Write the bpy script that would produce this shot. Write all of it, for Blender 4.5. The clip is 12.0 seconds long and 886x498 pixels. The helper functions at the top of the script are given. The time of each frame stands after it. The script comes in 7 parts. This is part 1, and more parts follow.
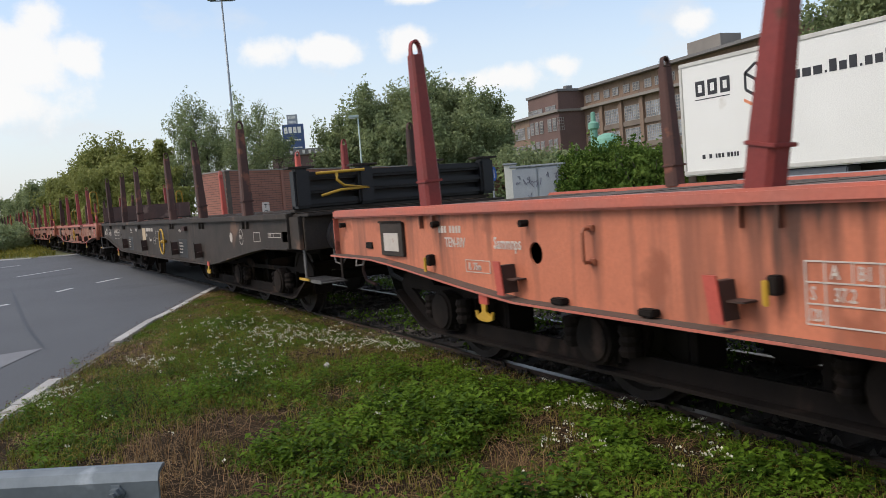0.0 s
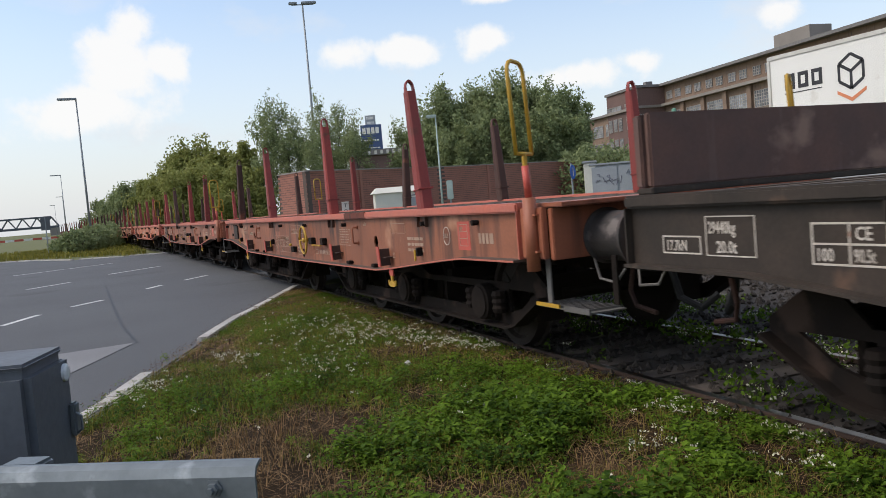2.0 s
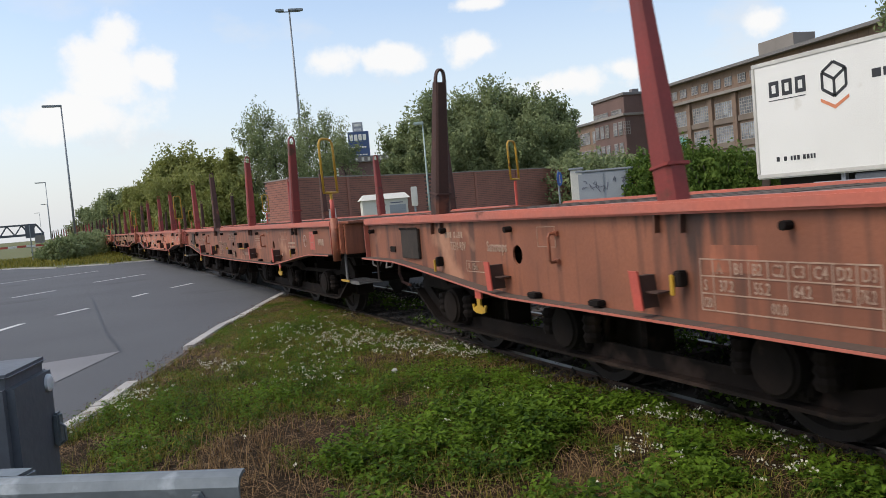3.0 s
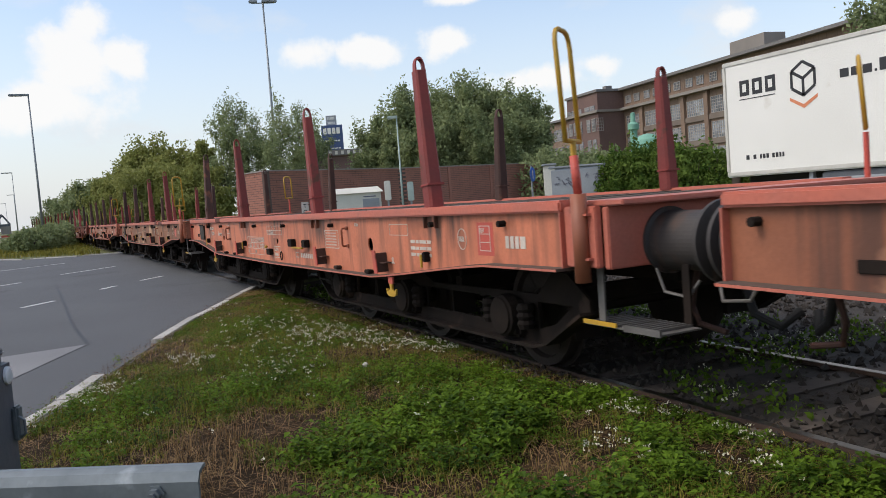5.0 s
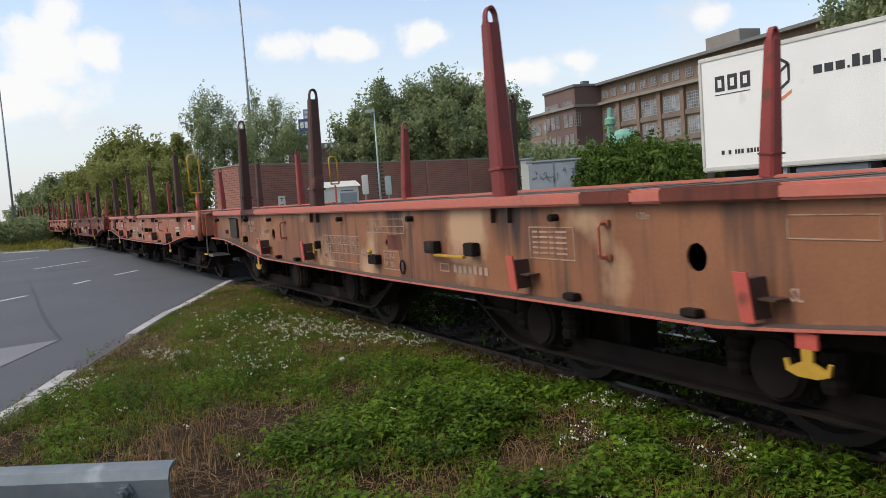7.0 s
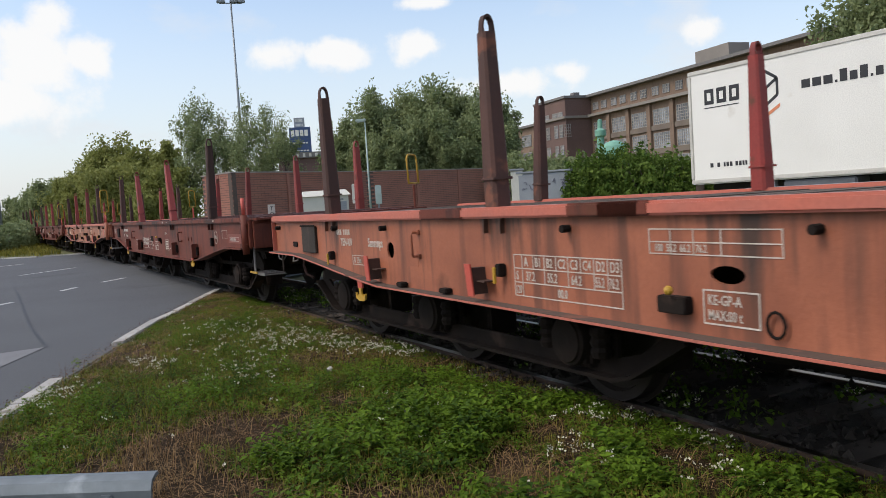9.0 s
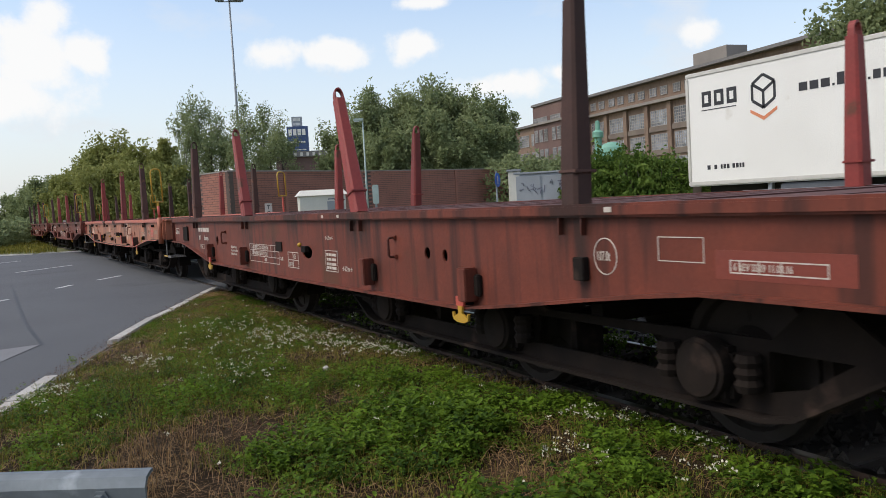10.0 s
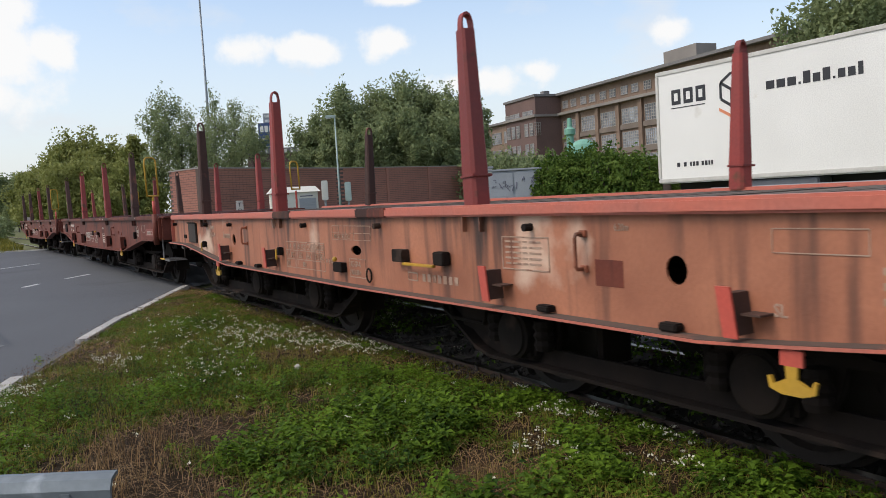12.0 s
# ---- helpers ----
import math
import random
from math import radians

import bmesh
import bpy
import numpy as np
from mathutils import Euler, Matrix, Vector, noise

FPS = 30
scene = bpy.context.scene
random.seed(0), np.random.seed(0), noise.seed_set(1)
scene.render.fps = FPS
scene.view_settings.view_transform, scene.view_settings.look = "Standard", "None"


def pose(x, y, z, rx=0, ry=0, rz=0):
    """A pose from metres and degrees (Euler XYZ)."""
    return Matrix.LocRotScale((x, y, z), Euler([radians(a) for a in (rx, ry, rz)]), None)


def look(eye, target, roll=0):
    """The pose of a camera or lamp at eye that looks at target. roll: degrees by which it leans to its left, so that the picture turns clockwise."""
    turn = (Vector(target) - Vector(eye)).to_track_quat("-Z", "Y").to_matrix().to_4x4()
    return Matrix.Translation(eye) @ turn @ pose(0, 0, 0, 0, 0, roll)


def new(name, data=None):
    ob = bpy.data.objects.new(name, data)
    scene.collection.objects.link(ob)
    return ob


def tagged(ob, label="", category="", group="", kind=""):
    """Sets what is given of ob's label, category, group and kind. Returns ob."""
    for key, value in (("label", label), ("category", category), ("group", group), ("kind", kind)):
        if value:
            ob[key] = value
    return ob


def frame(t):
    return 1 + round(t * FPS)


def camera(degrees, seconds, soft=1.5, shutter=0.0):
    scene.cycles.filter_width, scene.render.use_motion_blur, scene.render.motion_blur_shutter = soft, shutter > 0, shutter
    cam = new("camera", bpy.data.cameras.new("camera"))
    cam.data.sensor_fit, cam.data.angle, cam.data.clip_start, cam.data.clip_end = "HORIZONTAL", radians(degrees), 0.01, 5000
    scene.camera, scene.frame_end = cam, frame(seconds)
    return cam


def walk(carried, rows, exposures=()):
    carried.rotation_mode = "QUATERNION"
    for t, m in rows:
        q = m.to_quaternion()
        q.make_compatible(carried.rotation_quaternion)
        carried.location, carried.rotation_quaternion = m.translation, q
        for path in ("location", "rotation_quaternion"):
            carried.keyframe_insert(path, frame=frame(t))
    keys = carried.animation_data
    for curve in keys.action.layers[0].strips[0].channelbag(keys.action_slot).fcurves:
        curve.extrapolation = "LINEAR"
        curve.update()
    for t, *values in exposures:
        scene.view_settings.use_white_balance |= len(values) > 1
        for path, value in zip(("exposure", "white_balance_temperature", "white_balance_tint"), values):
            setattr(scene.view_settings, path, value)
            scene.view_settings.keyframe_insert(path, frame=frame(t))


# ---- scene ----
# The track runs along +y; the train comes towards -y. Rail heads are at z = 0.
EYE = 1.46
TRACK = 4.42
cam = camera(57.1, 12.0, soft=0.8, shutter=0.06)
# seconds, x, y, z offsets of the eye, yaw, pitch, roll
PATH = [
    (0.0, -0.006, -0.061, 0.009, -28.16, -3.85, -4.54),
    (0.5, -0.014, -0.046, 0.006, -25.83, -3.88, -4.84),
    (1.0, -0.025, -0.017, -0.001, -23.30, -3.81, -5.41),
    (1.5, -0.020, 0.004, -0.004, -22.81, -4.07, -5.18),
    (2.0, -0.020, 0.005, 0.000, -22.79, -3.47, -4.80),
    (2.5, -0.018, -0.002, 0.006, -23.26, -3.21, -4.85),
    (3.0, -0.016, -0.008, 0.006, -23.70, -3.07, -4.89),
    (5.0, 0.001, -0.002, 0.000, -25.55, -3.59, -4.34),
    (5.5, 0.007, -0.000, -0.001, -25.99, -3.82, -4.60),
    (6.0, 0.008, -0.004, 0.001, -26.37, -4.00, -4.47),
    (6.5, 0.013, -0.005, 0.001, -26.61, -4.01, -4.36),
    (7.0, 0.012, 0.007, -0.002, -27.08, -4.10, -4.21),
    (9.0, 0.017, 0.008, -0.000, -27.85, -3.47, -3.68),
    (9.5, 0.018, 0.005, -0.001, -28.06, -3.39, -3.50),
    (10.0, 0.017, 0.006, -0.002, -28.07, -3.47, -3.26),
    (10.5, 0.019, 0.015, -0.005, -28.37, -3.66, -3.22),
    (11.0, 0.020, 0.014, -0.002, -28.63, -3.93, -3.26),
    (11.5, 0.021, -0.005, 0.003, -29.30, -4.16, -3.28),
    (12.0, 0.023, -0.013, 0.005, -29.95, -3.79, -3.31)]
walk(cam, [(t, pose(x, y, EYE + z, 90 + p, 0, a) @ pose(0, 0, 0, 0, 0, r)) for t, x, y, z, a, p, r in PATH])

# ---- sky and sun ----
SUN_ELEV, SUN_AZ = 52.0, 282.0     # azimuth clockwise from +y
world = bpy.data.worlds.new("sky")
scene.world = world
world.use_nodes = True
wn, wl = world.node_tree.nodes, world.node_tree.links
wn.clear()
sky = wn.new("ShaderNodeTexSky")
sky.sky_type, sky.sun_disc = "NISHITA", False
sky.sun_elevation, sky.sun_rotation = radians(SUN_ELEV), radians(SUN_AZ)
sky.air_density, sky.dust_density, sky.ozone_density = 1.0, 1.6, 1.0
coord = wn.new("ShaderNodeTexCoord")
stretch = wn.new("ShaderNodeMapping")
stretch.inputs["Scale"].default_value = (1.0, 1.0, 1.9)
stretch.inputs["Location"].default_value = (0.35, 0.1, 0.12)
puffs = wn.new("ShaderNodeTexNoise")
puffs.inputs["Scale"].default_value, puffs.inputs["Detail"].default_value = 3.4, 6.0
puffs.inputs["Roughness"].default_value = 0.55
ramp = wn.new("ShaderNodeValToRGB")
ramp.color_ramp.elements[0].position, ramp.color_ramp.elements[1].position = 0.50, 0.72
low = wn.new("ShaderNodeMapRange")
low.inputs["From Min"].default_value, low.inputs["From Max"].default_value = 0.0, 0.24
low.inputs["To Min"].default_value, low.inputs["To Max"].default_value = 0.86, 0.08
cover = wn.new("ShaderNodeMath")
cover.operation = "MAXIMUM"
mixer = wn.new("ShaderNodeMix")
mixer.data_type = "RGBA"
mixer.inputs["B"].default_value = (6.5, 6.7, 7.0, 1)
back = wn.new("ShaderNodeBackground")
back.inputs["Strength"].default_value = 0.122
wout = wn.new("ShaderNodeOutputWorld")
split = wn.new("ShaderNodeSeparateXYZ")
wl.new(coord.outputs["Generated"], split.inputs["Vector"])


def sky_math(op, a, b, c=None):
    node = wn.new("ShaderNodeMath")
    node.operation = op
    for socket, v in zip(node.inputs, (a, b, c)):
        if isinstance(v, (int, float)):
            socket.default_value = v
        elif v is not None:
            wl.new(v, socket)
    return node.outputs[0]


# cumulus heaps: azimuth from +y and height in degrees, half width and half height in degrees
HEAPS = [(2.3, 10.0, 3.6, 3.4), (3.2, 12.6, 2.0, 1.9), (5.2, 10.6, 2.0, 1.7), (0.2, 7.6, 5.6, 2.4), (17.0, 10.4, 2.6, 1.4), (21.6, 10.3, 3.0, 1.2), (27.0, 10.7, 2.7, 1.4),
         (33.6, 7.6, 4.2, 1.2), (37.0, 8.2, 2.0, 1.0), (46.2, 10.0, 2.0, 1.2), (43.0, 13.4, 3.0, 0.8), (27.5, 13.4, 3.4, 0.8), (-14, 9.0, 5.0, 2.4), (62, 9.5, 5.0, 2.0), (-40, 12, 7.0, 3.5), (95, 14, 8.0, 4.0), (150, 11, 8.0, 3.5), (-95, 13, 8.0, 4.0)]
puff_az = sky_math("MULTIPLY", sky_math("ARCTAN2", split.outputs["X"], split.outputs["Y"]), 57.2958)
puff_el = sky_math("MULTIPLY", sky_math("ARCSINE", split.outputs["Z"], 0), 57.2958)
billow = wn.new("ShaderNodeTexNoise")
billow.inputs["Scale"].default_value, billow.inputs["Detail"].default_value, billow.inputs["Roughness"].default_value = 16.0, 9.0, 0.58
wl.new(coord.outputs["Generated"], billow.inputs["Vector"])
heap = None
for a0, e0, aw, ew in HEAPS:
    u = sky_math("DIVIDE", sky_math("SUBTRACT", puff_az, a0), aw)
    v = sky_math("DIVIDE", sky_math("SUBTRACT", puff_el, e0), ew)
    d2 = sky_math("SUBTRACT", 1.0, sky_math("SQRT", sky_math("ADD", sky_math("MULTIPLY", u, u), sky_math("MULTIPLY", v, v)), 0))
    heap = d2 if heap is None else sky_math("MAXIMUM", heap, d2)
heap = sky_math("ADD", heap, sky_math("MULTIPLY", sky_math("SUBTRACT", billow.outputs["Fac"], 0.5), 2.2))
firm = wn.new("ShaderNodeMapRange")
firm.interpolation_type = "SMOOTHSTEP"
firm.inputs["From Min"].default_value, firm.inputs["From Max"].default_value, firm.inputs["To Max"].default_value = 0.05, 0.62, 0.95
wl.new(heap, firm.inputs["Value"])
wl.new(coord.outputs["Generated"], stretch.inputs["Vector"])
wl.new(stretch.outputs["Vector"], puffs.inputs["Vector"])
wl.new(puffs.outputs["Fac"], ramp.inputs["Fac"])
wl.new(split.outputs["Z"], low.inputs["Value"])
wl.new(ramp.outputs["Color"], cover.inputs[0])
wl.new(low.outputs["Result"], cover.inputs[1])
wl.new(cover.outputs["Value"], mixer.inputs["Factor"])
heaps = wn.new("ShaderNodeMix")
heaps.data_type = "RGBA"
heaps.inputs["B"].default_value = (8.0, 7.95, 7.9, 1)
wl.new(firm.outputs["Result"], heaps.inputs["Factor"])
wl.new(mixer.outputs["Result"], heaps.inputs["A"])
lift = wn.new("ShaderNodeHueSaturation")
lift.inputs["Value"].default_value, lift.inputs["Saturation"].default_value = 1.75, 0.9
wl.new(sky.outputs["Color"], lift.inputs["Color"])
wl.new(lift.outputs["Color"], mixer.inputs["A"])
wl.new(heaps.outputs["Result"], back.inputs["Color"])
wl.new(back.outputs["Background"], wout.inputs["Surface"])
sun = new("sun", bpy.data.lights.new("sun", "SUN"))
sun.data.energy, sun.data.angle, sun.data.color = 2.2, radians(30), (1.0, 0.905, 0.81)
sa, se = radians(SUN_AZ), radians(SUN_ELEV)
sun.matrix_world = look((math.sin(sa) * math.cos(se) * 50, math.cos(sa) * math.cos(se) * 50, math.sin(se) * 50), (0, 0, 0))
scene.view_settings.exposure = 0.0


# ---- materials ----
def material(name, base, other=None, rough=0.6, metal=0.0, scale=3.0, bump=0.15, wear=None, wear_at=0.62, wear_scale=1.2,
             streak=None, streak_at=0.6, fine=40.0, piece=0.0, spec=0.4, runs=None):
    """A surface with large and fine variation, and worn or stained patches and vertical runs where given."""
    m = bpy.data.materials.new(name)
    m.use_nodes = True
    n, l = m.node_tree.nodes, m.node_tree.links
    shader = n["Principled BSDF"]
    tc = n.new("ShaderNodeTexCoord")
    info = n.new("ShaderNodeObjectInfo")
    shift = n.new("ShaderNodeVectorMath")
    shift.operation = "MULTIPLY_ADD"
    l.new(info.outputs["Random"], shift.inputs[0])
    shift.inputs[1].default_value = (37, 23, 0)
    l.new(tc.outputs["Object"], shift.inputs[2])

    def fac(s, detail, lo, hi, vec=None):
        t = n.new("ShaderNodeTexNoise")
        t.inputs["Scale"].default_value, t.inputs["Detail"].default_value = s, detail
        l.new((vec or shift).outputs["Vector"], t.inputs["Vector"])
        r = n.new("ShaderNodeMapRange")
        r.inputs["From Min"].default_value, r.inputs["From Max"].default_value = lo, hi
        l.new(t.outputs["Fac"], r.inputs["Value"])
        return t, r

    def blend(a, b, f, how="MIX"):
        x = n.new("ShaderNodeMix")
        x.data_type, x.blend_type = "RGBA", how
        for key, v in (("A", a), ("B", b)):
            if isinstance(v, tuple):
                x.inputs[key].default_value = (*v, 1)
            else:
                l.new(v.outputs[2 if v.bl_idname == "ShaderNodeMix" else 0], x.inputs[key])
        l.new(f.outputs["Result" if f.bl_idname == "ShaderNodeMapRange" else 0], x.inputs["Factor"])
        return x

    other = other or tuple(c * 0.72 for c in base)
    _, f1 = fac(scale, 5, 0.3, 0.7)
    colour = blend(base, other, f1)
    grain, f2 = fac(fine, 4, 0.35, 0.75)
    f2.inputs["To Max"].default_value = 0.35
    colour = blend(colour, tuple(c * 0.55 for c in base), f2)
    if streak:
        squash = n.new("ShaderNodeMapping")
        squash.inputs["Scale"].default_value = (5.0, 5.0, 0.45)
        l.new(shift.outputs["Vector"], squash.inputs["Vector"])
        _, f3 = fac(1.3, 6, streak_at, streak_at + 0.16, squash)
        f3.inputs["To Max"].default_value = 0.85
        colour = blend(colour, streak, f3)
    if runs:
        # greasy runs on the web below each stake socket
        axes = n.new("ShaderNodeSeparateXYZ")
        l.new(tc.outputs["Object"], axes.inputs["Vector"])

        def calc(op, a, b):
            x = n.new("ShaderNodeMath")
            x.operation = op
            for socket, v in zip(x.inputs, (a, b)):
                if isinstance(v, (int, float)):
                    socket.default_value = v
                else:
                    l.new(v, socket)
            return x.outputs[0]
        near = None
        for y0, half in ((-2.15, 0.42), (-5.5, 0.5), (-7.6, 0.35), (-9.5, 0.5), (-12.9, 0.42)):
            g = calc("SUBTRACT", 1.0, calc("DIVIDE", calc("ABSOLUTE", calc("SUBTRACT", axes.outputs["Y"], y0), 0), half))
            near = g if near is None else calc("MAXIMUM", near, g)
        drop = n.new("ShaderNodeMapping")
        drop.inputs["Scale"].default_value = (6.0, 6.0, 0.7)
        l.new(shift.outputs["Vector"], drop.inputs["Vector"])
        drip, _ = fac(1.6, 7, 0, 1, drop)
        total = calc("ADD", calc("ADD", near, calc("MULTIPLY", calc("SUBTRACT", drip.outputs["Fac"], 0.5), 3.6)), calc("MULTIPLY", calc("SUBTRACT", axes.outputs["Z"], 1.18), 2.6))
        f5 = n.new("ShaderNodeMapRange")
        f5.inputs["From Min"].default_value, f5.inputs["From Max"].default_value, f5.inputs["To Max"].default_value = 0.12, 1.15, 0.9
        l.new(total, f5.inputs["Value"])
        colour = blend(colour, runs, f5)
    if wear:
        _, f4 = fac(wear_scale, 9, wear_at, wear_at + 0.07)
        f4.inputs["To Max"].default_value = 0.9
        colour = blend(colour, wear, f4)
    if piece:
        tint = n.new("ShaderNodeMapRange")
        tint.inputs["To Min"].default_value, tint.inputs["To Max"].default_value = 1 - piece, 1 + piece
        l.new(info.outputs["Random"], tint.inputs["Value"])
        hsv = n.new("ShaderNodeHueSaturation")
        l.new(tint.outputs["Result"], hsv.inputs["Value"])
        l.new(colour.outputs[2], hsv.inputs["Color"])
        l.new(hsv.outputs["Color"], shader.inputs["Base Color"])
    else:
        l.new(colour.outputs[2], shader.inputs["Base Color"])
    shader.inputs["Roughness"].default_value, shader.inputs["Metallic"].default_value = rough, metal
    shader.inputs["Specular IOR Level"].default_value = spec
    if bump:
        b = n.new("ShaderNodeBump")
        b.inputs["Strength"].default_value, b.inputs["Distance"].default_value = bump, 0.01
        l.new(grain.outputs["Fac"], b.inputs["Height"])
        l.new(b.outputs["Normal"], shader.inputs["Normal"])
    return m


def foliage(name, base, other, trans=0.35, piece_scale=0.6):
    """Leaves: colour differs from leaf to leaf; some light comes through."""
    m = bpy.data.materials.new(name)
    m.use_nodes = True
    n, l = m.node_tree.nodes, m.node_tree.links
    shader = n["Principled BSDF"]
    geo = n.new("ShaderNodeNewGeometry")
    tc = n.new("ShaderNodeTexCoord")
    noi = n.new("ShaderNodeTexNoise")
    noi.inputs["Scale"].default_value = piece_scale
    l.new(tc.outputs["Object"], noi.inputs["Vector"])
    add = n.new("ShaderNodeMath")
    add.operation = "MULTIPLY_ADD"
    l.new(geo.outputs["Random Per Island"], add.inputs[0])
    add.inputs[1].default_value = 0.55
    sub = n.new("ShaderNodeMapRange")
    sub.inputs["From Min"].default_value, sub.inputs["From Max"].default_value = 0.35, 0.65
    sub.inputs["To Max"].default_value = 0.45
    l.new(noi.outputs["Fac"], sub.inputs["Value"])
    l.new(sub.outputs["Result"], add.inputs[2])
    x = n.new("ShaderNodeMix")
    x.data_type = "RGBA"
    x.inputs["A"].default_value, x.inputs["B"].default_value = (*base, 1), (*other, 1)
    l.new(add.outputs["Value"], x.inputs["Factor"])
    l.new(x.outputs["Result"], shader.inputs["Base Color"])
    shader.inputs["Roughness"].default_value = 0.55
    shader.inputs["Specular IOR Level"].default_value = 0.1
    tl = n.new("ShaderNodeBsdfTranslucent")
    l.new(x.outputs["Result"], tl.inputs["Color"])
    ms = n.new("ShaderNodeMixShader")
    ms.inputs["Fac"].default_value = trans
    l.new(shader.outputs["BSDF"], ms.inputs[1])
    l.new(tl.outputs["BSDF"], ms.inputs[2])
    l.new(ms.outputs["Shader"], n["Material Output"].inputs["Surface"])
    return m


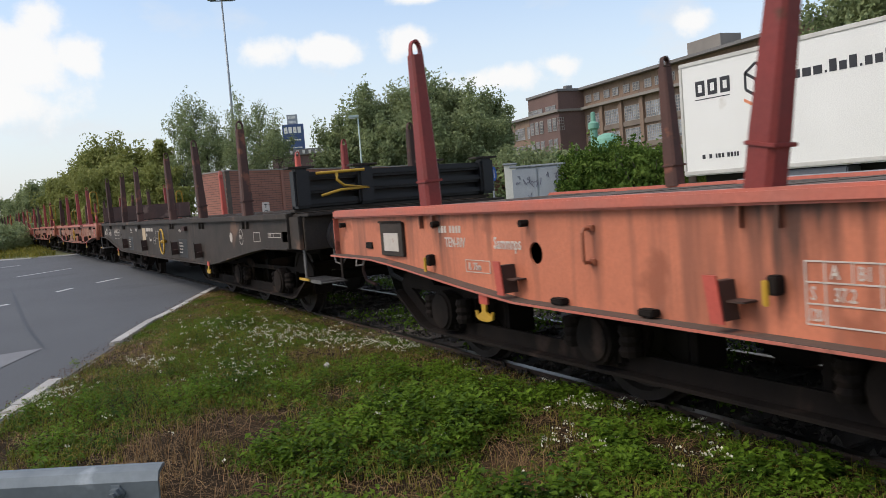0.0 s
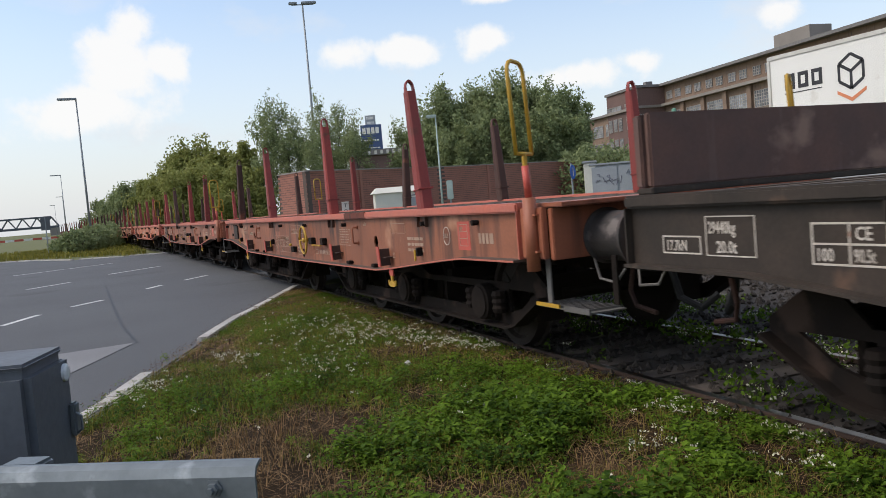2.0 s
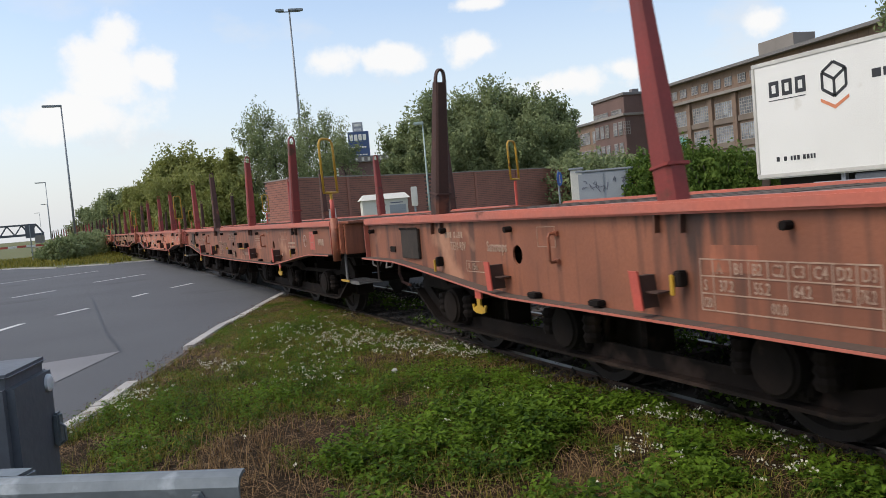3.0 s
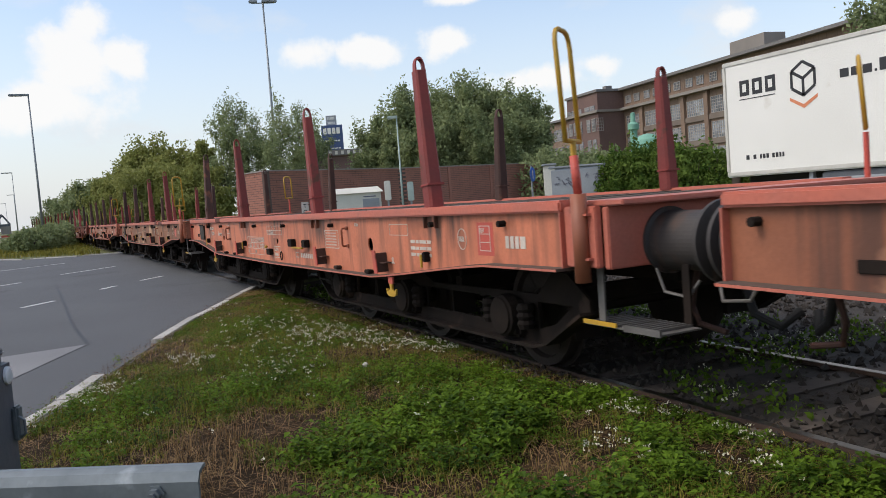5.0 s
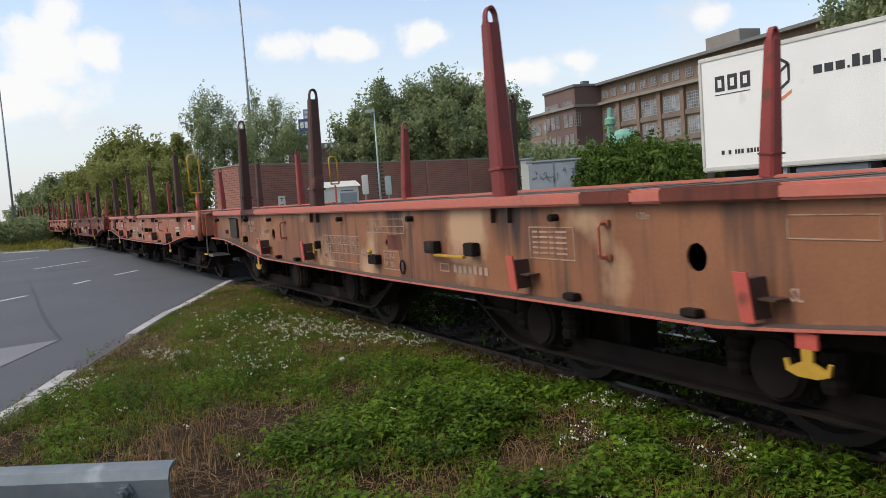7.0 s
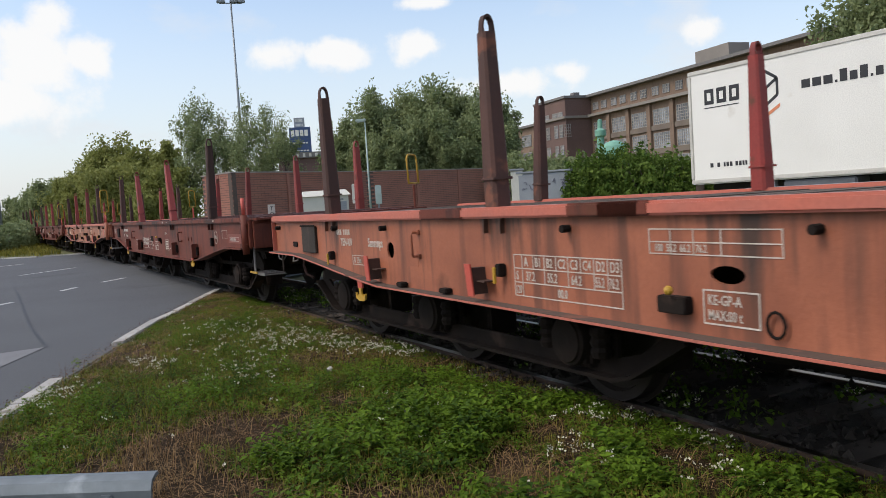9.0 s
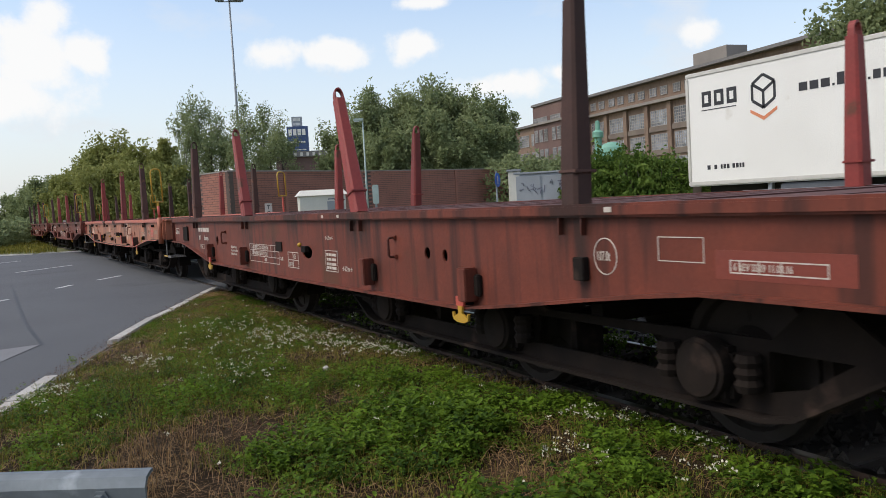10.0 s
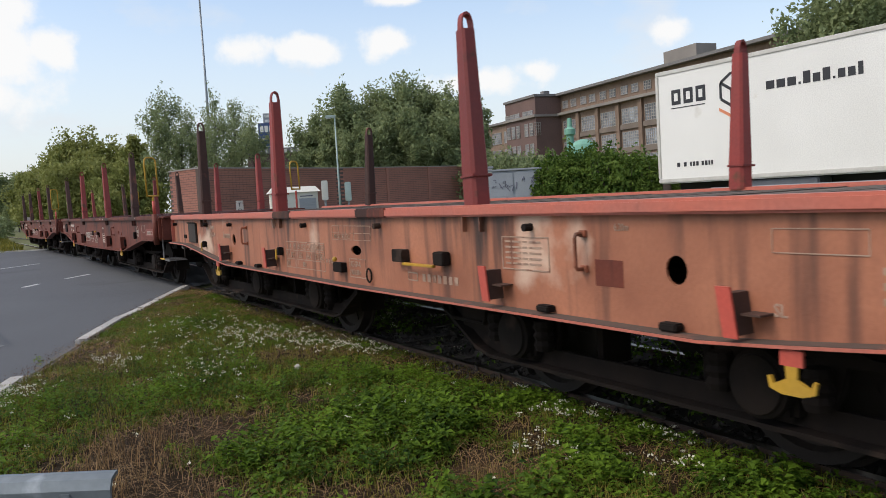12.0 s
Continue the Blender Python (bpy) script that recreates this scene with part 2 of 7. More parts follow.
RUST = (0.10, 0.038, 0.02)
GRIME = (0.045, 0.028, 0.02)
M = {
    "orange": material("orange_paint", (0.60, 0.200, 0.108), (0.47, 0.155, 0.085), 0.5, wear=(0.30, 0.10, 0.055), wear_at=0.62, wear_scale=2.0, streak=(0.25, 0.095, 0.058), streak_at=0.50, spec=0.3, runs=(0.06, 0.035, 0.026)),
    "orange_brown": material("browned_orange_paint", (0.31, 0.112, 0.058), (0.175, 0.066, 0.037), 0.6, scale=1.3, wear=(0.42, 0.21, 0.125), wear_at=0.62, wear_scale=1.1, streak=(0.085, 0.04, 0.027), streak_at=0.51, runs=(0.035, 0.022, 0.017)),
    "orange_dirty": material("dirty_orange_paint", (0.31, 0.128, 0.057), (0.15, 0.060, 0.030), 0.62, scale=1.0, wear=(0.46, 0.29, 0.165), wear_at=0.60, wear_scale=0.7, streak=(0.055, 0.032, 0.022), streak_at=0.49, runs=(0.025, 0.017, 0.013)),
    "orange_worn": material("worn_orange_paint", (0.40, 0.135, 0.070), (0.25, 0.082, 0.044), 0.55, scale=1.8, wear=RUST, wear_at=0.63, wear_scale=1.0, streak=(0.13, 0.052, 0.032), streak_at=0.53, runs=(0.05, 0.03, 0.022)),
    "brown": material("brown_paint", (0.175, 0.044, 0.026), (0.115, 0.033, 0.021), 0.6, wear=RUST, wear_at=0.62, streak=(0.05, 0.019, 0.014), streak_at=0.51, spec=0.25, runs=(0.032, 0.016, 0.012)),
    "black": material("black_paint", (0.030, 0.024, 0.019), (0.054, 0.040, 0.031), 0.65, wear=(0.15, 0.085, 0.055), wear_at=0.63, streak=(0.105, 0.072, 0.052), streak_at=0.60, spec=0.25),
    "lip": material("lip_paint", (0.52, 0.14, 0.09), (0.42, 0.14, 0.10), 0.5, wear=RUST, wear_at=0.68, wear_scale=3),
    "orange_pale": material("bleached_orange_paint", (0.44, 0.175, 0.095), (0.26, 0.095, 0.052), 0.55, scale=1.4, wear=(0.60, 0.42, 0.31), wear_at=0.60, wear_scale=0.9, streak=(0.11, 0.05, 0.033), streak_at=0.52, runs=(0.04, 0.025, 0.02)),
    "paper": material("damp_paper", (0.42, 0.40, 0.37), (0.30, 0.28, 0.25), 0.9, scale=9),
    # brown set dark for the shade and grime behind the stake rest plates
    "shade_grime": material("shaded_grimy_steel", (0.075, 0.038, 0.027), (0.045, 0.026, 0.020), 0.75, scale=6),
    "flange": material("flange_paint", (0.105, 0.070, 0.052), (0.075, 0.055, 0.045), 0.8, wear=(0.17, 0.075, 0.05), wear_at=0.60, wear_scale=3),
    "brown_fresh": material("fresh_brown_paint", (0.20, 0.042, 0.026), (0.17, 0.04, 0.026), 0.5),
    "soot": material("soot_black", (0.010, 0.010, 0.011), (0.014, 0.014, 0.015), 0.5),
    "card": material("bleached_panel", (0.52, 0.40, 0.25), (0.45, 0.34, 0.22), 0.7),
    "rust_sheet": material("rusty_sheet", (0.13, 0.068, 0.052), (0.08, 0.050, 0.043), 0.7, wear=(0.25, 0.16, 0.12), wear_at=0.56, wear_scale=1.6, streak=(0.17, 0.12, 0.10), streak_at=0.58),
    "plank_red": material("painted_deck", (0.11, 0.04, 0.032), (0.075, 0.035, 0.03), 0.85, scale=6),
    "red": material("red_paint", (0.53, 0.085, 0.058), (0.43, 0.085, 0.06), 0.5, wear=RUST, wear_at=0.66, wear_scale=3),
    "stake_red": material("stake_red_paint", (0.25, 0.035, 0.028), (0.19, 0.035, 0.028), 0.55, wear=RUST, wear_at=0.62, wear_scale=4, piece=0.25),
    "stake_brown": material("stake_rust", (0.085, 0.038, 0.028), (0.055, 0.028, 0.022), 0.75, wear=(0.16, 0.06, 0.035), wear_at=0.6, wear_scale=4, piece=0.3),
    "yellow": material("yellow_paint", (0.52, 0.30, 0.025), (0.42, 0.25, 0.035), 0.5, wear=RUST, wear_at=0.7, wear_scale=6),
    "under": material("brake_dust", (0.022, 0.0155, 0.012), (0.010, 0.008, 0.007), 0.9, wear=(0.055, 0.036, 0.027), wear_at=0.60, wear_scale=2, spec=0.15),
    "wheel": material("wheel_steel", (0.032, 0.022, 0.018), (0.02, 0.016, 0.013), 0.75, metal=0.2),
    "buffer": material("buffer_steel", (0.060, 0.053, 0.050), (0.035, 0.031, 0.030), 0.62, metal=0.2, wear=(0.15, 0.13, 0.12), wear_at=0.60, wear_scale=3, streak=(0.10, 0.06, 0.045), streak_at=0.56),
    "grate": material("step_grating", (0.20, 0.19, 0.18), (0.12, 0.11, 0.10), 0.6, metal=0.5),
    "faint": material("faint_marking", (0.42, 0.30, 0.22), (0.32, 0.20, 0.14), 0.7, bump=0, wear=(0.22, 0.11, 0.07), wear_at=0.58, wear_scale=9),
    "white": material("white_marking", (0.60, 0.54, 0.47), (0.45, 0.39, 0.33), 0.7, bump=0, wear=(0.35, 0.2, 0.14), wear_at=0.66, wear_scale=9),
    "plank": material("deck_wood", (0.12, 0.085, 0.06), (0.075, 0.055, 0.042), 0.85, scale=6, piece=0.2),
    "rail": material("rail_steel", (0.09, 0.055, 0.04), (0.06, 0.04, 0.03), 0.7, metal=0.3),
    "railhead": material("polished_rail_head", (0.30, 0.28, 0.26), (0.20, 0.18, 0.165), 0.32, metal=1.0, bump=0.03),
    "sleeper": material("sleeper_concrete", (0.11, 0.090, 0.075), (0.06, 0.048, 0.040), 0.9, piece=0.15),
    "ballast": material("ballast_stone", (0.055, 0.045, 0.037), (0.024, 0.020, 0.016), 0.9, scale=9, fine=60, bump=0.8),
    "asphalt": material("asphalt", (0.090, 0.093, 0.098), (0.072, 0.074, 0.079), 0.85, scale=0.35, fine=90, bump=0.4, wear=(0.055, 0.056, 0.06), wear_at=0.62, wear_scale=0.3),
    "concrete_road": material("worn_concrete", (0.20, 0.20, 0.205), (0.16, 0.16, 0.165), 0.85, scale=0.8, fine=80, bump=0.4),
    "paint_road": material("road_marking", (0.62, 0.62, 0.60), (0.42, 0.42, 0.41), 0.7, wear=(0.13, 0.13, 0.13), wear_at=0.6, wear_scale=5),
    "kerb": material("kerb_stone", (0.47, 0.45, 0.42), (0.34, 0.32, 0.29), 0.85, wear=(0.14, 0.12, 0.09), wear_at=0.60, wear_scale=4, piece=0.15),
    "soil": material("soil", (0.032, 0.020, 0.010), (0.018, 0.012, 0.006), 0.95, scale=1.6, fine=30, bump=0.9, wear=(0.066, 0.041, 0.022), wear_at=0.58, wear_scale=1.0, spec=0.1),
    "lawn": material("rough_lawn", (0.10, 0.12, 0.035), (0.14, 0.13, 0.055), 0.95, scale=0.5, fine=14, bump=0.9),
    "galv": material("galvanised_steel", (0.20, 0.225, 0.235), (0.14, 0.16, 0.17), 0.5, metal=0.45, scale=14, fine=60, bump=0.06, wear=(0.30, 0.33, 0.34), wear_at=0.6, wear_scale=9),
    "greybox": material("grey_cast_metal", (0.11, 0.12, 0.135), (0.085, 0.092, 0.105), 0.55, scale=5),
    "brick": material("wall_brick", (0.37, 0.165, 0.122), (0.27, 0.122, 0.092), 0.85, scale=0.5, fine=10, bump=0.5),
    "cap": material("wall_coping", (0.36, 0.33, 0.30), (0.26, 0.24, 0.21), 0.85),
    "cream": material("cream_panel", (0.68, 0.66, 0.58), (0.60, 0.58, 0.51), 0.6, scale=1.2),
    "greymetal": material("grey_cabinet", (0.36, 0.38, 0.40), (0.28, 0.30, 0.32), 0.55, scale=1.2),
    "scrawl": material("scrawl_paint", (0.10, 0.10, 0.14), (0.16, 0.15, 0.2), 0.6, bump=0),
    "vanwhite": material("container_white", (0.80, 0.79, 0.74), (0.74, 0.73, 0.68), 0.45, scale=0.7, bump=0.02, wear=(0.6, 0.57, 0.5), wear_at=0.68, wear_scale=1.5),
    "dark": material("dark_print", (0.035, 0.035, 0.038), None, 0.5, bump=0),
    "tangerine": material("orange_print", (0.75, 0.27, 0.13), None, 0.5, bump=0),
    "tyre": material("tyre_rubber", (0.02, 0.02, 0.02), None, 0.8),
    "facade": material("sooty_brick_facade", (0.25, 0.17, 0.12), (0.17, 0.118, 0.088), 0.9, scale=0.15, fine=3, bump=0.3, streak=(0.07, 0.055, 0.05), streak_at=0.56),
    "facade_red": material("red_brick_facade", (0.17, 0.105, 0.09), (0.12, 0.078, 0.068), 0.9, scale=0.15, fine=3, bump=0.3),
    "band": material("concrete_band", (0.27, 0.245, 0.215), (0.19, 0.17, 0.15), 0.9, scale=0.2),
    "pane": material("dull_glass", (0.11, 0.12, 0.13), (0.38, 0.40, 0.43), 0.25, scale=0.8, spec=0.6, bump=0, piece=0.45),
    "roofing": material("grey_roofing", (0.20, 0.19, 0.18), (0.14, 0.13, 0.13), 0.8),
    "tar": material("tar_joint", (0.035, 0.035, 0.037), None, 0.6),
    "mortar": material("wall_mortar", (0.13, 0.095, 0.08), (0.10, 0.075, 0.065), 0.9),
    "mullion": material("window_bars", (0.36, 0.33, 0.30), (0.26, 0.24, 0.22), 0.7),
    "facade_pale": material("pale_spandrel", (0.20, 0.165, 0.13), (0.15, 0.12, 0.10), 0.9, scale=0.3),
    "vanedge": material("container_edge", (0.62, 0.60, 0.54), (0.5, 0.48, 0.43), 0.5, metal=0.2),
    "copper": material("green_copper", (0.20, 0.42, 0.31), (0.16, 0.34, 0.26), 0.7),
    "pole": material("lamp_pole_steel", (0.30, 0.32, 0.33), (0.22, 0.24, 0.25), 0.5, metal=0.5),
    "greenpole": material("green_lamp_pole", (0.42, 0.50, 0.46), (0.34, 0.42, 0.38), 0.5),
    "glass": material("lamp_glass", (0.75, 0.77, 0.78), None, 0.3, bump=0),
    "blue": material("blue_sign", (0.03, 0.13, 0.52), None, 0.5, bump=0),
    "navy": material("navy_board", (0.06, 0.10, 0.22), (0.05, 0.08, 0.18), 0.6, bump=0),
    "bark": material("bark", (0.10, 0.085, 0.07), (0.06, 0.05, 0.04), 0.9),
    "bridge": material("bridge_steel", (0.09, 0.10, 0.12), None, 0.7),
    "leaf_a": foliage("birch_leaves", (0.125, 0.168, 0.078), (0.34, 0.38, 0.185), 0.4),
    "leaf_b": foliage("willow_leaves", (0.165, 0.192, 0.050), (0.33, 0.335, 0.115)),
    "leaf_c": foliage("ivy_leaves", (0.032, 0.076, 0.014), (0.155, 0.22, 0.042), 0.35, 1.6),
    "grass": foliage("grass_blades", (0.050, 0.066, 0.009), (0.29, 0.245, 0.048), 0.3, 1.4),
    "weed": foliage("weed_leaves", (0.018, 0.046, 0.006), (0.152, 0.245, 0.021), 0.35, 2.2),
    "sprout": foliage("small_weed_leaves", (0.038, 0.072, 0.008), (0.215, 0.285, 0.034), 0.35, 1.6),
    "withered": foliage("withered_leaves", (0.04, 0.021, 0.011), (0.14, 0.072, 0.036), 0.15, 0.9),
    "dry": foliage("dry_stalks", (0.075, 0.040, 0.018), (0.38, 0.245, 0.115), 0.1),
    "petal": foliage("white_petals", (0.50, 0.48, 0.36), (0.70, 0.68, 0.54), 0.2),
}


# ---- shape helpers ----
def box(bm, x0, x1, y0, y1, z0, z1, m=None):
    vs = [bm.verts.new(Vector((x, y, z))) for x in (x0, x1) for y in (y0, y1) for z in (z0, z1)]
    if m:
        for v in vs:
            v.co = m @ v.co
    for q in ((0, 1, 3, 2), (4, 6, 7, 5), (0, 4, 5, 1), (2, 3, 7, 6), (0, 2, 6, 4), (1, 5, 7, 3)):
        bm.faces.new([vs[i] for i in q])
    return vs


def soft_box(bm, x0, x1, y0, y1, z0, z1, b=0.01, m=None):
    vs = box(bm, x0, x1, y0, y1, z0, z1, m)
    es = list({e for v in vs for e in v.link_edges})
    bmesh.ops.bevel(bm, geom=es, offset=b, segments=2, affect="EDGES")


def rod(bm, pts, r, n=8, r_end=None):
    """A round bar along a line of points."""
    pts = [Vector(p) for p in pts]
    rings = []
    for i, p in enumerate(pts):
        d = (pts[min(i + 1, len(pts) - 1)] - pts[max(i - 1, 0)]).normalized()
        a = d.orthogonal().normalized() if i == 0 else (rings[-1][1] - d * rings[-1][1].dot(d)).normalized()
        c = d.cross(a)
        rr = r + ((r_end if r_end is not None else r) - r) * i / (len(pts) - 1)
        rings.append(([bm.verts.new(p + (a * math.cos(2 * math.pi * k / n) + c * math.sin(2 * math.pi * k / n)) * rr) for k in range(n)], a))
    for (u, _), (v, _) in zip(rings, rings[1:]):
        for k in range(n):
            bm.faces.new((u[k], u[(k + 1) % n], v[(k + 1) % n], v[k]))
    bm.faces.new(rings[0][0][::-1])
    bm.faces.new(rings[-1][0])


def lathe(bm, profile, axis="x", at=(0, 0, 0), n=20):
    """Turns (along, radius) pairs about an axis."""
    at, rings = Vector(at), []
    for a, r in profile:
        ring = []
        for k in range(n):
            c, s = r * math.cos(2 * math.pi * k / n), r * math.sin(2 * math.pi * k / n)
            ring.append(bm.verts.new(at + Vector({"x": (a, c, s), "y": (c, a, s), "z": (c, s, a)}[axis])))
        rings.append(ring)
    for u, v in zip(rings, rings[1:]):
        for k in range(n):
            bm.faces.new((u[k], u[(k + 1) % n], v[(k + 1) % n], v[k]))
    bm.faces.new(rings[0][::-1])
    bm.faces.new(rings[-1])


def plate(bm, outline, x0, x1):
    """A plate in the y-z plane between x0 and x1."""
    a = [bm.verts.new((x0, y, z)) for y, z in outline]
    b = [bm.verts.new((x1, y, z)) for y, z in outline]
    bm.faces.new(a), bm.faces.new(b[::-1])
    for i in range(len(a)):
        j = (i + 1) % len(a)
        bm.faces.new((a[i], b[i], b[j], a[j]))


def mesh_of(name, bm, mat, smooth=False):
    bmesh.ops.recalc_face_normals(bm, faces=bm.faces)
    me = bpy.data.meshes.new(name)
    bm.to_mesh(me)
    bm.free()
    me.materials.append(mat)
    if smooth:
        for p in me.polygons:
            p.use_smooth = True
    return me


def part(name, bm, mat, parent=None, label="", m=None, smooth=False):
    ob = new(name, mesh_of(name, bm, mat, smooth) if isinstance(bm, bmesh.types.BMesh) else bm)
    ob.parent = parent
    if m is not None:
        ob.matrix_basis = m
    return tagged(ob, label)


def thing(name, label, category, group="", kind="", m=None):
    ob = tagged(new(name), label, category, group, kind)
    ob.empty_display_size = 0.2
    if m is not None:
        ob.matrix_basis = m
    return ob


def lettering(words, size, mat, parent, m, wide=1.0):
    """Raised paint lettering: lies in its own x-y plane, 3 mm thick."""
    cu = bpy.data.curves.new("lettering", "FONT")
    cu.body, cu.size, cu.extrude, cu.resolution_u, cu.offset = words, size, 0.0015, 2, size * 0.012
    tmp = bpy.data.objects.new("lettering", cu)
    me = bpy.data.meshes.new_from_object(tmp)
    bpy.data.objects.remove(tmp)
    me.materials.clear()
    me.materials.append(mat)
    ob = new("lettering", me)
    ob.parent = parent
    ob.matrix_basis = m @ Matrix.Diagonal((wide, 1, 1, 1))
    return tagged(ob, kind="stuff")


def bent(y):
    """Where the middle of the track lies: it bends gently away from the crossing."""
    return TRACK - 0.000398 * max(y - 3, 0) ** 2


def leaves(name, centres, sizes, mat, rng, parent=None, flat=0.0, slim=0.55):
    """Many small folded leaves, each two triangles with a bend, in one mesh."""
    c = np.asarray(centres, float)
    k = len(c)
    d = rng.normal(size=(k, 3))
    d[:, 2] = d[:, 2] * (1 - flat) - 0.15
    d /= np.linalg.norm(d, axis=1)[:, None]
    u = np.cross(d, rng.normal(size=(k, 3)))
    u /= np.linalg.norm(u, axis=1)[:, None]
    s = np.asarray(sizes, float).reshape(-1, 1) * np.ones((k, 1))
    v = np.stack([c - d * s, c + u * s * slim, c + d * s, c - u * s * slim], 1).reshape(-1, 3)
    f = np.arange(4 * k).reshape(-1, 4)
    me = bpy.data.meshes.new(name)
    me.from_pydata(v.tolist(), [], f.tolist())
    me.materials.append(mat)
    ob = new(name, me)
    ob.parent = parent
    return ob


# ---- ground, road and track ----
def sheet(name, pts, z, mat, label, kind="structure"):
    bm = bmesh.new()
    bm.faces.new([bm.verts.new((x, y, z)) for x, y in pts])
    bmesh.ops.recalc_face_normals(bm, faces=bm.faces)
    for f in bm.faces:
        if f.normal.z < 0:
            f.normal_flip()
    ob = part(name, bm, mat)
    return tagged(ob, label, name.split("_")[0], kind=kind)


sheet("ground", [(-2500, -2500), (2500, -2500), (2500, 2500), (-2500, 2500)], -0.06, M["lawn"], "rough grassy ground reaching to the horizon")

# kerb line between the weeds and the road, from behind the camera to the rails
KERB = [(-3.4, -2.0), (-2.2, 2.0), (-1.15, 4.7), (-0.32, 6.72), (0.45, 8.73), (1.6, 11.77), (2.75, 14.3), (3.38, 15.6)]
FAR_EDGE = [(-60, 64), (-18, 58), (-6, 53), (-3.3, 49.5), (-1.65, 45.2), (0.4, 43.0), (2.6, 41.9), (5.5, 38), (9, 33), (20, 31), (60, 31)]
road_pts = KERB + [(3.75, 16.0), (6.8, 18.6), (12, 21), (60, 24)] + FAR_EDGE[::-1] + [(-60, -2)]
sheet("road", road_pts, -0.01, M["asphalt"], "grey asphalt road over the level crossing", "structure")
sheet("pavement", [(0.27, 10.9), (-0.46, 9.14), (-2.2, 5.0), (-6, -3.9), (-12, -3.9), (-12, 9.4), (-3.5, 10.45)], -0.004, M["concrete_road"],
      "pale worn concrete strip across the asphalt")


def fall(x):
    """How far the bank drops towards the rail."""
    return -0.035 * min(1, max(0, (x - 2.8) / 0.7))


def soil_patch():
    """The weedy bank between the kerb and the rails, lightly uneven."""
    nx, ny = 44, 120
    vs, fs = [], []
    for j in range(ny + 1):
        y = -6 + 21.7 * j / ny
        k = next((i for i in range(len(KERB) - 1) if KERB[i + 1][1] >= y), len(KERB) - 2)
        (xa, ya), (xb, yb) = KERB[k], KERB[k + 1]
        x0 = xa + (xb - xa) * max(0, y - ya) / (yb - ya)
        x1 = 3.56
        for i in range(nx + 1):
            x = x0 + 0.02 + (x1 - x0) * i / nx
            h = 0.03 * noise.noise((x * 1.1, y * 1.1, 0)) + 0.015 * noise.noise((x * 5, y * 5, 3))
            edge = min(1, (x - x0) / 0.4)
            bank = 0.03 + fall(x)
            vs.append((x, y, -0.03 + edge * (h + bank)))
    for j in range(ny):
        for i in range(nx):
            a = j * (nx + 1) + i
            fs.append((a, a + 1, a + nx + 2, a + nx + 1))
    me = bpy.data.meshes.new("verge")
    me.from_pydata(vs, [], fs)
    me.materials.append(M["soil"])
    tagged(new("verge", me), "dry soil bank with litter beside the track", "verge", kind="structure")


soil_patch()


def rails():
    prof = [(-0.075, -0.16), (0.075, -0.16), (0.075, -0.15), (0.012, -0.125), (0.012, -0.04), (0.036, -0.03), (0.036, -0.004), (-0.036, -0.004), (-0.036, -0.03), (-0.012, -0.04), (-0.012, -0.125), (-0.075, -0.15)]
    ys = [-14 + 4 * i for i in range(60)]
    for side in (-0.7535, 0.7535):
        for name, pr, mat, lab in (("rail", prof, "rail", "rusty steel rail with a polished head"), ("rail_head", [(-0.03, -0.0038), (0.03, -0.0038), (0.03, 0.0), (-0.03, 0.0)], "railhead", "")):
            bm = bmesh.new()
            rings = [[bm.verts.new((bent(y) + side + x, y, z)) for x, z in pr] for y in ys]
            for a, b in zip(rings, rings[1:]):
                for k in range(len(pr)):
                    bm.faces.new((a[k], a[(k + 1) % len(pr)], b[(k + 1) % len(pr)], b[k]))
            bm.faces.new(rings[0]), bm.faces.new(rings[-1][::-1])
            if name == "rail":
                top = tagged(part(name, bm, M[mat]), lab, "rail", "rails of the track", "structure")
            else:
                part(name, bm, M[mat], top, "polished steel running surface")


rails()


# ---- wagons ----
DECK = 1.385
XS = 1.37                 # half the width over the sill webs
ENDS = [7.87, 27.93, 44.25, 60.57, 76.89, 93.31, 109.65, 126.12, 142.59, 159.01, 175.41]
FACE = Matrix(((0, 0, -1, 0), (-1, 0, 0, 0), (0, 1, 0, 0), (0, 0, 0, 1)))     # lies on a face that looks towards -x


def sill_outline(length, end, belly, ramp0, ramp1):
    """Fish-bellied lower edge, from the rear end (y = 0) to the front end (y = -length)."""
    lo = [(0, end), (-ramp0, end - 0.008)]
    for i in range(1, 6):
        u = i / 6
        s = 0.75 * u + 0.25 * u * u * (3 - 2 * u)
        lo.append((-ramp0 - (ramp1 - ramp0) * u, end - 0.008 + (belly - end + 0.008) * s))
    lo += [(-ramp1, belly), (-length / 2, belly - 0.02)]
    return lo + [(-length - y, z) for y, z in lo[-2::-1]]


def ellipse(y, z, ry, rz, n=14):
    return [(y + ry * math.cos(2 * math.pi * k / n), z + rz * math.sin(2 * math.pi * k / n)) for k in range(n)]


def pierced_plate(bm, loops, x0, x1):
    """A plate in the y-z plane whose outline is the first loop and whose openings are the others."""
    sides = []
    for x in (x0, x1):
        rings = [[bm.verts.new((x, y, z)) for y, z in loop] for loop in loops]
        es = [bm.edges.new((r[k], r[(k + 1) % len(r)])) for r in rings for k in range(len(r))]
        bmesh.ops.triangle_fill(bm, use_beauty=True, use_dissolve=False, edges=es)
        sides.append(rings)
    for a, b in zip(*sides):
        for k in range(len(a)):
            j = (k + 1) % len(a)
            bm.faces.new((a[k], b[k], b[j], a[j]))


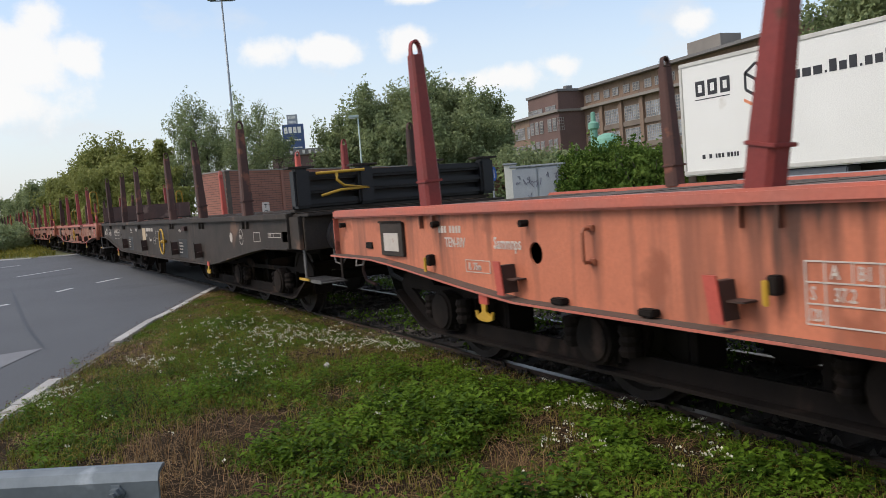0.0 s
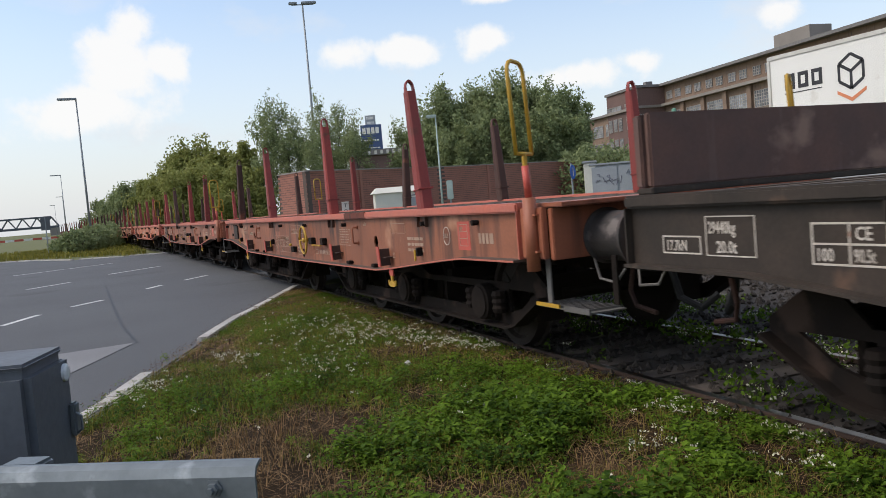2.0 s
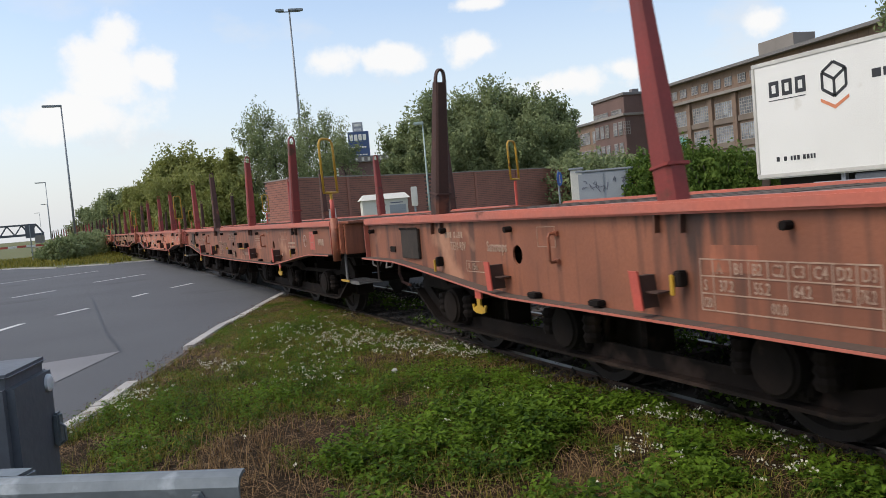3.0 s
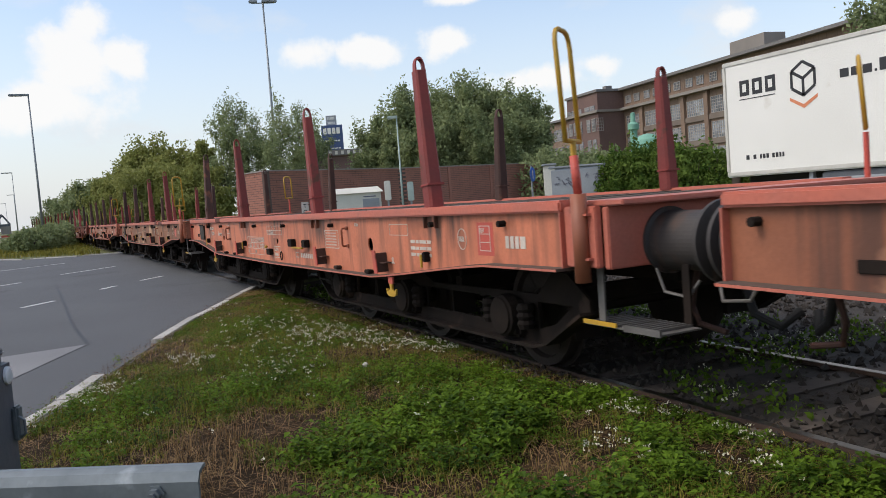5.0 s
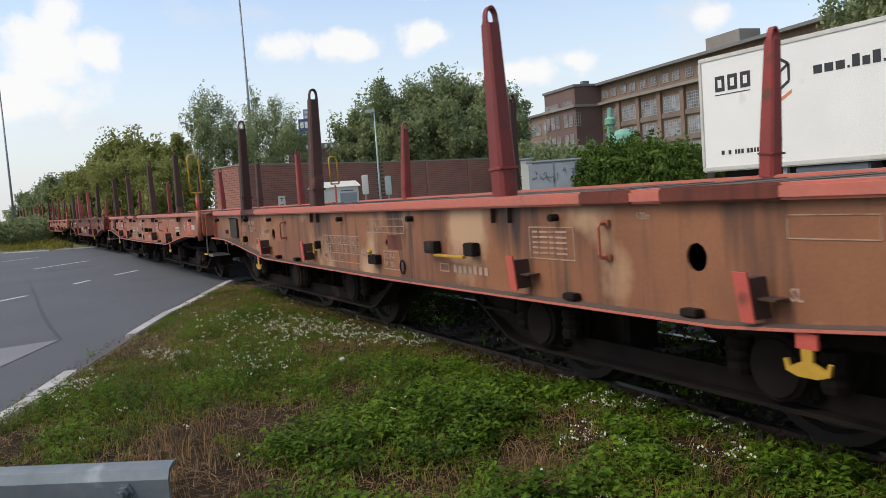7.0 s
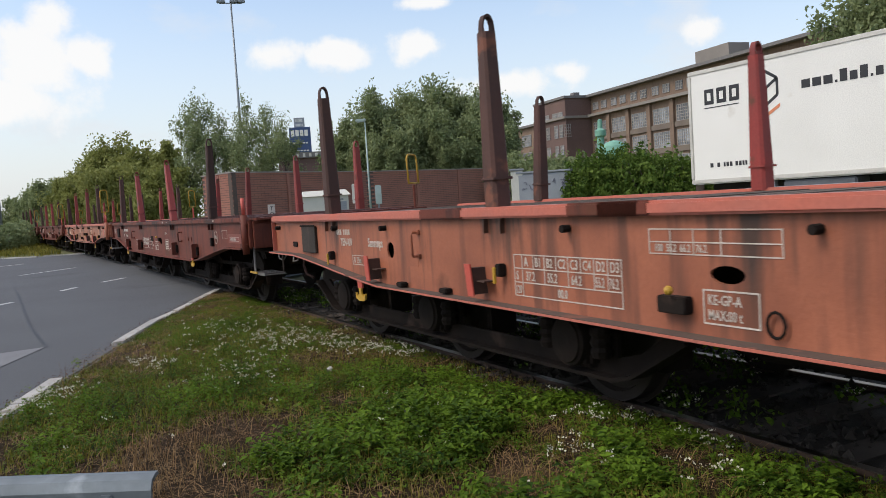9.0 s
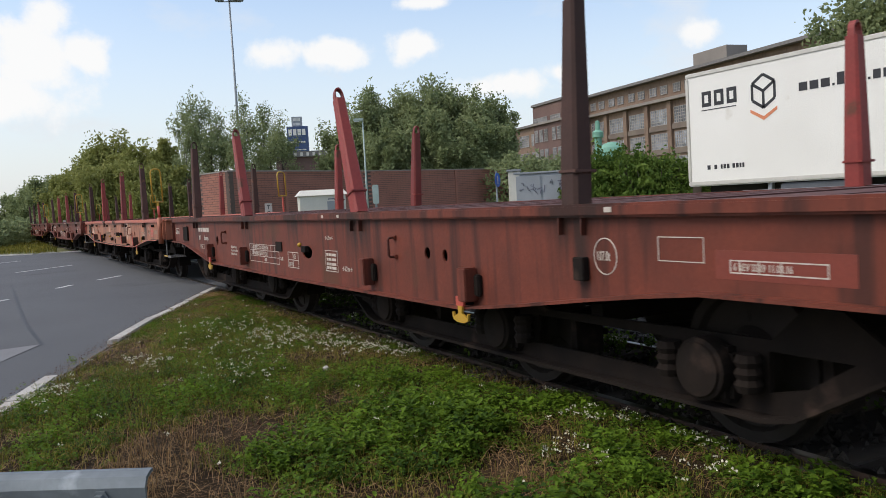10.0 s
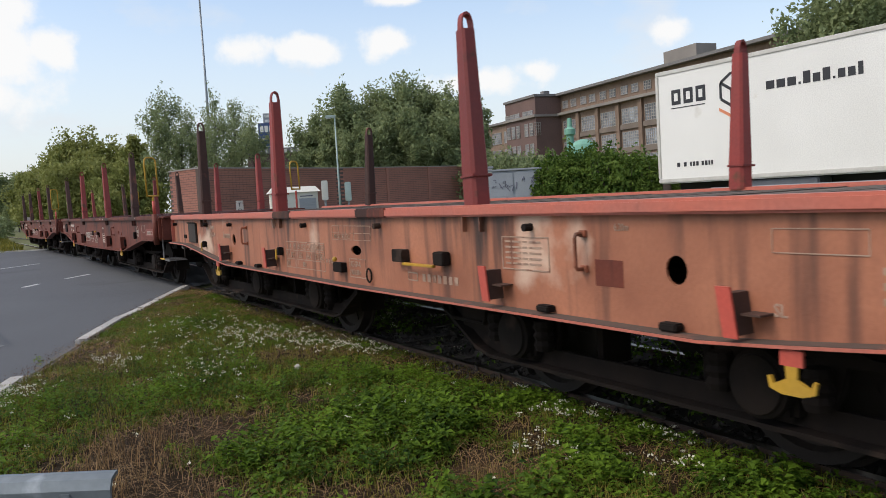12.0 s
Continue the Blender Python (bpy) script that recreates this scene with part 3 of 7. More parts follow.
def build_sill(w, side, length, paint, lip, end=0.94, belly=0.72, ramp0=1.0, ramp1=3.4, holes=()):
    x = side * XS
    lower = sill_outline(length, end, belly, ramp0, ramp1)
    bm = bmesh.new()
    pierced_plate(bm, [lower + [(-length, 1.33), (0, 1.33)], *holes], x - 0.008, x + 0.008)
    sill = part("side_sill", bm, M[paint], w)
    bm = bmesh.new()
    xa, xb = sorted((x - side * 0.09, x + side * (0.115 if paint.startswith("orange") else 0.085)))
    rows = [[bm.verts.new((xx, y, z - dz)) for xx, dz in ((xa, 0), (xb, 0), (xb, 0.02), (xa, 0.02))] for y, z in lower]
    for a, b in zip(rows, rows[1:]):
        for k in range(4):
            bm.faces.new((a[k], a[(k + 1) % 4], b[(k + 1) % 4], b[k]))
    bm.faces.new(rows[0]), bm.faces.new(rows[-1][::-1])
    part("bottom_flange", bm, M["flange" if paint.startswith("orange") else paint], sill)
    if paint.startswith("orange"):
        bm = bmesh.new()
        xa, xb = sorted((x + side * 0.1152, x + side * 0.119))
        rows = [[bm.verts.new((xx, y, z + dz)) for xx, dz in ((xa, -0.004), (xb, -0.004), (xb, -0.019), (xa, -0.019))] for y, z in lower]
        for a, b in zip(rows, rows[1:]):
            for k in range(4):
                bm.faces.new((a[k], a[(k + 1) % 4], b[(k + 1) % 4], b[k]))
        bm.faces.new(rows[0]), bm.faces.new(rows[-1][::-1])
        part("flange_edge", bm, M["lip"], sill, "coral red flange edge")
    bm = bmesh.new()
    xa, xb = sorted((x - side * 0.08, x + side * 0.06))
    soft_box(bm, xa, xb, -length, 0, 1.306, DECK, 0.014)
    part("deck_edge", bm, M[lip], sill)
    for y in (-0.006, -length + 0.006):
        bm = bmesh.new()
        xa, xb = sorted((x + side * 0.006, x + side * 0.06))
        box(bm, xa, xb, y - 0.006, y + 0.006, end, 1.306)
        part("end_stiffener", bm, M[lip if paint.startswith("orange") else paint], sill)
    return sill


def stake_mesh(h=1.21):
    """A tapered steel stake of folded box section."""
    bm = bmesh.new()
    out = [(-0.07, -0.045), (-0.05, -0.07), (0.05, -0.07), (0.07, -0.045), (0.07, 0.07), (0.05, 0.07), (-0.05, 0.07), (-0.07, 0.07)]
    rings = [[bm.verts.new((x * kx, y * ky, z)) for x, y in out] for z, kx, ky in ((-0.02, 1, 1), (0.25, 1, 1), (h, 0.74, 0.66))]
    for a, b in zip(rings, rings[1:]):
        for k in range(8):
            bm.faces.new((a[k], a[(k + 1) % 8], b[(k + 1) % 8], b[k]))
    bm.faces.new(rings[0][::-1]), bm.faces.new(rings[-1])
    return bm


def collar_mesh():
    bm = bmesh.new()
    soft_box(bm, -0.08, 0.08, -0.085, 0.085, 0.185, 0.205, 0.004)
    return bm


def loop_mesh(h=1.21):
    bm = bmesh.new()
    pts = [(0.043 * math.cos(a), h - 0.012 + 0.125 * max(0, math.sin(a)) ** 0.6) for a in [math.pi * i / 10 for i in range(11)]]
    rings = []
    for y, z in pts:
        o = Vector((0, y, z - h + 0.03)).normalized() * 0.010
        rings.append([bm.verts.new(Vector((sx, y, z)) + s * o) for sx, s in ((-0.028, -1), (0.028, -1), (0.028, 1), (-0.028, 1))])
    for a, b in zip(rings, rings[1:]):
        for k in range(4):
            bm.faces.new((a[k], a[(k + 1) % 4], b[(k + 1) % 4], b[k]))
    bm.faces.new(rings[0]), bm.faces.new(rings[-1][::-1])
    return bm


STAKE = {k: mesh_of("stake", stake_mesh(), M[k]) for k in ("stake_red", "stake_brown", "red")}
LOOP = {k: mesh_of("loop", loop_mesh(), M[k]) for k in STAKE}
COLLAR = {k: mesh_of("stake_collar", collar_mesh(), M[k]) for k in STAKE}


def wheelset_mesh():
    bm = bmesh.new()
    for s in (-1, 1):
        lathe(bm, [(s * a, r) for a, r in ((0.68, 0.18), (0.69, 0.485), (0.715, 0.49), (0.722, 0.462), (0.815, 0.452), (0.815, 0.39), (0.775, 0.37), (0.775, 0.2), (0.83, 0.16), (0.83, 0.1))], "x", n=28)
        for k in range(6):
            box(bm, 0.772, 0.782, -0.018, 0.018, 0.22, 0.35, Matrix.Diagonal((s, 1, 1, 1)) @ Matrix.Rotation(math.pi * k / 3, 4, "X"))
    lathe(bm, [(-1.0, 0.075), (1.0, 0.075)], "x", n=12)
    return mesh_of("wheelset", bm, M["wheel"])


def frame_mesh():
    """Three-axle bogie: deep plate side frames with openings, cross beams and springs; middle at y = 0, height above the rails."""
    bm = bmesh.new()
    low_edge = [(3.06, 0.57), (2.58, 0.30), (2.40, 0.26), (-2.40, 0.26), (-2.58, 0.30), (-3.06, 0.57)]
    top_edge = [(-3.06, 0.66), (-2.8, 0.84), (-2.6, 0.84), (-2.4, 0.66), (-0.5, 0.64), (-0.3, 0.72), (0.3, 0.72), (0.5, 0.64), (2.4, 0.66), (2.6, 0.84), (2.8, 0.84), (3.06, 0.66)]
    holes = [[(c - 0.70, 0.385), (c - 0.64, 0.59), (c + 0.64, 0.59), (c + 0.70, 0.385)] for c in (-1.015, 1.015)]
    holes += [[(k * 2.38, 0.385), (k * 2.38, 0.60), (k * 2.86, 0.60), (k * 2.60, 0.44)] for k in (-1, 1)]
    for s in (-1, 1):
        pierced_plate(bm, [low_edge + top_edge, *holes], s * 1.03, s * 1.06)
        # flanges along the lower edge and the upper beam
        for (ya, za), (yb, zb) in zip(low_edge, low_edge[1:]):
            m = Matrix.Translation((0, ya, za)) @ Matrix.Rotation(math.atan2(zb - za, yb - ya), 4, "X")
            d = math.hypot(yb - ya, zb - za)
            box(bm, min(s * 1.0, s * 1.15), max(s * 1.0, s * 1.15), 0, d, -0.012, 0.012, m)
        for y in (-2.31, -1.75, -0.28, 0.28, 1.75, 2.31):
            lathe(bm, [(0.39, 0.06), (0.43, 0.075), (0.46, 0.06), (0.49, 0.075), (0.52, 0.06), (0.55, 0.075), (0.588, 0.06)], "z", (s * 1.13, y, 0), 10)
    for y in (-2.7, -1.0, 1.0, 2.7):
        box(bm, -1.03, 1.03, y - 0.06, y + 0.06, 0.60, 0.72)
    for y in (-2.6, -1.46, -0.57, 0.57, 1.46, 2.6):
        box(bm, -0.9, -0.66, y - 0.03, y + 0.03, 0.30, 0.62)
        box(bm, 0.66, 0.9, y - 0.03, y + 0.03, 0.30, 0.62)
    box(bm, -0.95, 0.95, -0.25, 0.25, 0.6, 0.84)
    return mesh_of("bogie", bm, M["under"])


def axlebox_mesh():
    bm = bmesh.new()
    soft_box(bm, 0.98, 1.15, -0.17, 0.17, 0.30, 0.60, 0.03)
    lathe(bm, [(1.10, 0.175), (1.19, 0.17), (1.20, 0.15), (1.215, 0.145), (1.225, 0.06)], "x", (0, 0, 0.475), 24)
    return mesh_of("axlebox", bm, M["under"])


WHEELSET, BOGIE, AXLEBOX = wheelset_mesh(), frame_mesh(), axlebox_mesh()
MOVERS, WHEELS = [], []


def build_bogies(w, centres):
    for c in centres:
        b = part("bogie", BOGIE, None, w, m=pose(0, c, 0))
        for y in (-2.03, 0, 2.03):
            ws = part("wheelset", WHEELSET, None, b, m=pose(0, y, 0.46))
            WHEELS.append((ws, y))
            for s in (0, 180):
                part("axlebox", AXLEBOX, None, b, m=pose(0, y, 0, 0, 0, s))


def one(name, w, mat, shape, *args, label="", smooth=False):
    """One small part made by one shape call."""
    bm = bmesh.new()
    shape(bm, *args)
    return part(name, bm, M[mat], w, label, smooth=smooth)


def words(w, text, y, z, h, mat="white", wide=0.85):
    mat = w.get("ink", mat)
    return lettering(text, h / 0.70, M[mat], w, Matrix.Translation((-XS - 0.0105, y, z)) @ FACE, wide)


def border(w, y0, y1, z0, z1, t=0.008, mat="white", cols=(), rows_at=()):
    """A painted ruled box, with inner rules where given."""
    bm = bmesh.new()
    mat = w.get("ink", mat)
    x0, x1 = -XS - 0.0115, -XS - 0.0085
    for a, b, c, d in ((y0, y1, z0, z0 + t), (y0, y1, z1 - t, z1), (y0, y0 + t, z0 + t, z1 - t), (y1 - t, y1, z0 + t, z1 - t)):
        box(bm, x0, x1, a, b, c, d)
    for z in rows_at:
        box(bm, x0, x1, y0 + t, y1 - t, z - t / 2, z + t / 2)
    for y, za, zb in cols:
        box(bm, x0, x1, y - t / 2, y + t / 2, za, zb)
    return tagged(part("marking_frame", bm, M[mat], w), kind="stuff")


def dashes(w, y, z, h, widths, gap=0.02, mat="white"):
    """Plain painted bars in a row, where lettering is too faint to read."""
    bm = bmesh.new()
    mat = w.get("ink", mat)
    for k in widths:
        if k > 0:
            box(bm, -XS - 0.0115, -XS - 0.0085, y - k, y, z, z + h)
        y -= abs(k) + gap
    return tagged(part("marking", bm, M[mat], w), kind="stuff")


def panel(w, name, y0, y1, z0, z1, mat, depth=0.03, label=""):
    return one(name, w, mat, soft_box, -XS - 0.009 - depth, -XS - 0.006, y0, y1, z0, z1, min(0.006, depth / 3), label=label)


def patch(w, y0, y1, z0, z1, mat, label):
    """A repainted rectangle, a coat of paint thick."""
    return one("paint_patch", w, mat, box, -XS - 0.0095, -XS - 0.007, y0, y1, z0, z1, label=label)


def hook(w, y, z=0.665):
    h = one("lashing_hook", w, "yellow", plate, [(y + 0.03, z + 0.0), (y + 0.026, z - 0.055), (y + 0.09, z - 0.085), (y + 0.105, z - 0.05), (y + 0.12, z - 0.055), (y + 0.11, z - 0.105), (y + 0.05, z - 0.125),
            (y - 0.05, z - 0.125), (y - 0.11, z - 0.105), (y - 0.12, z - 0.055), (y - 0.105, z - 0.05), (y - 0.09, z - 0.085), (y - 0.026, z - 0.055), (y - 0.03, z)], -XS - 0.105, -XS - 0.087, label="yellow steel hook")
    one("hook_plate", h, "red", box, -XS - 0.105, -XS - 0.087, y - 0.055, y + 0.055, z, z + 0.07)
    one("hook_stay", h, "under", box, -XS - 0.087, -XS - 0.01, y - 0.045, y + 0.045, z + 0.004, z + 0.03)


def pocket(w, y, z0=0.755, z1=0.985, col="red"):
    """A stake rest: a painted face plate; dark bracket and shelf imitate shade behind."""
    t = one("stake_rest", w, col, plate, [(y + 0.060, z1), (y + 0.022, z0), (y - 0.058, z0), (y - 0.022, z1)], -XS - 0.14, -XS - 0.128, label="painted steel tab")
    one("rest_box", t, "shade_grime", plate, [(y + 0.034, z1 - 0.03), (y + 0.012, z0 + 0.01), (y - 0.044, z0 + 0.01), (y - 0.018, z1 - 0.03)], -XS - 0.127, -XS - 0.008)
    one("rest_shelf", t, "shade_grime", box, -XS - 0.10, -XS - 0.008, y - 0.15, y - 0.046, z0 + 0.10, z0 + 0.110)


def clamp(w, y, z):
    c = one("clamp", w, "under", soft_box, -XS - 0.07, -XS - 0.008, y - 0.06, y + 0.0, z - 0.03, z + 0.06, 0.008)
    one("clamp_lever", c, "yellow", soft_box, -XS - 0.085, -XS - 0.068, y - 0.02, y + 0.015, z - 0.08, z + 0.04, 0.006, label="yellow lever")


def bracket(w, y, z0=1.0, z1=1.2, paint="orange_worn"):
    b = one("handhold", w, paint, rod, [(-XS - 0.01, y, z1), (-XS - 0.07, y, z1), (-XS - 0.08, y, z1 - 0.02), (-XS - 0.08, y, z0 + 0.02), (-XS - 0.07, y, z0), (-XS - 0.01, y, z0)], 0.012, 6)
    one("handhold_foot", b, paint, soft_box, -XS - 0.03, -XS - 0.008, y - 0.03, y + 0.03, z1 - 0.02, z1 + 0.02, 0.005)
    one("handhold_foot", b, paint, soft_box, -XS - 0.03, -XS - 0.008, y - 0.03, y + 0.03, z0 - 0.02, z0 + 0.02, 0.005)


def handwheel(w, y, z, r):
    bm = bmesh.new()
    n = 32
    ring = [(-XS - 0.10, y + r * math.cos(2 * math.pi * k / n), z + r * math.sin(2 * math.pi * k / n)) for k in range(n + 1)]
    rod(bm, ring, 0.016, 8)
    for k in range(3):
        a = math.pi / 2 + 2 * math.pi * k / 3 + 0.5
        rod(bm, [(-XS - 0.07, y, z), (-XS - 0.10, y + r * math.cos(a), z + r * math.sin(a))], 0.010, 6)
    lathe(bm, [(-XS - 0.115, 0.02), (-XS - 0.11, 0.035), (-XS - 0.01, 0.03)], "x", (0, y, z), 12)
    part("brake_handwheel", bm, M["yellow"], w, "yellow brake handwheel with three spokes", smooth=True)


def grab_loop(w, x, y, z0, z1, wide, mat="yellow"):
    """Tall hand loop, set askew to the wagon's side and leaning back a little."""
    def at(u, z):
        return (x + 0.79 * u, y + 0.61 * u + 0.07 * (z - z0), z)
    wide *= 3.0
    bm = bmesh.new()
    r = min(0.09, wide)
    pts = [at(-wide, z0), at(-wide, z1 - r)] + [at(-wide + r - r * math.cos(a), z1 - r + r * math.sin(a)) for a in (0.5, 1.0, 1.57)] + [at(wide - r + r * math.sin(a), z1 - r + r * math.cos(a)) for a in (0.0, 0.57, 1.07, 1.57)] + [at(wide, z0)]
    rod(bm, pts, 0.016, 8)
    rod(bm, [at(wide, z0 + 0.012), at(-wide, z0 + 0.012)], 0.015, 8)
    part("grab_loop", bm, M[mat], w, "yellow tubular hand loop", smooth=True)


def front_platform(w, length, paint, post="orange_worn", loop=True, column=True):
    f = -length
    one("headstock", w, paint, soft_box, -XS + 0.02, XS - 0.02, f - 0.40, f - 0.34, 0.94, 1.33, 0.008)
    one("platform_side", w, paint, soft_box, -XS - 0.03, -XS + 0.02, f - 0.34, f - 0.004, 0.95, 1.34, 0.008)
    one("platform_side", w, paint, soft_box, XS - 0.02, XS + 0.03, f - 0.34, f - 0.004, 0.95, 1.34, 0.008)
    one("end_platform", w, paint, soft_box, -XS + 0.021, XS - 0.021, f - 0.55, f - 0.004, 1.335, 1.37, 0.008)
    if column:
        c = one("brake_column", w, post, rod, [(-XS - 0.06, f - 0.22, 0.86), (-XS - 0.06, f - 0.22, 1.42)], 0.052, 14, smooth=True, label="round painted post")
        one("column_tube", c, "red", rod, [(-XS - 0.06, f - 0.22, 1.42), (-XS - 0.06, f - 0.20, 1.66)], 0.028, 10, smooth=True)
        for z in (1.0, 1.28):
            one("column_strap", c, paint, box, -XS - 0.07, -XS + 0.02, f - 0.30, f - 0.14, z, z + 0.015)
    if loop:
        grab_loop(w, -XS - 0.06, f - 0.20, 1.74, 2.45, 0.05)
        one("loop_stem", w, "yellow", rod, [(-XS - 0.06, f - 0.20, 1.66), (-XS - 0.06, f - 0.20, 1.75)], 0.02, 8)
        one("loop_stem", w, "red", rod, [(XS - 0.05, f - 0.20, 1.36), (XS - 0.05, f - 0.20, 1.72)], 0.022, 8)
        grab_loop(w, XS - 0.05, f - 0.20, 1.74, 2.3, 0.05)
    step(w, f - 0.05)


def step(w, y):
    s = one("foot_step", w, "grate", box, -XS + 0.02, -XS + 0.32, y - 0.78, y - 0.05, 0.575, 0.585)
    for k in range(12):
        yy = y - 0.10 - k * 0.055
        one("step_bar", s, "grate", box, -XS + 0.022, -XS + 0.318, yy - 0.008, yy + 0.008, 0.586, 0.602)
    one("step_edge", s, "yellow", box, -XS + 0.005, -XS + 0.019, y - 0.38, y - 0.05, 0.583, 0.61, label="yellow painted edge")
    one("step_edge", s, "grate", box, -XS + 0.005, -XS + 0.019, y - 0.78, y - 0.452, 0.57, 0.61)
    one("step_hanger", s, "grate", box, -XS + 0.03, -XS + 0.045, y - 0.25, y - 0.19, 0.61, 0.96)
    one("step_hanger", s, "under", box, -XS + 0.30, -XS + 0.315, y - 0.72, y - 0.66, 0.602, 0.96)


def couple(w, length):
    """Buffers, hoses and uncoupling bars at both ends."""
    for x in (-0.875, 0.875):
        for y, s in ((0.05, 1), (-length - 0.40, -1)):
            d = 0.62 if s < 0 else 0.50
            bm = bmesh.new()
            lathe(bm, [(y, 0.215), (y + s * 0.02, 0.215), (y + s * 0.03, 0.19), (y + s * (d - 0.22), 0.185), (y + s * (d - 0.21), 0.20), (y + s * (d - 0.17), 0.20), (y + s * (d - 0.165), 0.16), (y + s * (d - 0.05), 0.16)], "y", (x, 0, 1.085), 48)
            b = part("buffer", bm, M["buffer"], w, smooth=False)
            one("buffer_plate", b, "buffer", lathe, [(y + s * (d - 0.055), 0.16), (y + s * (d - 0.04), 0.25), (y + s * (d - 0.012), 0.25), (y + s * (d - 0.002), 0.12)], "y", (x, 0, 1.085), 48)
            one("grip_bar", b, "grate", rod, [(x - 0.16, y + s * 0.05, 0.92), (x - 0.18, y + s * 0.14, 0.78), (x - 0.18, y + s * 0.34, 0.76), (x - 0.14, y + s * 0.40, 0.86)], 0.011, 6)
    for y, s in ((0.05, 1), (-length - 0.40, -1)):
        one("screw_coupling", w, "buffer", rod, [(0, y, 1.03), (0, y + s * 0.18, 1.0), (0, y + s * 0.3, 0.86), (0.02, y + s * 0.44, 0.84)], 0.04, 8)
        one("hose_cock", w, "stake_brown", rod, [(-0.62, y - s * 0.02, 0.93), (-0.62, y - s * 0.10, 0.62), (-0.60, y - s * 0.06, 0.50), (-0.58, y + s * 0.16, 0.46)], 0.02, 8)
        one("air_hose", w, "tyre", rod, [(-0.4, y, 0.95), (-0.4, y + s * 0.12, 0.82), (-0.38, y + s * 0.2, 0.56), (-0.3, y + s * 0.34, 0.48), (-0.2, y + s * 0.42, 0.58)], 0.03, 8)


def underframe(w, length):
    one("brake_pipe", w, "under", rod, [(-0.9, -0.3, 0.86), (-0.9, -length + 0.3, 0.86)], 0.03, 8)
    one("air_reservoir", w, "under", lathe, [(-length / 2 - 0.8, 0.05), (-length / 2 - 0.75, 0.18), (-length / 2 + 0.35, 0.18), (-length / 2 + 0.4, 0.05)], "y", (-0.7, 0, 0.62), 16)
    one("brake_cylinder", w, "under", lathe, [(-length / 2 + 0.9, 0.16), (-length / 2 + 1.3, 0.17), (-length / 2 + 1.32, 0.04), (-length / 2 + 2.0, 0.03)], "y", (0.2, 0, 0.66), 16)
    one("brake_rigging", w, "under", rod, [(-0.55, -2.8, 0.42), (-0.55, -4.8, 0.60), (-0.55, -length / 2, 0.60), (-0.55, -length + 4.8, 0.60), (-0.55, -length + 2.8, 0.42)], 0.025, 6)
    one("valve_box", w, "under", soft_box, -1.1, -0.75, -length / 2 - 1.9, -length / 2 - 1.3, 0.42, 0.66, 0.02)
    one("hanger_frame", w, "under", rod, [(-1.15, -length / 2 - 1.2, 0.66), (-1.15, -length / 2 - 1.25, 0.50), (-1.15, -length / 2 - 1.7, 0.50), (-1.15, -length / 2 - 1.75, 0.66)], 0.015, 6)
    for k in range(1, 7):
        y = -length * k / 7
        one("cross_bearer", w, "under", box, -XS + 0.01, XS - 0.01, y - 0.05, y + 0.05, 0.95, 1.29)


def base_wagon(k, length, paint, lip, stakes, label, **sill):
    w = thing("flat_wagon", label, "wagon", "wagons of the freight train")
    rng = random.Random(100 + k)
    build_sill(w, -1, length, paint, lip, **sill)
    sill.pop("holes", None)
    build_sill(w, 1, length, paint, lip, **sill)
    bm = bmesh.new()
    n = int(length / 0.2)
    for i in range(n):
        z = DECK - (0.03 if paint.startswith("orange") else 0.006) + rng.uniform(-0.005, 0.005)
        box(bm, -XS + 0.085, XS - 0.085, -length + 0.02 + i * (length - 0.04) / n, -length + 0.02 + (i + 1) * (length - 0.04) / n - 0.012, z - 0.045, z)
    tagged(part("planking", bm, M["plank" if paint != "brown" else "plank_red"], w, "weathered wooden deck"), kind="stuff")
    for x in (-0.35, 0.35):
        one("centre_sill", w, "under", box, x - 0.06, x + 0.06, -length + 0.05, -0.05, 0.74, 1.29)
    one("headstock", w, paint, soft_box, -XS + 0.02, XS - 0.02, 0.002, 0.05, 0.94, 1.33, 0.008)
    couple(w, length)
    underframe(w, length)
    build_bogies(w, (-3.83, -length + 3.3))
    for y, side, col, lean, h in stakes:
        st = part("stake", STAKE[col], None, w, m=pose(side * (XS - 0.03), y, DECK + 0.002, -lean, rng.uniform(-1.5, 1.5), 0) @ Matrix.Diagonal((side, 1, h, 1)))
        part("loop", LOOP[col], None, st, m=pose(0, 0, 0, 0, 0, 90))
        part("stake_collar", COLLAR[col], None, st)
        if side < 0:
            for d in (-0.11, 0.11):
                one("gusset", w, paint, plate, [(y + d - 0.008, 1.305), (y + d + 0.008, 1.305), (y + d + 0.006, 1.215), (y + d - 0.004, 1.20)], -XS - 0.045, -XS - 0.009)
    MOVERS.append((w, k, length))
    return w


R, B, S = "stake_red", "stake_brown", "red"
ROW = (-2.05, -5.35, -9.45, -12.85)


def row(near, far, lean_near=(4, 4, 4, 4), lean_far=(3, 3, 3, 3)):
    out = [(y, -1, c, l, 1.0) for y, c, l in zip(ROW, near, lean_near) if c]
    return out + [(y, 1, c, l, 0.93) for y, c, l in zip(ROW, far, lean_far) if c]


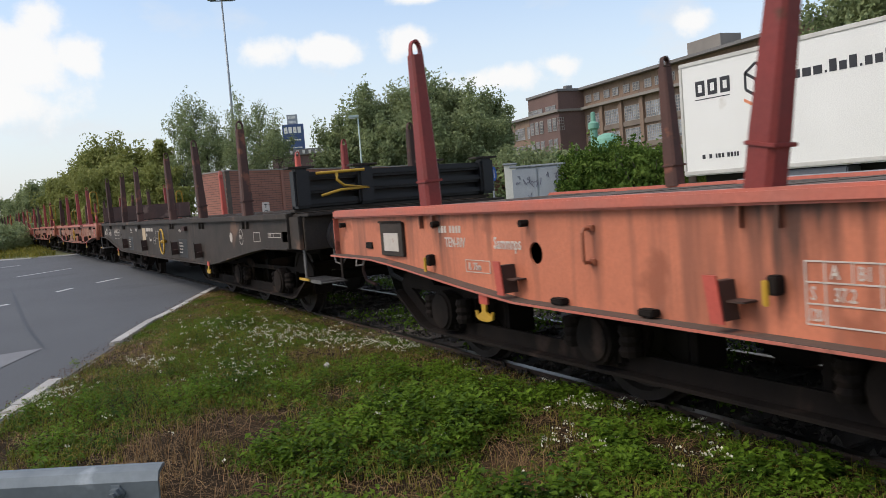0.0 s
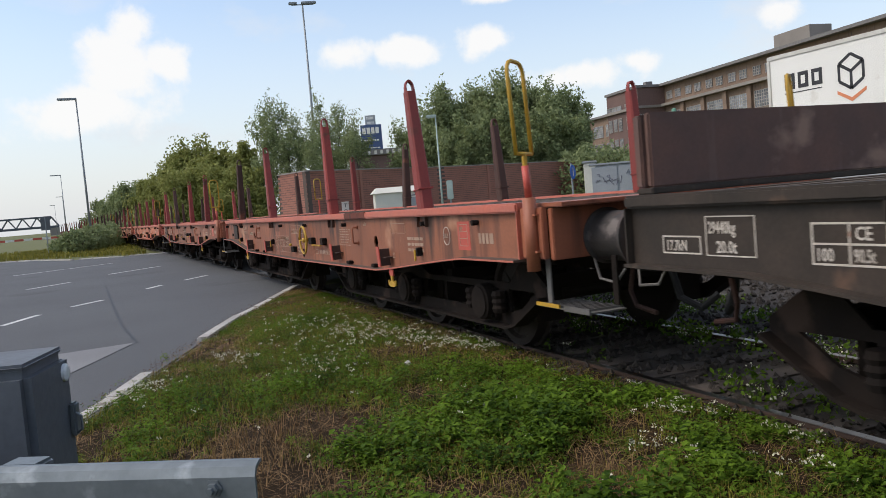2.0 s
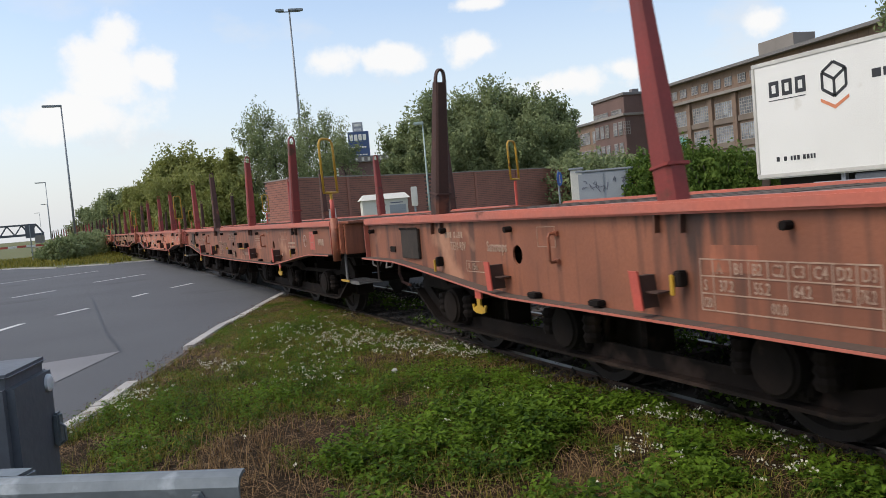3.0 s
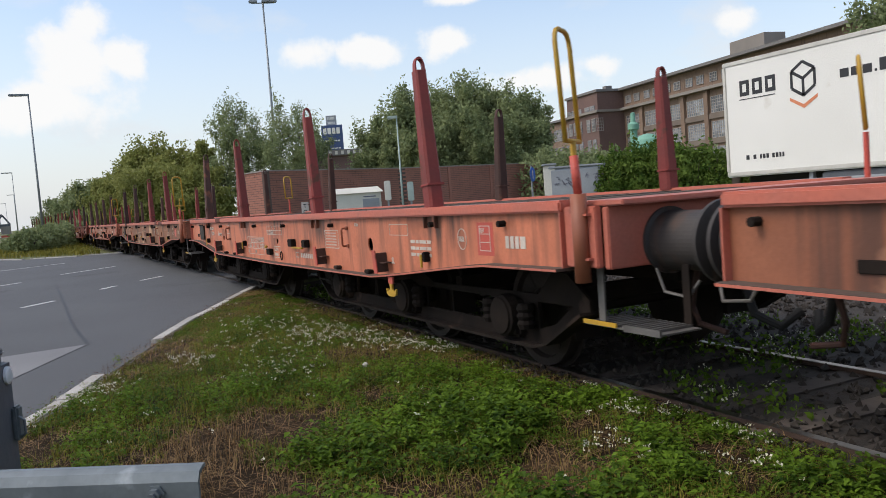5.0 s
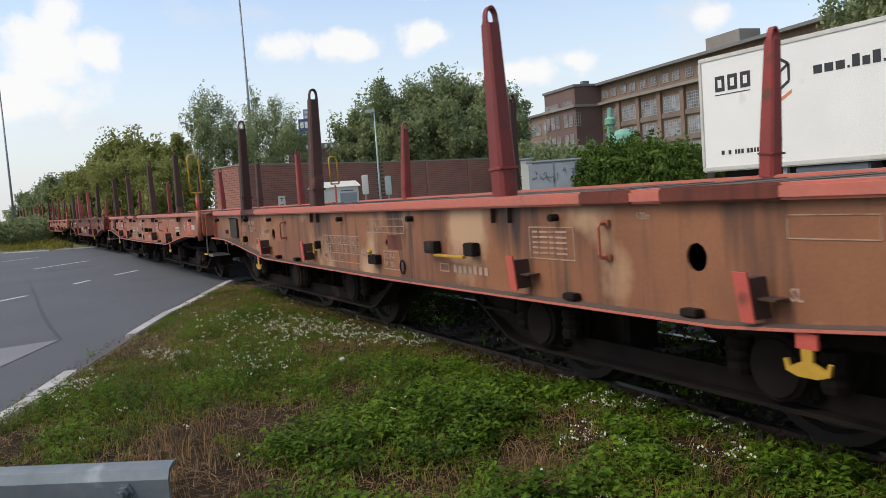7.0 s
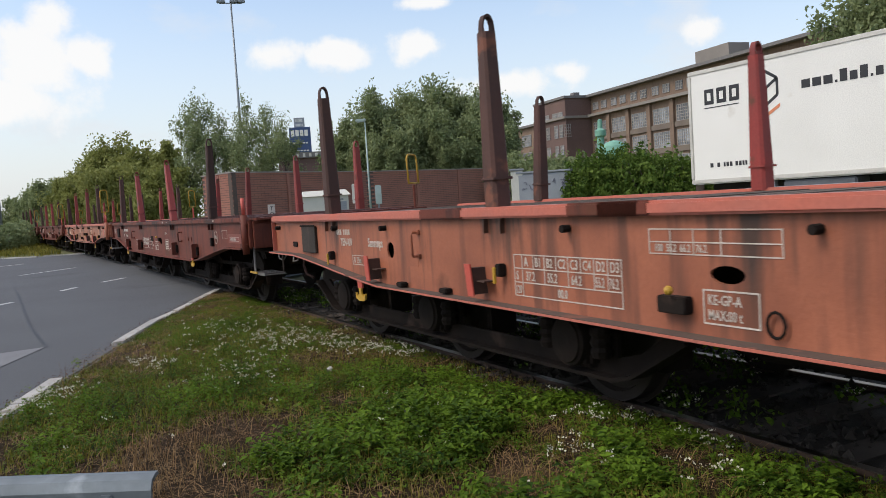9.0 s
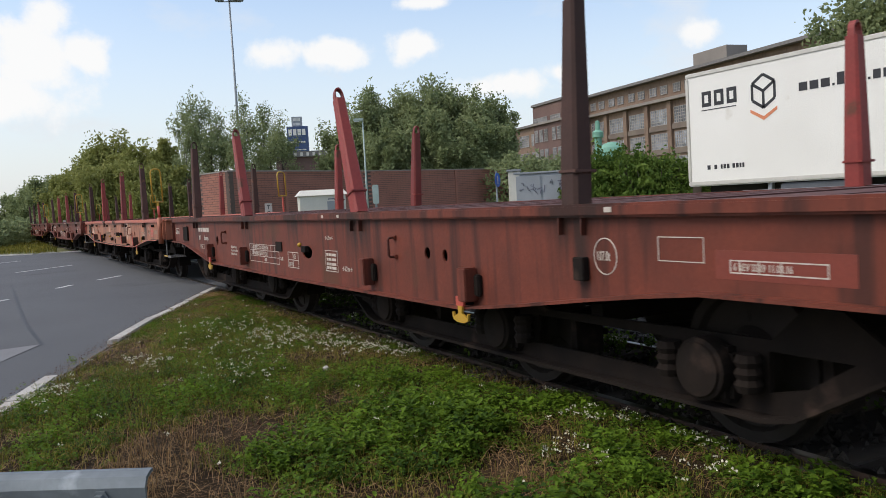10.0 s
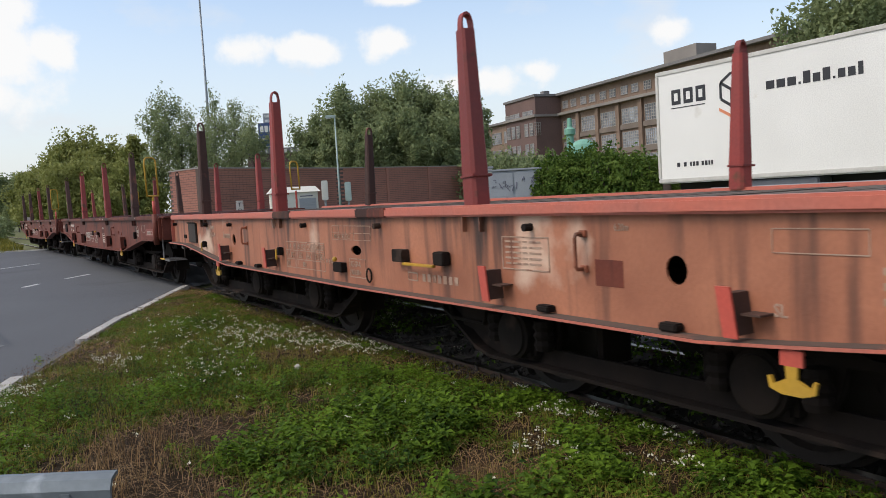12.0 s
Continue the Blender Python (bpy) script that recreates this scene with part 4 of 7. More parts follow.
def orange_wagon(k, paint, stakes, seed, label, wheel=False, post="orange_worn"):
    """The common type: round and oval holes in the web, rests, clamps, load tables."""
    L = 14.9
    rng = random.Random(seed)
    holes = [ellipse(-3.53, 1.035, 0.075, 0.075), ellipse(-11.29, 1.025, 0.072, 0.075), ellipse(-7.43, 1.01, 0.11, 0.045)]
    w = base_wagon(k, L, paint, "lip", stakes, label, holes=holes)
    w["ink"] = "faint" if k in (2, 3, 5, 8) else "white"
    front_platform(w, L, "orange_worn" if paint != "orange" else "lip", post)
    d = panel(w, "hatch", -1.58, -1.12, 0.955, 1.255, "black", 0.03, "black hatch with a raised rim")
    one("hatch_rim", d, "under", soft_box, -XS - 0.05, -XS - 0.04, -1.60, -1.10, 1.25, 1.27, 0.004)
    if k == 0:
        one("hatch_grid", d, "white", box, -XS - 0.043, -XS - 0.0395, -1.50, -1.2, 1.0, 1.16, label="white card with faint ruled lines")
    panel(w, "badge", -0.87, -0.72, 1.01, 1.07, "under", 0.012)
    for y in (-0.2, -2.2, -3.45, -6.2, -7.95, -10.1, -12.9, -14.1):
        one("peg", w, "under", rod, [(-XS - 0.006, y, 1.235), (-XS - 0.07, y, 1.235)], 0.024, 8)
    for y in (-2.05, -5.4, -12.7):
        clamp(w, y, 0.93)
    pocket(w, -3.25), pocket(w, -5.15), pocket(w, -9.72), pocket(w, -11.70)
    hook(w, -2.97), hook(w, -12.0)
    bracket(w, -4.12), bracket(w, -10.6)
    for y in (-3.8, -4.6, -10.25, -11.27):
        one("flange_lug", w, "under", soft_box, -XS - 0.075, -XS - 0.008, y - 0.06, y + 0.06, 0.724, 0.765, 0.008)
    # load tables
    dashes(w, -2.20, 1.165, 0.055, (0.03, 0.03, 0.03, -0.02, 0.03, 0.03, 0.03, 0.03), 0.018)
    words(w, "TEN-RIV", -2.30, 1.055, 0.075, wide=0.8)
    words(w, "Sammnps", -3.02, 1.055, 0.085, wide=0.75)
    border(w, -2.95, -2.60, 0.87, 0.965, 0.006)
    words(w, "R  75m", -2.64, 0.89, 0.055, wide=0.8)
    border(w, -6.67, -5.56, 0.775, 1.06, 0.007, rows_at=(0.965, 0.87), cols=[(-5.66, 0.775, 1.06)] + [(-5.79 - 0.126 * i, 0.965, 1.06) for i in range(7)] + [(-5.915 - 0.252 * i, 0.87, 0.965) for i in range(2)] + [(-6.419, 0.87, 0.965), (-6.545, 0.87, 0.965)])
    for i, cell in enumerate(("A", "B1", "B2", "C2", "C3", "C4", "D2", "D3")):
        words(w, cell, -5.685 - 0.126 * i, 0.982, 0.06, wide=0.78)
    for y, cell in ((-5.585, "S"), (-5.70, "37.2"), (-5.945, "55.2"), (-6.195, "64.2"), (-6.43, "55.2"), (-6.555, "76.2")):
        words(w, cell, y, 0.887, 0.06, wide=0.72 if y > -6.4 else 0.56)
    words(w, "120", -5.57, 0.795, 0.055, wide=0.62)
    words(w, "00.0", -6.05, 0.795, 0.055, wide=0.75)
    if rng.random() < 0.7:
        words(w, "* * *", -6.70, 0.83, 0.08)
    border(w, -7.76, -6.9, 1.10, 1.235, 0.006, rows_at=(1.165,), cols=[(-7.06, 1.10, 1.235), (-7.22, 1.10, 1.235), (-7.4, 1.10, 1.235)])
    words(w, "100  55.2  66.2   76.2", -6.94, 1.115, 0.04, wide=0.75)
    border(w, -7.62, -7.27, 0.76, 0.935, 0.008)
    words(w, "KE-GP-A", -7.30, 0.86, 0.05, wide=0.8)
    words(w, "MAX:80 t", -7.30, 0.785, 0.05, wide=0.75)
    v = panel(w, "brake_switch", -7.2, -7.0, 0.80, 0.89, "under", 0.06)
    one("switch_ball", v, "yellow", lathe, [(-XS - 0.12, 0.004), (-XS - 0.11, 0.02), (-XS - 0.095, 0.026), (-XS - 0.08, 0.02), (-XS - 0.07, 0.006)], "x", (0, -7.12, 0.925), 12, label="yellow lever ball")
    one("lift_ring", w, "under", rod, [(-XS - 0.03, -7.72 + 0.05 * math.cos(a), 0.80 + 0.06 * math.sin(a)) for a in [2 * math.pi * i / 12 for i in range(13)]], 0.008, 6)
    r = panel(w, "rest_cradle", -8.46, -8.28, 0.95, 1.05, "under", 0.07)
    one("cradle_post", r, "under", soft_box, -XS - 0.08, -XS - 0.008, -9.10, -8.95, 0.95, 1.05, 0.008)
    one("cradle_rail", r, "yellow", soft_box, -XS - 0.085, -XS - 0.05, -8.95, -8.46, 0.93, 0.95, 0.005, label="yellow cradle rail")
    border(w, -8.58, -8.42, 0.80, 0.87, 0.010)
    dashes(w, -8.66, 0.805, 0.06, (0.05, 0.05, 0.05, 0.05, 0.05, 0.05, 0.05), 0.03)
    border(w, -10.27, -9.77, 0.96, 1.175, 0.008)
    for z in (1.135, 1.10, 1.065, 1.03, 0.995):
        dashes(w, -9.81, z, 0.012, (0.06, 0.09, 0.05, 0.12), 0.02)
    border(w, -12.3, -11.85, 1.13, 1.24, 0.005)
    for z in (1.06, 1.0, 0.94):
        dashes(w, -12.35, z, 0.03, (0.10, 0.06, 0.14, 0.08), 0.02)
    words(w, "SL", -11.85, 0.85, 0.06)
    border(w, -4.1, -3.85, 1.1, 1.25, 0.005) if rng.random() < 0.5 else None
    patch(w, -13.92, -13.66, 0.985, 1.245, "red", "bright red repainted rectangle")
    border(w, -13.87, -13.70, 1.02, 1.22, 0.006, rows_at=(1.09, 1.155))
    words(w, "REV", -13.71, 1.165, 0.035, wide=0.8)
    one("marking_ring", w, "white", rod, [(-XS - 0.009, -13.40 + 0.075 * math.cos(a), 1.11 + 0.085 * math.sin(a)) for a in [2 * math.pi * i / 24 for i in range(25)]], 0.004, 4)
    words(w, "106.0t", -13.34, 1.09, 0.045, wide=0.6)
    dashes(w, -14.1, 1.05, 0.09, (0.05, 0.05, 0.05, 0.07), 0.02)
    words(w, "6.20m", -10.85, 1.22, 0.04, wide=0.8)
    if wheel:
        handwheel(w, -8.04, 1.01, 0.21)
    # touched-up paint
    for i in range(rng.randint(1, 3)):
        y, z = rng.uniform(-13, -1), rng.uniform(0.9, 1.1)
        patch(w, y - rng.uniform(0.2, 0.4), y, z, z + rng.uniform(0.1, 0.16), rng.choice(("brown", "orange_worn")), "touched-up paint")
    for i in range(rng.randint(1, 3)):
        y, s = rng.uniform(-13, -1), rng.uniform(0.3, 0.9)
        one("paint_patch", w, "brown", soft_box, -XS - 0.0635, -XS + 0.03, y - s, y, 1.304, DECK + 0.003, 0.012, label="darker rim paint")
    return w


def brown_wagon(k, stakes, label):
    L = 14.9
    holes = [ellipse(-3.57, 1.01, 0.07, 0.075), ellipse(-7.92, 0.95, 0.17, 0.075), ellipse(-10.9, 1.03, 0.05, 0.05), ellipse(-11.2, 1.02, 0.04, 0.05)]
    w = base_wagon(k, L, "brown", "brown", stakes, label, holes=holes, belly=0.65)
    front_platform(w, L, "brown", "brown", loop=(k != 7))
    if k == 7:
        one("loop_stem", w, "brown", rod, [(XS - 0.05, -L - 0.2, 1.36), (XS - 0.05, -L - 0.2, 1.72)], 0.022, 8)
        grab_loop(w, XS - 0.05, -L - 0.2, 1.74, 2.2, 0.06)
    border(w, -0.47, -0.13, 1.08, 1.19, 0.010)
    words(w, "27720kg", -0.155, 1.105, 0.062, wide=0.80)
    d = panel(w, "hatch", -1.34, -0.95, 0.965, 1.225, "under", 0.03, "dark hatch with a raised rim")
    one("hatch_rim", d, "brown", soft_box, -XS - 0.05, -XS - 0.04, -1.36, -0.93, 1.222, 1.24, 0.004)
    dashes(w, -2.22, 1.14, 0.07, (0.045, 0.045, -0.03, 0.045, 0.045, -0.03, 0.05, 0.05, 0.05, 0.05, -0.02, 0.05, 0.05, 0.05), 0.014)
    words(w, "RIV", -2.22, 1.0, 0.075, wide=0.8)
    words(w, "Sammnps", -2.62, 1.0, 0.075, wide=0.8)
    border(w, -2.60, -2.29, 0.85, 0.925, 0.006)
    words(w, "R 75m", -2.33, 0.865, 0.045, wide=0.85)
    border(w, -3.05, -2.68, 0.84, 0.92, 0.006)
    words(w, "< 2\u00b030'", -2.71, 0.855, 0.045, wide=0.9)
    hook(w, -3.34), hook(w, -11.56)
    for y in (-3.22, -5.3, -9.74, -11.62):
        p = one("stake_rest", w, "brown", soft_box, -XS - 0.12, -XS - 0.008, y - 0.06, y + 0.06, 0.70, 0.95, 0.008)
        # dark block put where shade lies beside the rest
        one("rest_box", p, "under", soft_box, -XS - 0.05, -XS - 0.008, y - 0.13, y - 0.061, 0.74, 0.9, 0.01)
    bracket(w, -4.15, 0.98, 1.15, "brown"), bracket(w, -10.3, 0.98, 1.15, "brown")
    for y in (-12.93,):
        panel(w, "pad", y - 0.05, y + 0.05, 0.93, 1.07, "under", 0.05)
    for i, line in enumerate(("Ablageplatz f\u00fcr 2 Rungen", "Storing place for 2 stanchions", "D\u00e9p\u00f4t pour 2 rancherets")):
        words(w, line, -4.43, 0.915 - 0.052 * i, 0.033, wide=0.72)
    border(w, -6.85, -5.5, 0.76, 1.0, 0.007, rows_at=(0.92, 0.84), cols=[(-5.68, 0.84, 1.0)] + [(-5.68 - 0.165 * i, 0.84, 1.0) for i in range(1, 7)])
    words(w, "A  B1 B2 C2 C3 C4  D2  D3  D4", -5.6, 0.935, 0.05, wide=0.82)
    words(w, "38.0 56.0 65.9 56.0 67.0 77.0", -5.62, 0.855, 0.05, wide=0.82)
    words(w, "00.0", -6.2, 0.78, 0.045)
    words(w, "* *", -6.9, 0.78, 0.08)
    panel(w, "badge", -7.0, -6.75, 0.93, 1.05, "under", 0.012)
    border(w, -7.6, -7.21, 0.745, 0.935, 0.008, rows_at=(0.84,), cols=[(-7.4, 0.745, 0.935)])
    words(w, "CE", -7.43, 0.86, 0.05, wide=0.85)
    words(w, "100 77.5", -7.23, 0.765, 0.05, wide=0.72)
    v = panel(w, "brake_switch", -7.99, -7.85, 0.95, 1.02, "under", 0.05)
    one("switch_ball", v, "yellow", lathe, [(-XS - 0.12, 0.004), (-XS - 0.11, 0.02), (-XS - 0.095, 0.026), (-XS - 0.08, 0.02), (-XS - 0.07, 0.006)], "x", (0, -7.92, 1.04), 12, label="yellow lever ball")
    words(w, "\u2192 6.2 m \u2190", -8.52, 1.10, 0.045)
    border(w, -8.87, -8.51, 0.765, 0.99, 0.007)
    for z in (0.93, 0.88, 0.83, 0.79):
        dashes(w, -8.55, z, 0.028, (0.05, 0.06, 0.12), 0.02)
    words(w, "\u2192 6.2 m \u2190", -8.98, 0.79, 0.05)
    one("marking_ring", w, "white", rod, [(-XS - 0.009, -13.13 + 0.10 * math.cos(a), 1.08 + 0.105 * math.sin(a)) for a in [2 * math.pi * i / 24 for i in range(25)]], 0.004, 4)
    words(w, "107.0t", -13.05, 1.055, 0.055, wide=0.62)
    border(w, -13.88, -13.56, 1.07, 1.20, 0.005)
    border(w, -14.57, -14.04, 1.03, 1.095, 0.006, cols=[(-14.1, 1.03, 1.095), (-14.21, 1.03, 1.095), (-14.33, 1.03, 1.095)])
    words(w, "6 REV SSR9 11.03.16", -14.06, 1.045, 0.035, wide=0.78)
    patch(w, -14.7, -13.95, 1.0, 1.14, "brown_fresh", "fresh brown paint")
    for y in (-8.6, -9.05, -13.2):
        one("rim_mark", w, "white", box, -XS - 0.0635, -XS - 0.0605, y - 0.06, y, 1.335, 1.365)
    return w


def black_wagon(k, label):
    L = 18.5
    ys = (-1.92, -4.65, -7.22, -11.23, -13.82, -16.56)
    st = [(y, -1, B, l, 1.0) for y, l in zip(ys, (-2, 0, 8, 3.5, 4, 2.5))] + [(y, 1, c, l, 0.93) for y, c, l in zip(ys, (B, S, B, S, R, B), (0, -1, 2, 4, 0, 2))]
    holes = [[(-18.42, 1.03), (-18.42, 1.16), (-18.12, 1.16), (-18.12, 1.03)], ellipse(-3.9, 1.05, 0.04, 0.04)]
    w = base_wagon(k, L, "black", "black", st, label, holes=holes, belly=0.625, end=0.965, ramp0=1.0, ramp1=4.2)
    front_platform(w, L, "black", "black", loop=False, column=False)
    words(w, "17.7kN", -0.33, 1.055, 0.06, wide=0.72), border(w, -0.63, -0.3, 1.035, 1.14, 0.009)
    border(w, -1.04, -0.67, 1.03, 1.25, 0.007)
    words(w, "29440kg", -0.69, 1.155, 0.065, wide=0.66), words(w, "20.0t", -0.75, 1.05, 0.065, wide=0.8)
    border(w, -1.8, -1.39, 1.01, 1.21, 0.010, rows_at=(1.11,), cols=[(-1.6, 1.01, 1.21)])
    words(w, "CE", -1.63, 1.13, 0.06), words(w, "100", -1.41, 1.03, 0.06, wide=0.8), words(w, "90.5t", -1.62, 1.03, 0.06, wide=0.62)
    border(w, -3.63, -2.56, 0.93, 1.19, 0.007, rows_at=(1.11, 1.02), cols=[(-2.7 - 0.14 * i, 1.02, 1.19) for i in range(6)])
    words(w, "A B1 B2 C2 C3 C4 D2", -2.6, 1.125, 0.045, wide=0.8)
    hook(w, -3.65, 0.60), hook(w, -14.4, 0.60)
    for y in (-4.95, -8.0, -11.55, -13.6):
        pocket(w, y, 0.70, 0.98, "black")
    for y, z in ((-5.95, 0), (-12.45, 0)):
        patch(w, y - 0.02, y + 0.74, 0.665, 1.01, "soot", "blacked-out notice panel")
        for i, line in enumerate(("Ablageplatz f\u00fcr 3 Rungen", "Storing place for 3 stanchions", "D\u00e9p\u00f4t pour 3 rancherets", "Deposito per 3 stanti")):
            o = words(w, line, y + 0.66, 0.925 - 0.06 * i, 0.03, wide=0.65)
            o.matrix_basis = Matrix.Translation((-0.003, 0, 0)) @ o.matrix_basis
    words(w, "15.0m", -5.66, 1.15, 0.07, wide=0.8)
    one("rule", w, "white", box, -XS - 0.0115, -XS - 0.0085, -5.95, -5.62, 1.115, 1.125)
    words(w, "16.4 m", -6.5, 1.15, 0.07, wide=0.8)
    patch(w, -7.95, -7.5, 0.89, 1.225, "card", "pale sun-bleached panel")
    dashes(w, -8.05, 1.15, 0.075, (0.05, 0.05, -0.02, 0.05, 0.05, -0.02, 0.055, 0.055, 0.055, 0.055, -0.02, 0.055, 0.055, 0.055), 0.02)
    words(w, "RIV", -8.05, 1.03, 0.07), words(w, "Samms", -8.45, 0.93, 0.08)
    border(w, -9.2, -8.95, 0.87, 1.03, 0.008, rows_at=(0.95,)), border(w, -9.75, -9.3, 0.99, 1.16, 0.006)
    handwheel(w, -10.45, 0.95, 0.255)
    words(w, "\u2192 1.00m \u2190", -11.75, 1.14, 0.055)
    one("disc", w, "white", rod, [(-XS - 0.008, -15.67, 1.07), (-XS - 0.0115, -15.67, 1.07)], 0.075, 20)
    one("marking_ring", w, "white", rod, [(-XS - 0.009, -16.23 + 0.10 * math.cos(a), 1.08 + 0.11 * math.sin(a)) for a in [2 * math.pi * i / 24 for i in range(25)]], 0.004, 4)
    words(w, "90.5t", -16.16, 1.05, 0.06, wide=0.62)
    border(w, -17.18, -16.87, 1.02, 1.15, 0.007)
    border(w, -18.08, -17.55, 1.085, 1.145, 0.007, cols=[(-17.63, 1.085, 1.145), (-17.77, 1.085, 1.145)])
    words(w, "6 REV", -17.57, 1.10, 0.035)
    panel(w, "rust_block", -12.6, -12.35, 1.17, 1.25, "stake_brown", 0.06)
    # upright headboards across both ends
    hb = one("headboard", w, "rust_sheet", soft_box, -XS + 0.05, XS - 0.05, -0.16, -0.11, DECK + 0.04, 1.88, 0.01, label="rusty steel headboard across the rear end")
    one("board_rail", hb, "black", soft_box, -XS + 0.02, XS - 0.02, -0.2, -0.04, DECK + 0.001, DECK + 0.04, 0.008)
    for x in (-XS + 0.07, -0.45, 0.45, XS - 0.07):
        one("board_rib", hb, "rust_sheet", soft_box, x - 0.05, x + 0.05, -0.109, -0.04, DECK + 0.041, 1.87, 0.01)
    fb = one("headboard", w, "soot", soft_box, -XS + 0.02, XS - 0.02, -L - 0.06, -L - 0.02, 1.42, 1.86, 0.01, label="black ribbed headboard across the front end")
    one("board_rail", fb, "black", soft_box, -XS + 0.0, XS, -L - 0.16, -L + 0.02, DECK + 0.001, 1.42, 0.01)
    for z in (1.44, 1.60, 1.76):
        one("board_beam", fb, "soot", soft_box, -XS + 0.03, XS - 0.03, -L - 0.20, -L - 0.061, z, z + 0.09, 0.03)
    for x in (-XS + 0.0, -0.55, 0.4, XS - 0.16):
        one("board_post", fb, "soot", soft_box, x, x + 0.20, -L - 0.25, -L - 0.062, 1.43, 1.90, 0.03)
        one("post_cap", fb, "black", soft_box, x - 0.06, x + 0.26, -L - 0.25, -L - 0.03, 1.901, 1.925, 0.006)
    hx, hy = -XS + 0.26, -L - 0.29
    one("handle_bar", fb, "yellow", rod, [(hx, hy, 1.83), (hx + 0.62, hy, 1.845)], 0.018, 8, label="yellow bent handle")
    one("handle_bar", fb, "yellow", rod, [(hx + 0.26, hy, 1.83), (hx + 0.25, hy - 0.02, 1.74), (hx + 0.33, hy - 0.03, 1.67), (hx + 0.66, hy - 0.02, 1.63), (hx + 0.30, hy - 0.01, 1.62), (hx + 0.05, hy, 1.565)], 0.018, 8, smooth=True)
    return w


ORANGE = "faded orange steel stake wagon with fish-bellied sills"
orange_wagon(0, "orange", row((R, R, R, R), (B, B, R, R), (1, -10, 4, 4)), 1, ORANGE)
black_wagon(1, "long black steel stake wagon with white markings")
orange_wagon(2, "orange_brown", row((B, R, R, R), (R, B, B, R), (-11, 9, 1, 8), (0, -8, 4, 2)), 22, "worn orange-red stake wagon with a yellow handwheel", wheel=True)
orange_wagon(3, "orange_brown", row((R, B, R, R), (R, B, R, B), (3, 5, -4, -5)), 3, "worn orange stake wagon with rust streaks")
orange_wagon(4, "orange", row((B, R, R, R), (B, None, B, R), (-1, 4, 5.5, 5), (-9, 0, -3, 2)), 4, ORANGE)
orange_wagon(5, "orange_dirty", row((B, B, R, R), (R, B, R, B), (-9, -3, 2, 1), (-4, -2, -4, -4)), 5, "grimy orange stake wagon with brown soot stains")
orange_wagon(6, "orange_worn", row((B, B, B, B), (B, R, B, R), (0, 0, 2, 4), (-3, 0, 0, 0)), 6, "worn orange-red stake wagon with rust-brown stakes")
brown_wagon(7, row((B, R, R, B), (R, R, R, R), (1, 20, 20, -1), (-2, -4, 1, 0)), "brown steel stake wagon with white load tables")
orange_wagon(8, "orange_pale", row((B, R, R, B), (B, B, R, B), (-6, -2, 4, 1.5), (-5, -5, -1, -3)), 8, "grimy orange stake wagon with peeling paint")
brown_wagon(9, row((B, R, R, B), (R, B, R, R)), "brown steel stake wagon with rusty stakes")
brown_wagon(10, row((B, B, R, B), (B, R, B, B)), "last brown steel stake wagon of the train")
for x in (-1.0, 1.0):
    lampw = MOVERS[-1][0]
    one("tail_plate", lampw, "white", soft_box, x - 0.1, x + 0.1, 0.05, 0.08, 1.32, 1.55, 0.01, label="white and red tail plate")


# ---- road furniture on the surface, kerb stones, sleepers ----
def along(pts, step):
    """Points and headings every step metres along a line."""
    out, left = [], 0.0
    for (xa, ya), (xb, yb) in zip(pts, pts[1:]):
        d = math.hypot(xb - xa, yb - ya)
        s = left
        while s < d:
            out.append((xa + (xb - xa) * s / d, ya + (yb - ya) * s / d, math.degrees(math.atan2(yb - ya, xb - xa))))
            s += step
        left = s - d
    return out


def markings():
    r = tagged(new("road_marking"), "worn white dashes on the asphalt", "marking", kind="structure")
    for xa, ya, xb, yb in ((-1.63, 15.17, -1.15, 16.39), (-1.91, 24.36, -0.90, 25.54), (-0.62, 17.3, -0.07, 18.03), (0.17, 27.7, 1.82, 29.5),
                           (0.9, 19.8, 1.23, 20.37), (1.88, 21.3, 2.48, 22.1), (-3.0, 33.5, 0.4, 36.0), (-4.2, 22.0, -3.3, 23.0), (-2.6, 13.0, -2.1, 14.1)):
        d = math.hypot(xb - xa, yb - ya)
        bm = bmesh.new()
        box(bm, 0, d, -0.06, 0.06, -0.008, -0.005)
        part("dash", bm, M["paint_road"], r, m=pose(xa, ya, 0, 0, 0, math.degrees(math.atan2(yb - ya, xb - xa))))
    for pts in ([(0.29, 10.9), (0.16, 13.2), (0.03, 21.4)],):
        bm = bmesh.new()
        rows = [[bm.verts.new((x - 0.025, y, -0.0075)), bm.verts.new((x + 0.025, y, -0.0075))] for x, y in pts]
        for a, c in zip(rows, rows[1:]):
            bm.faces.new((a[0], a[1], c[1], c[0]))
        part("tar_joint", bm, M["tar"], r)


markings()


def kerbs():
    k = tagged(new("kerb"), "pale worn kerb stones half overgrown by weeds", "kerb", kind="structure")
    rng = random.Random(4)
    bm = bmesh.new()
    soft_box(bm, 0.006, 0.984, -0.07, 0.07, -0.16, 0.02, 0.012)
    me = mesh_of("kerb_stone", bm, M["kerb"])
    for x, y, a in along(KERB, 1.0):
        sunk = 0.07 if 7.5 < y < 9.3 else 0.0
        part("kerb_stone", me, None, k, m=pose(x, y, rng.uniform(0.005, 0.022) - sunk, 0, rng.uniform(-0.6, 0.6), a + rng.uniform(-1, 1)))
    for x, y, a in along(FAR_EDGE[2:7], 1.0):
        part("kerb_stone", me, None, k, m=pose(x, y, 0.02, 0, 0, a))


kerbs()


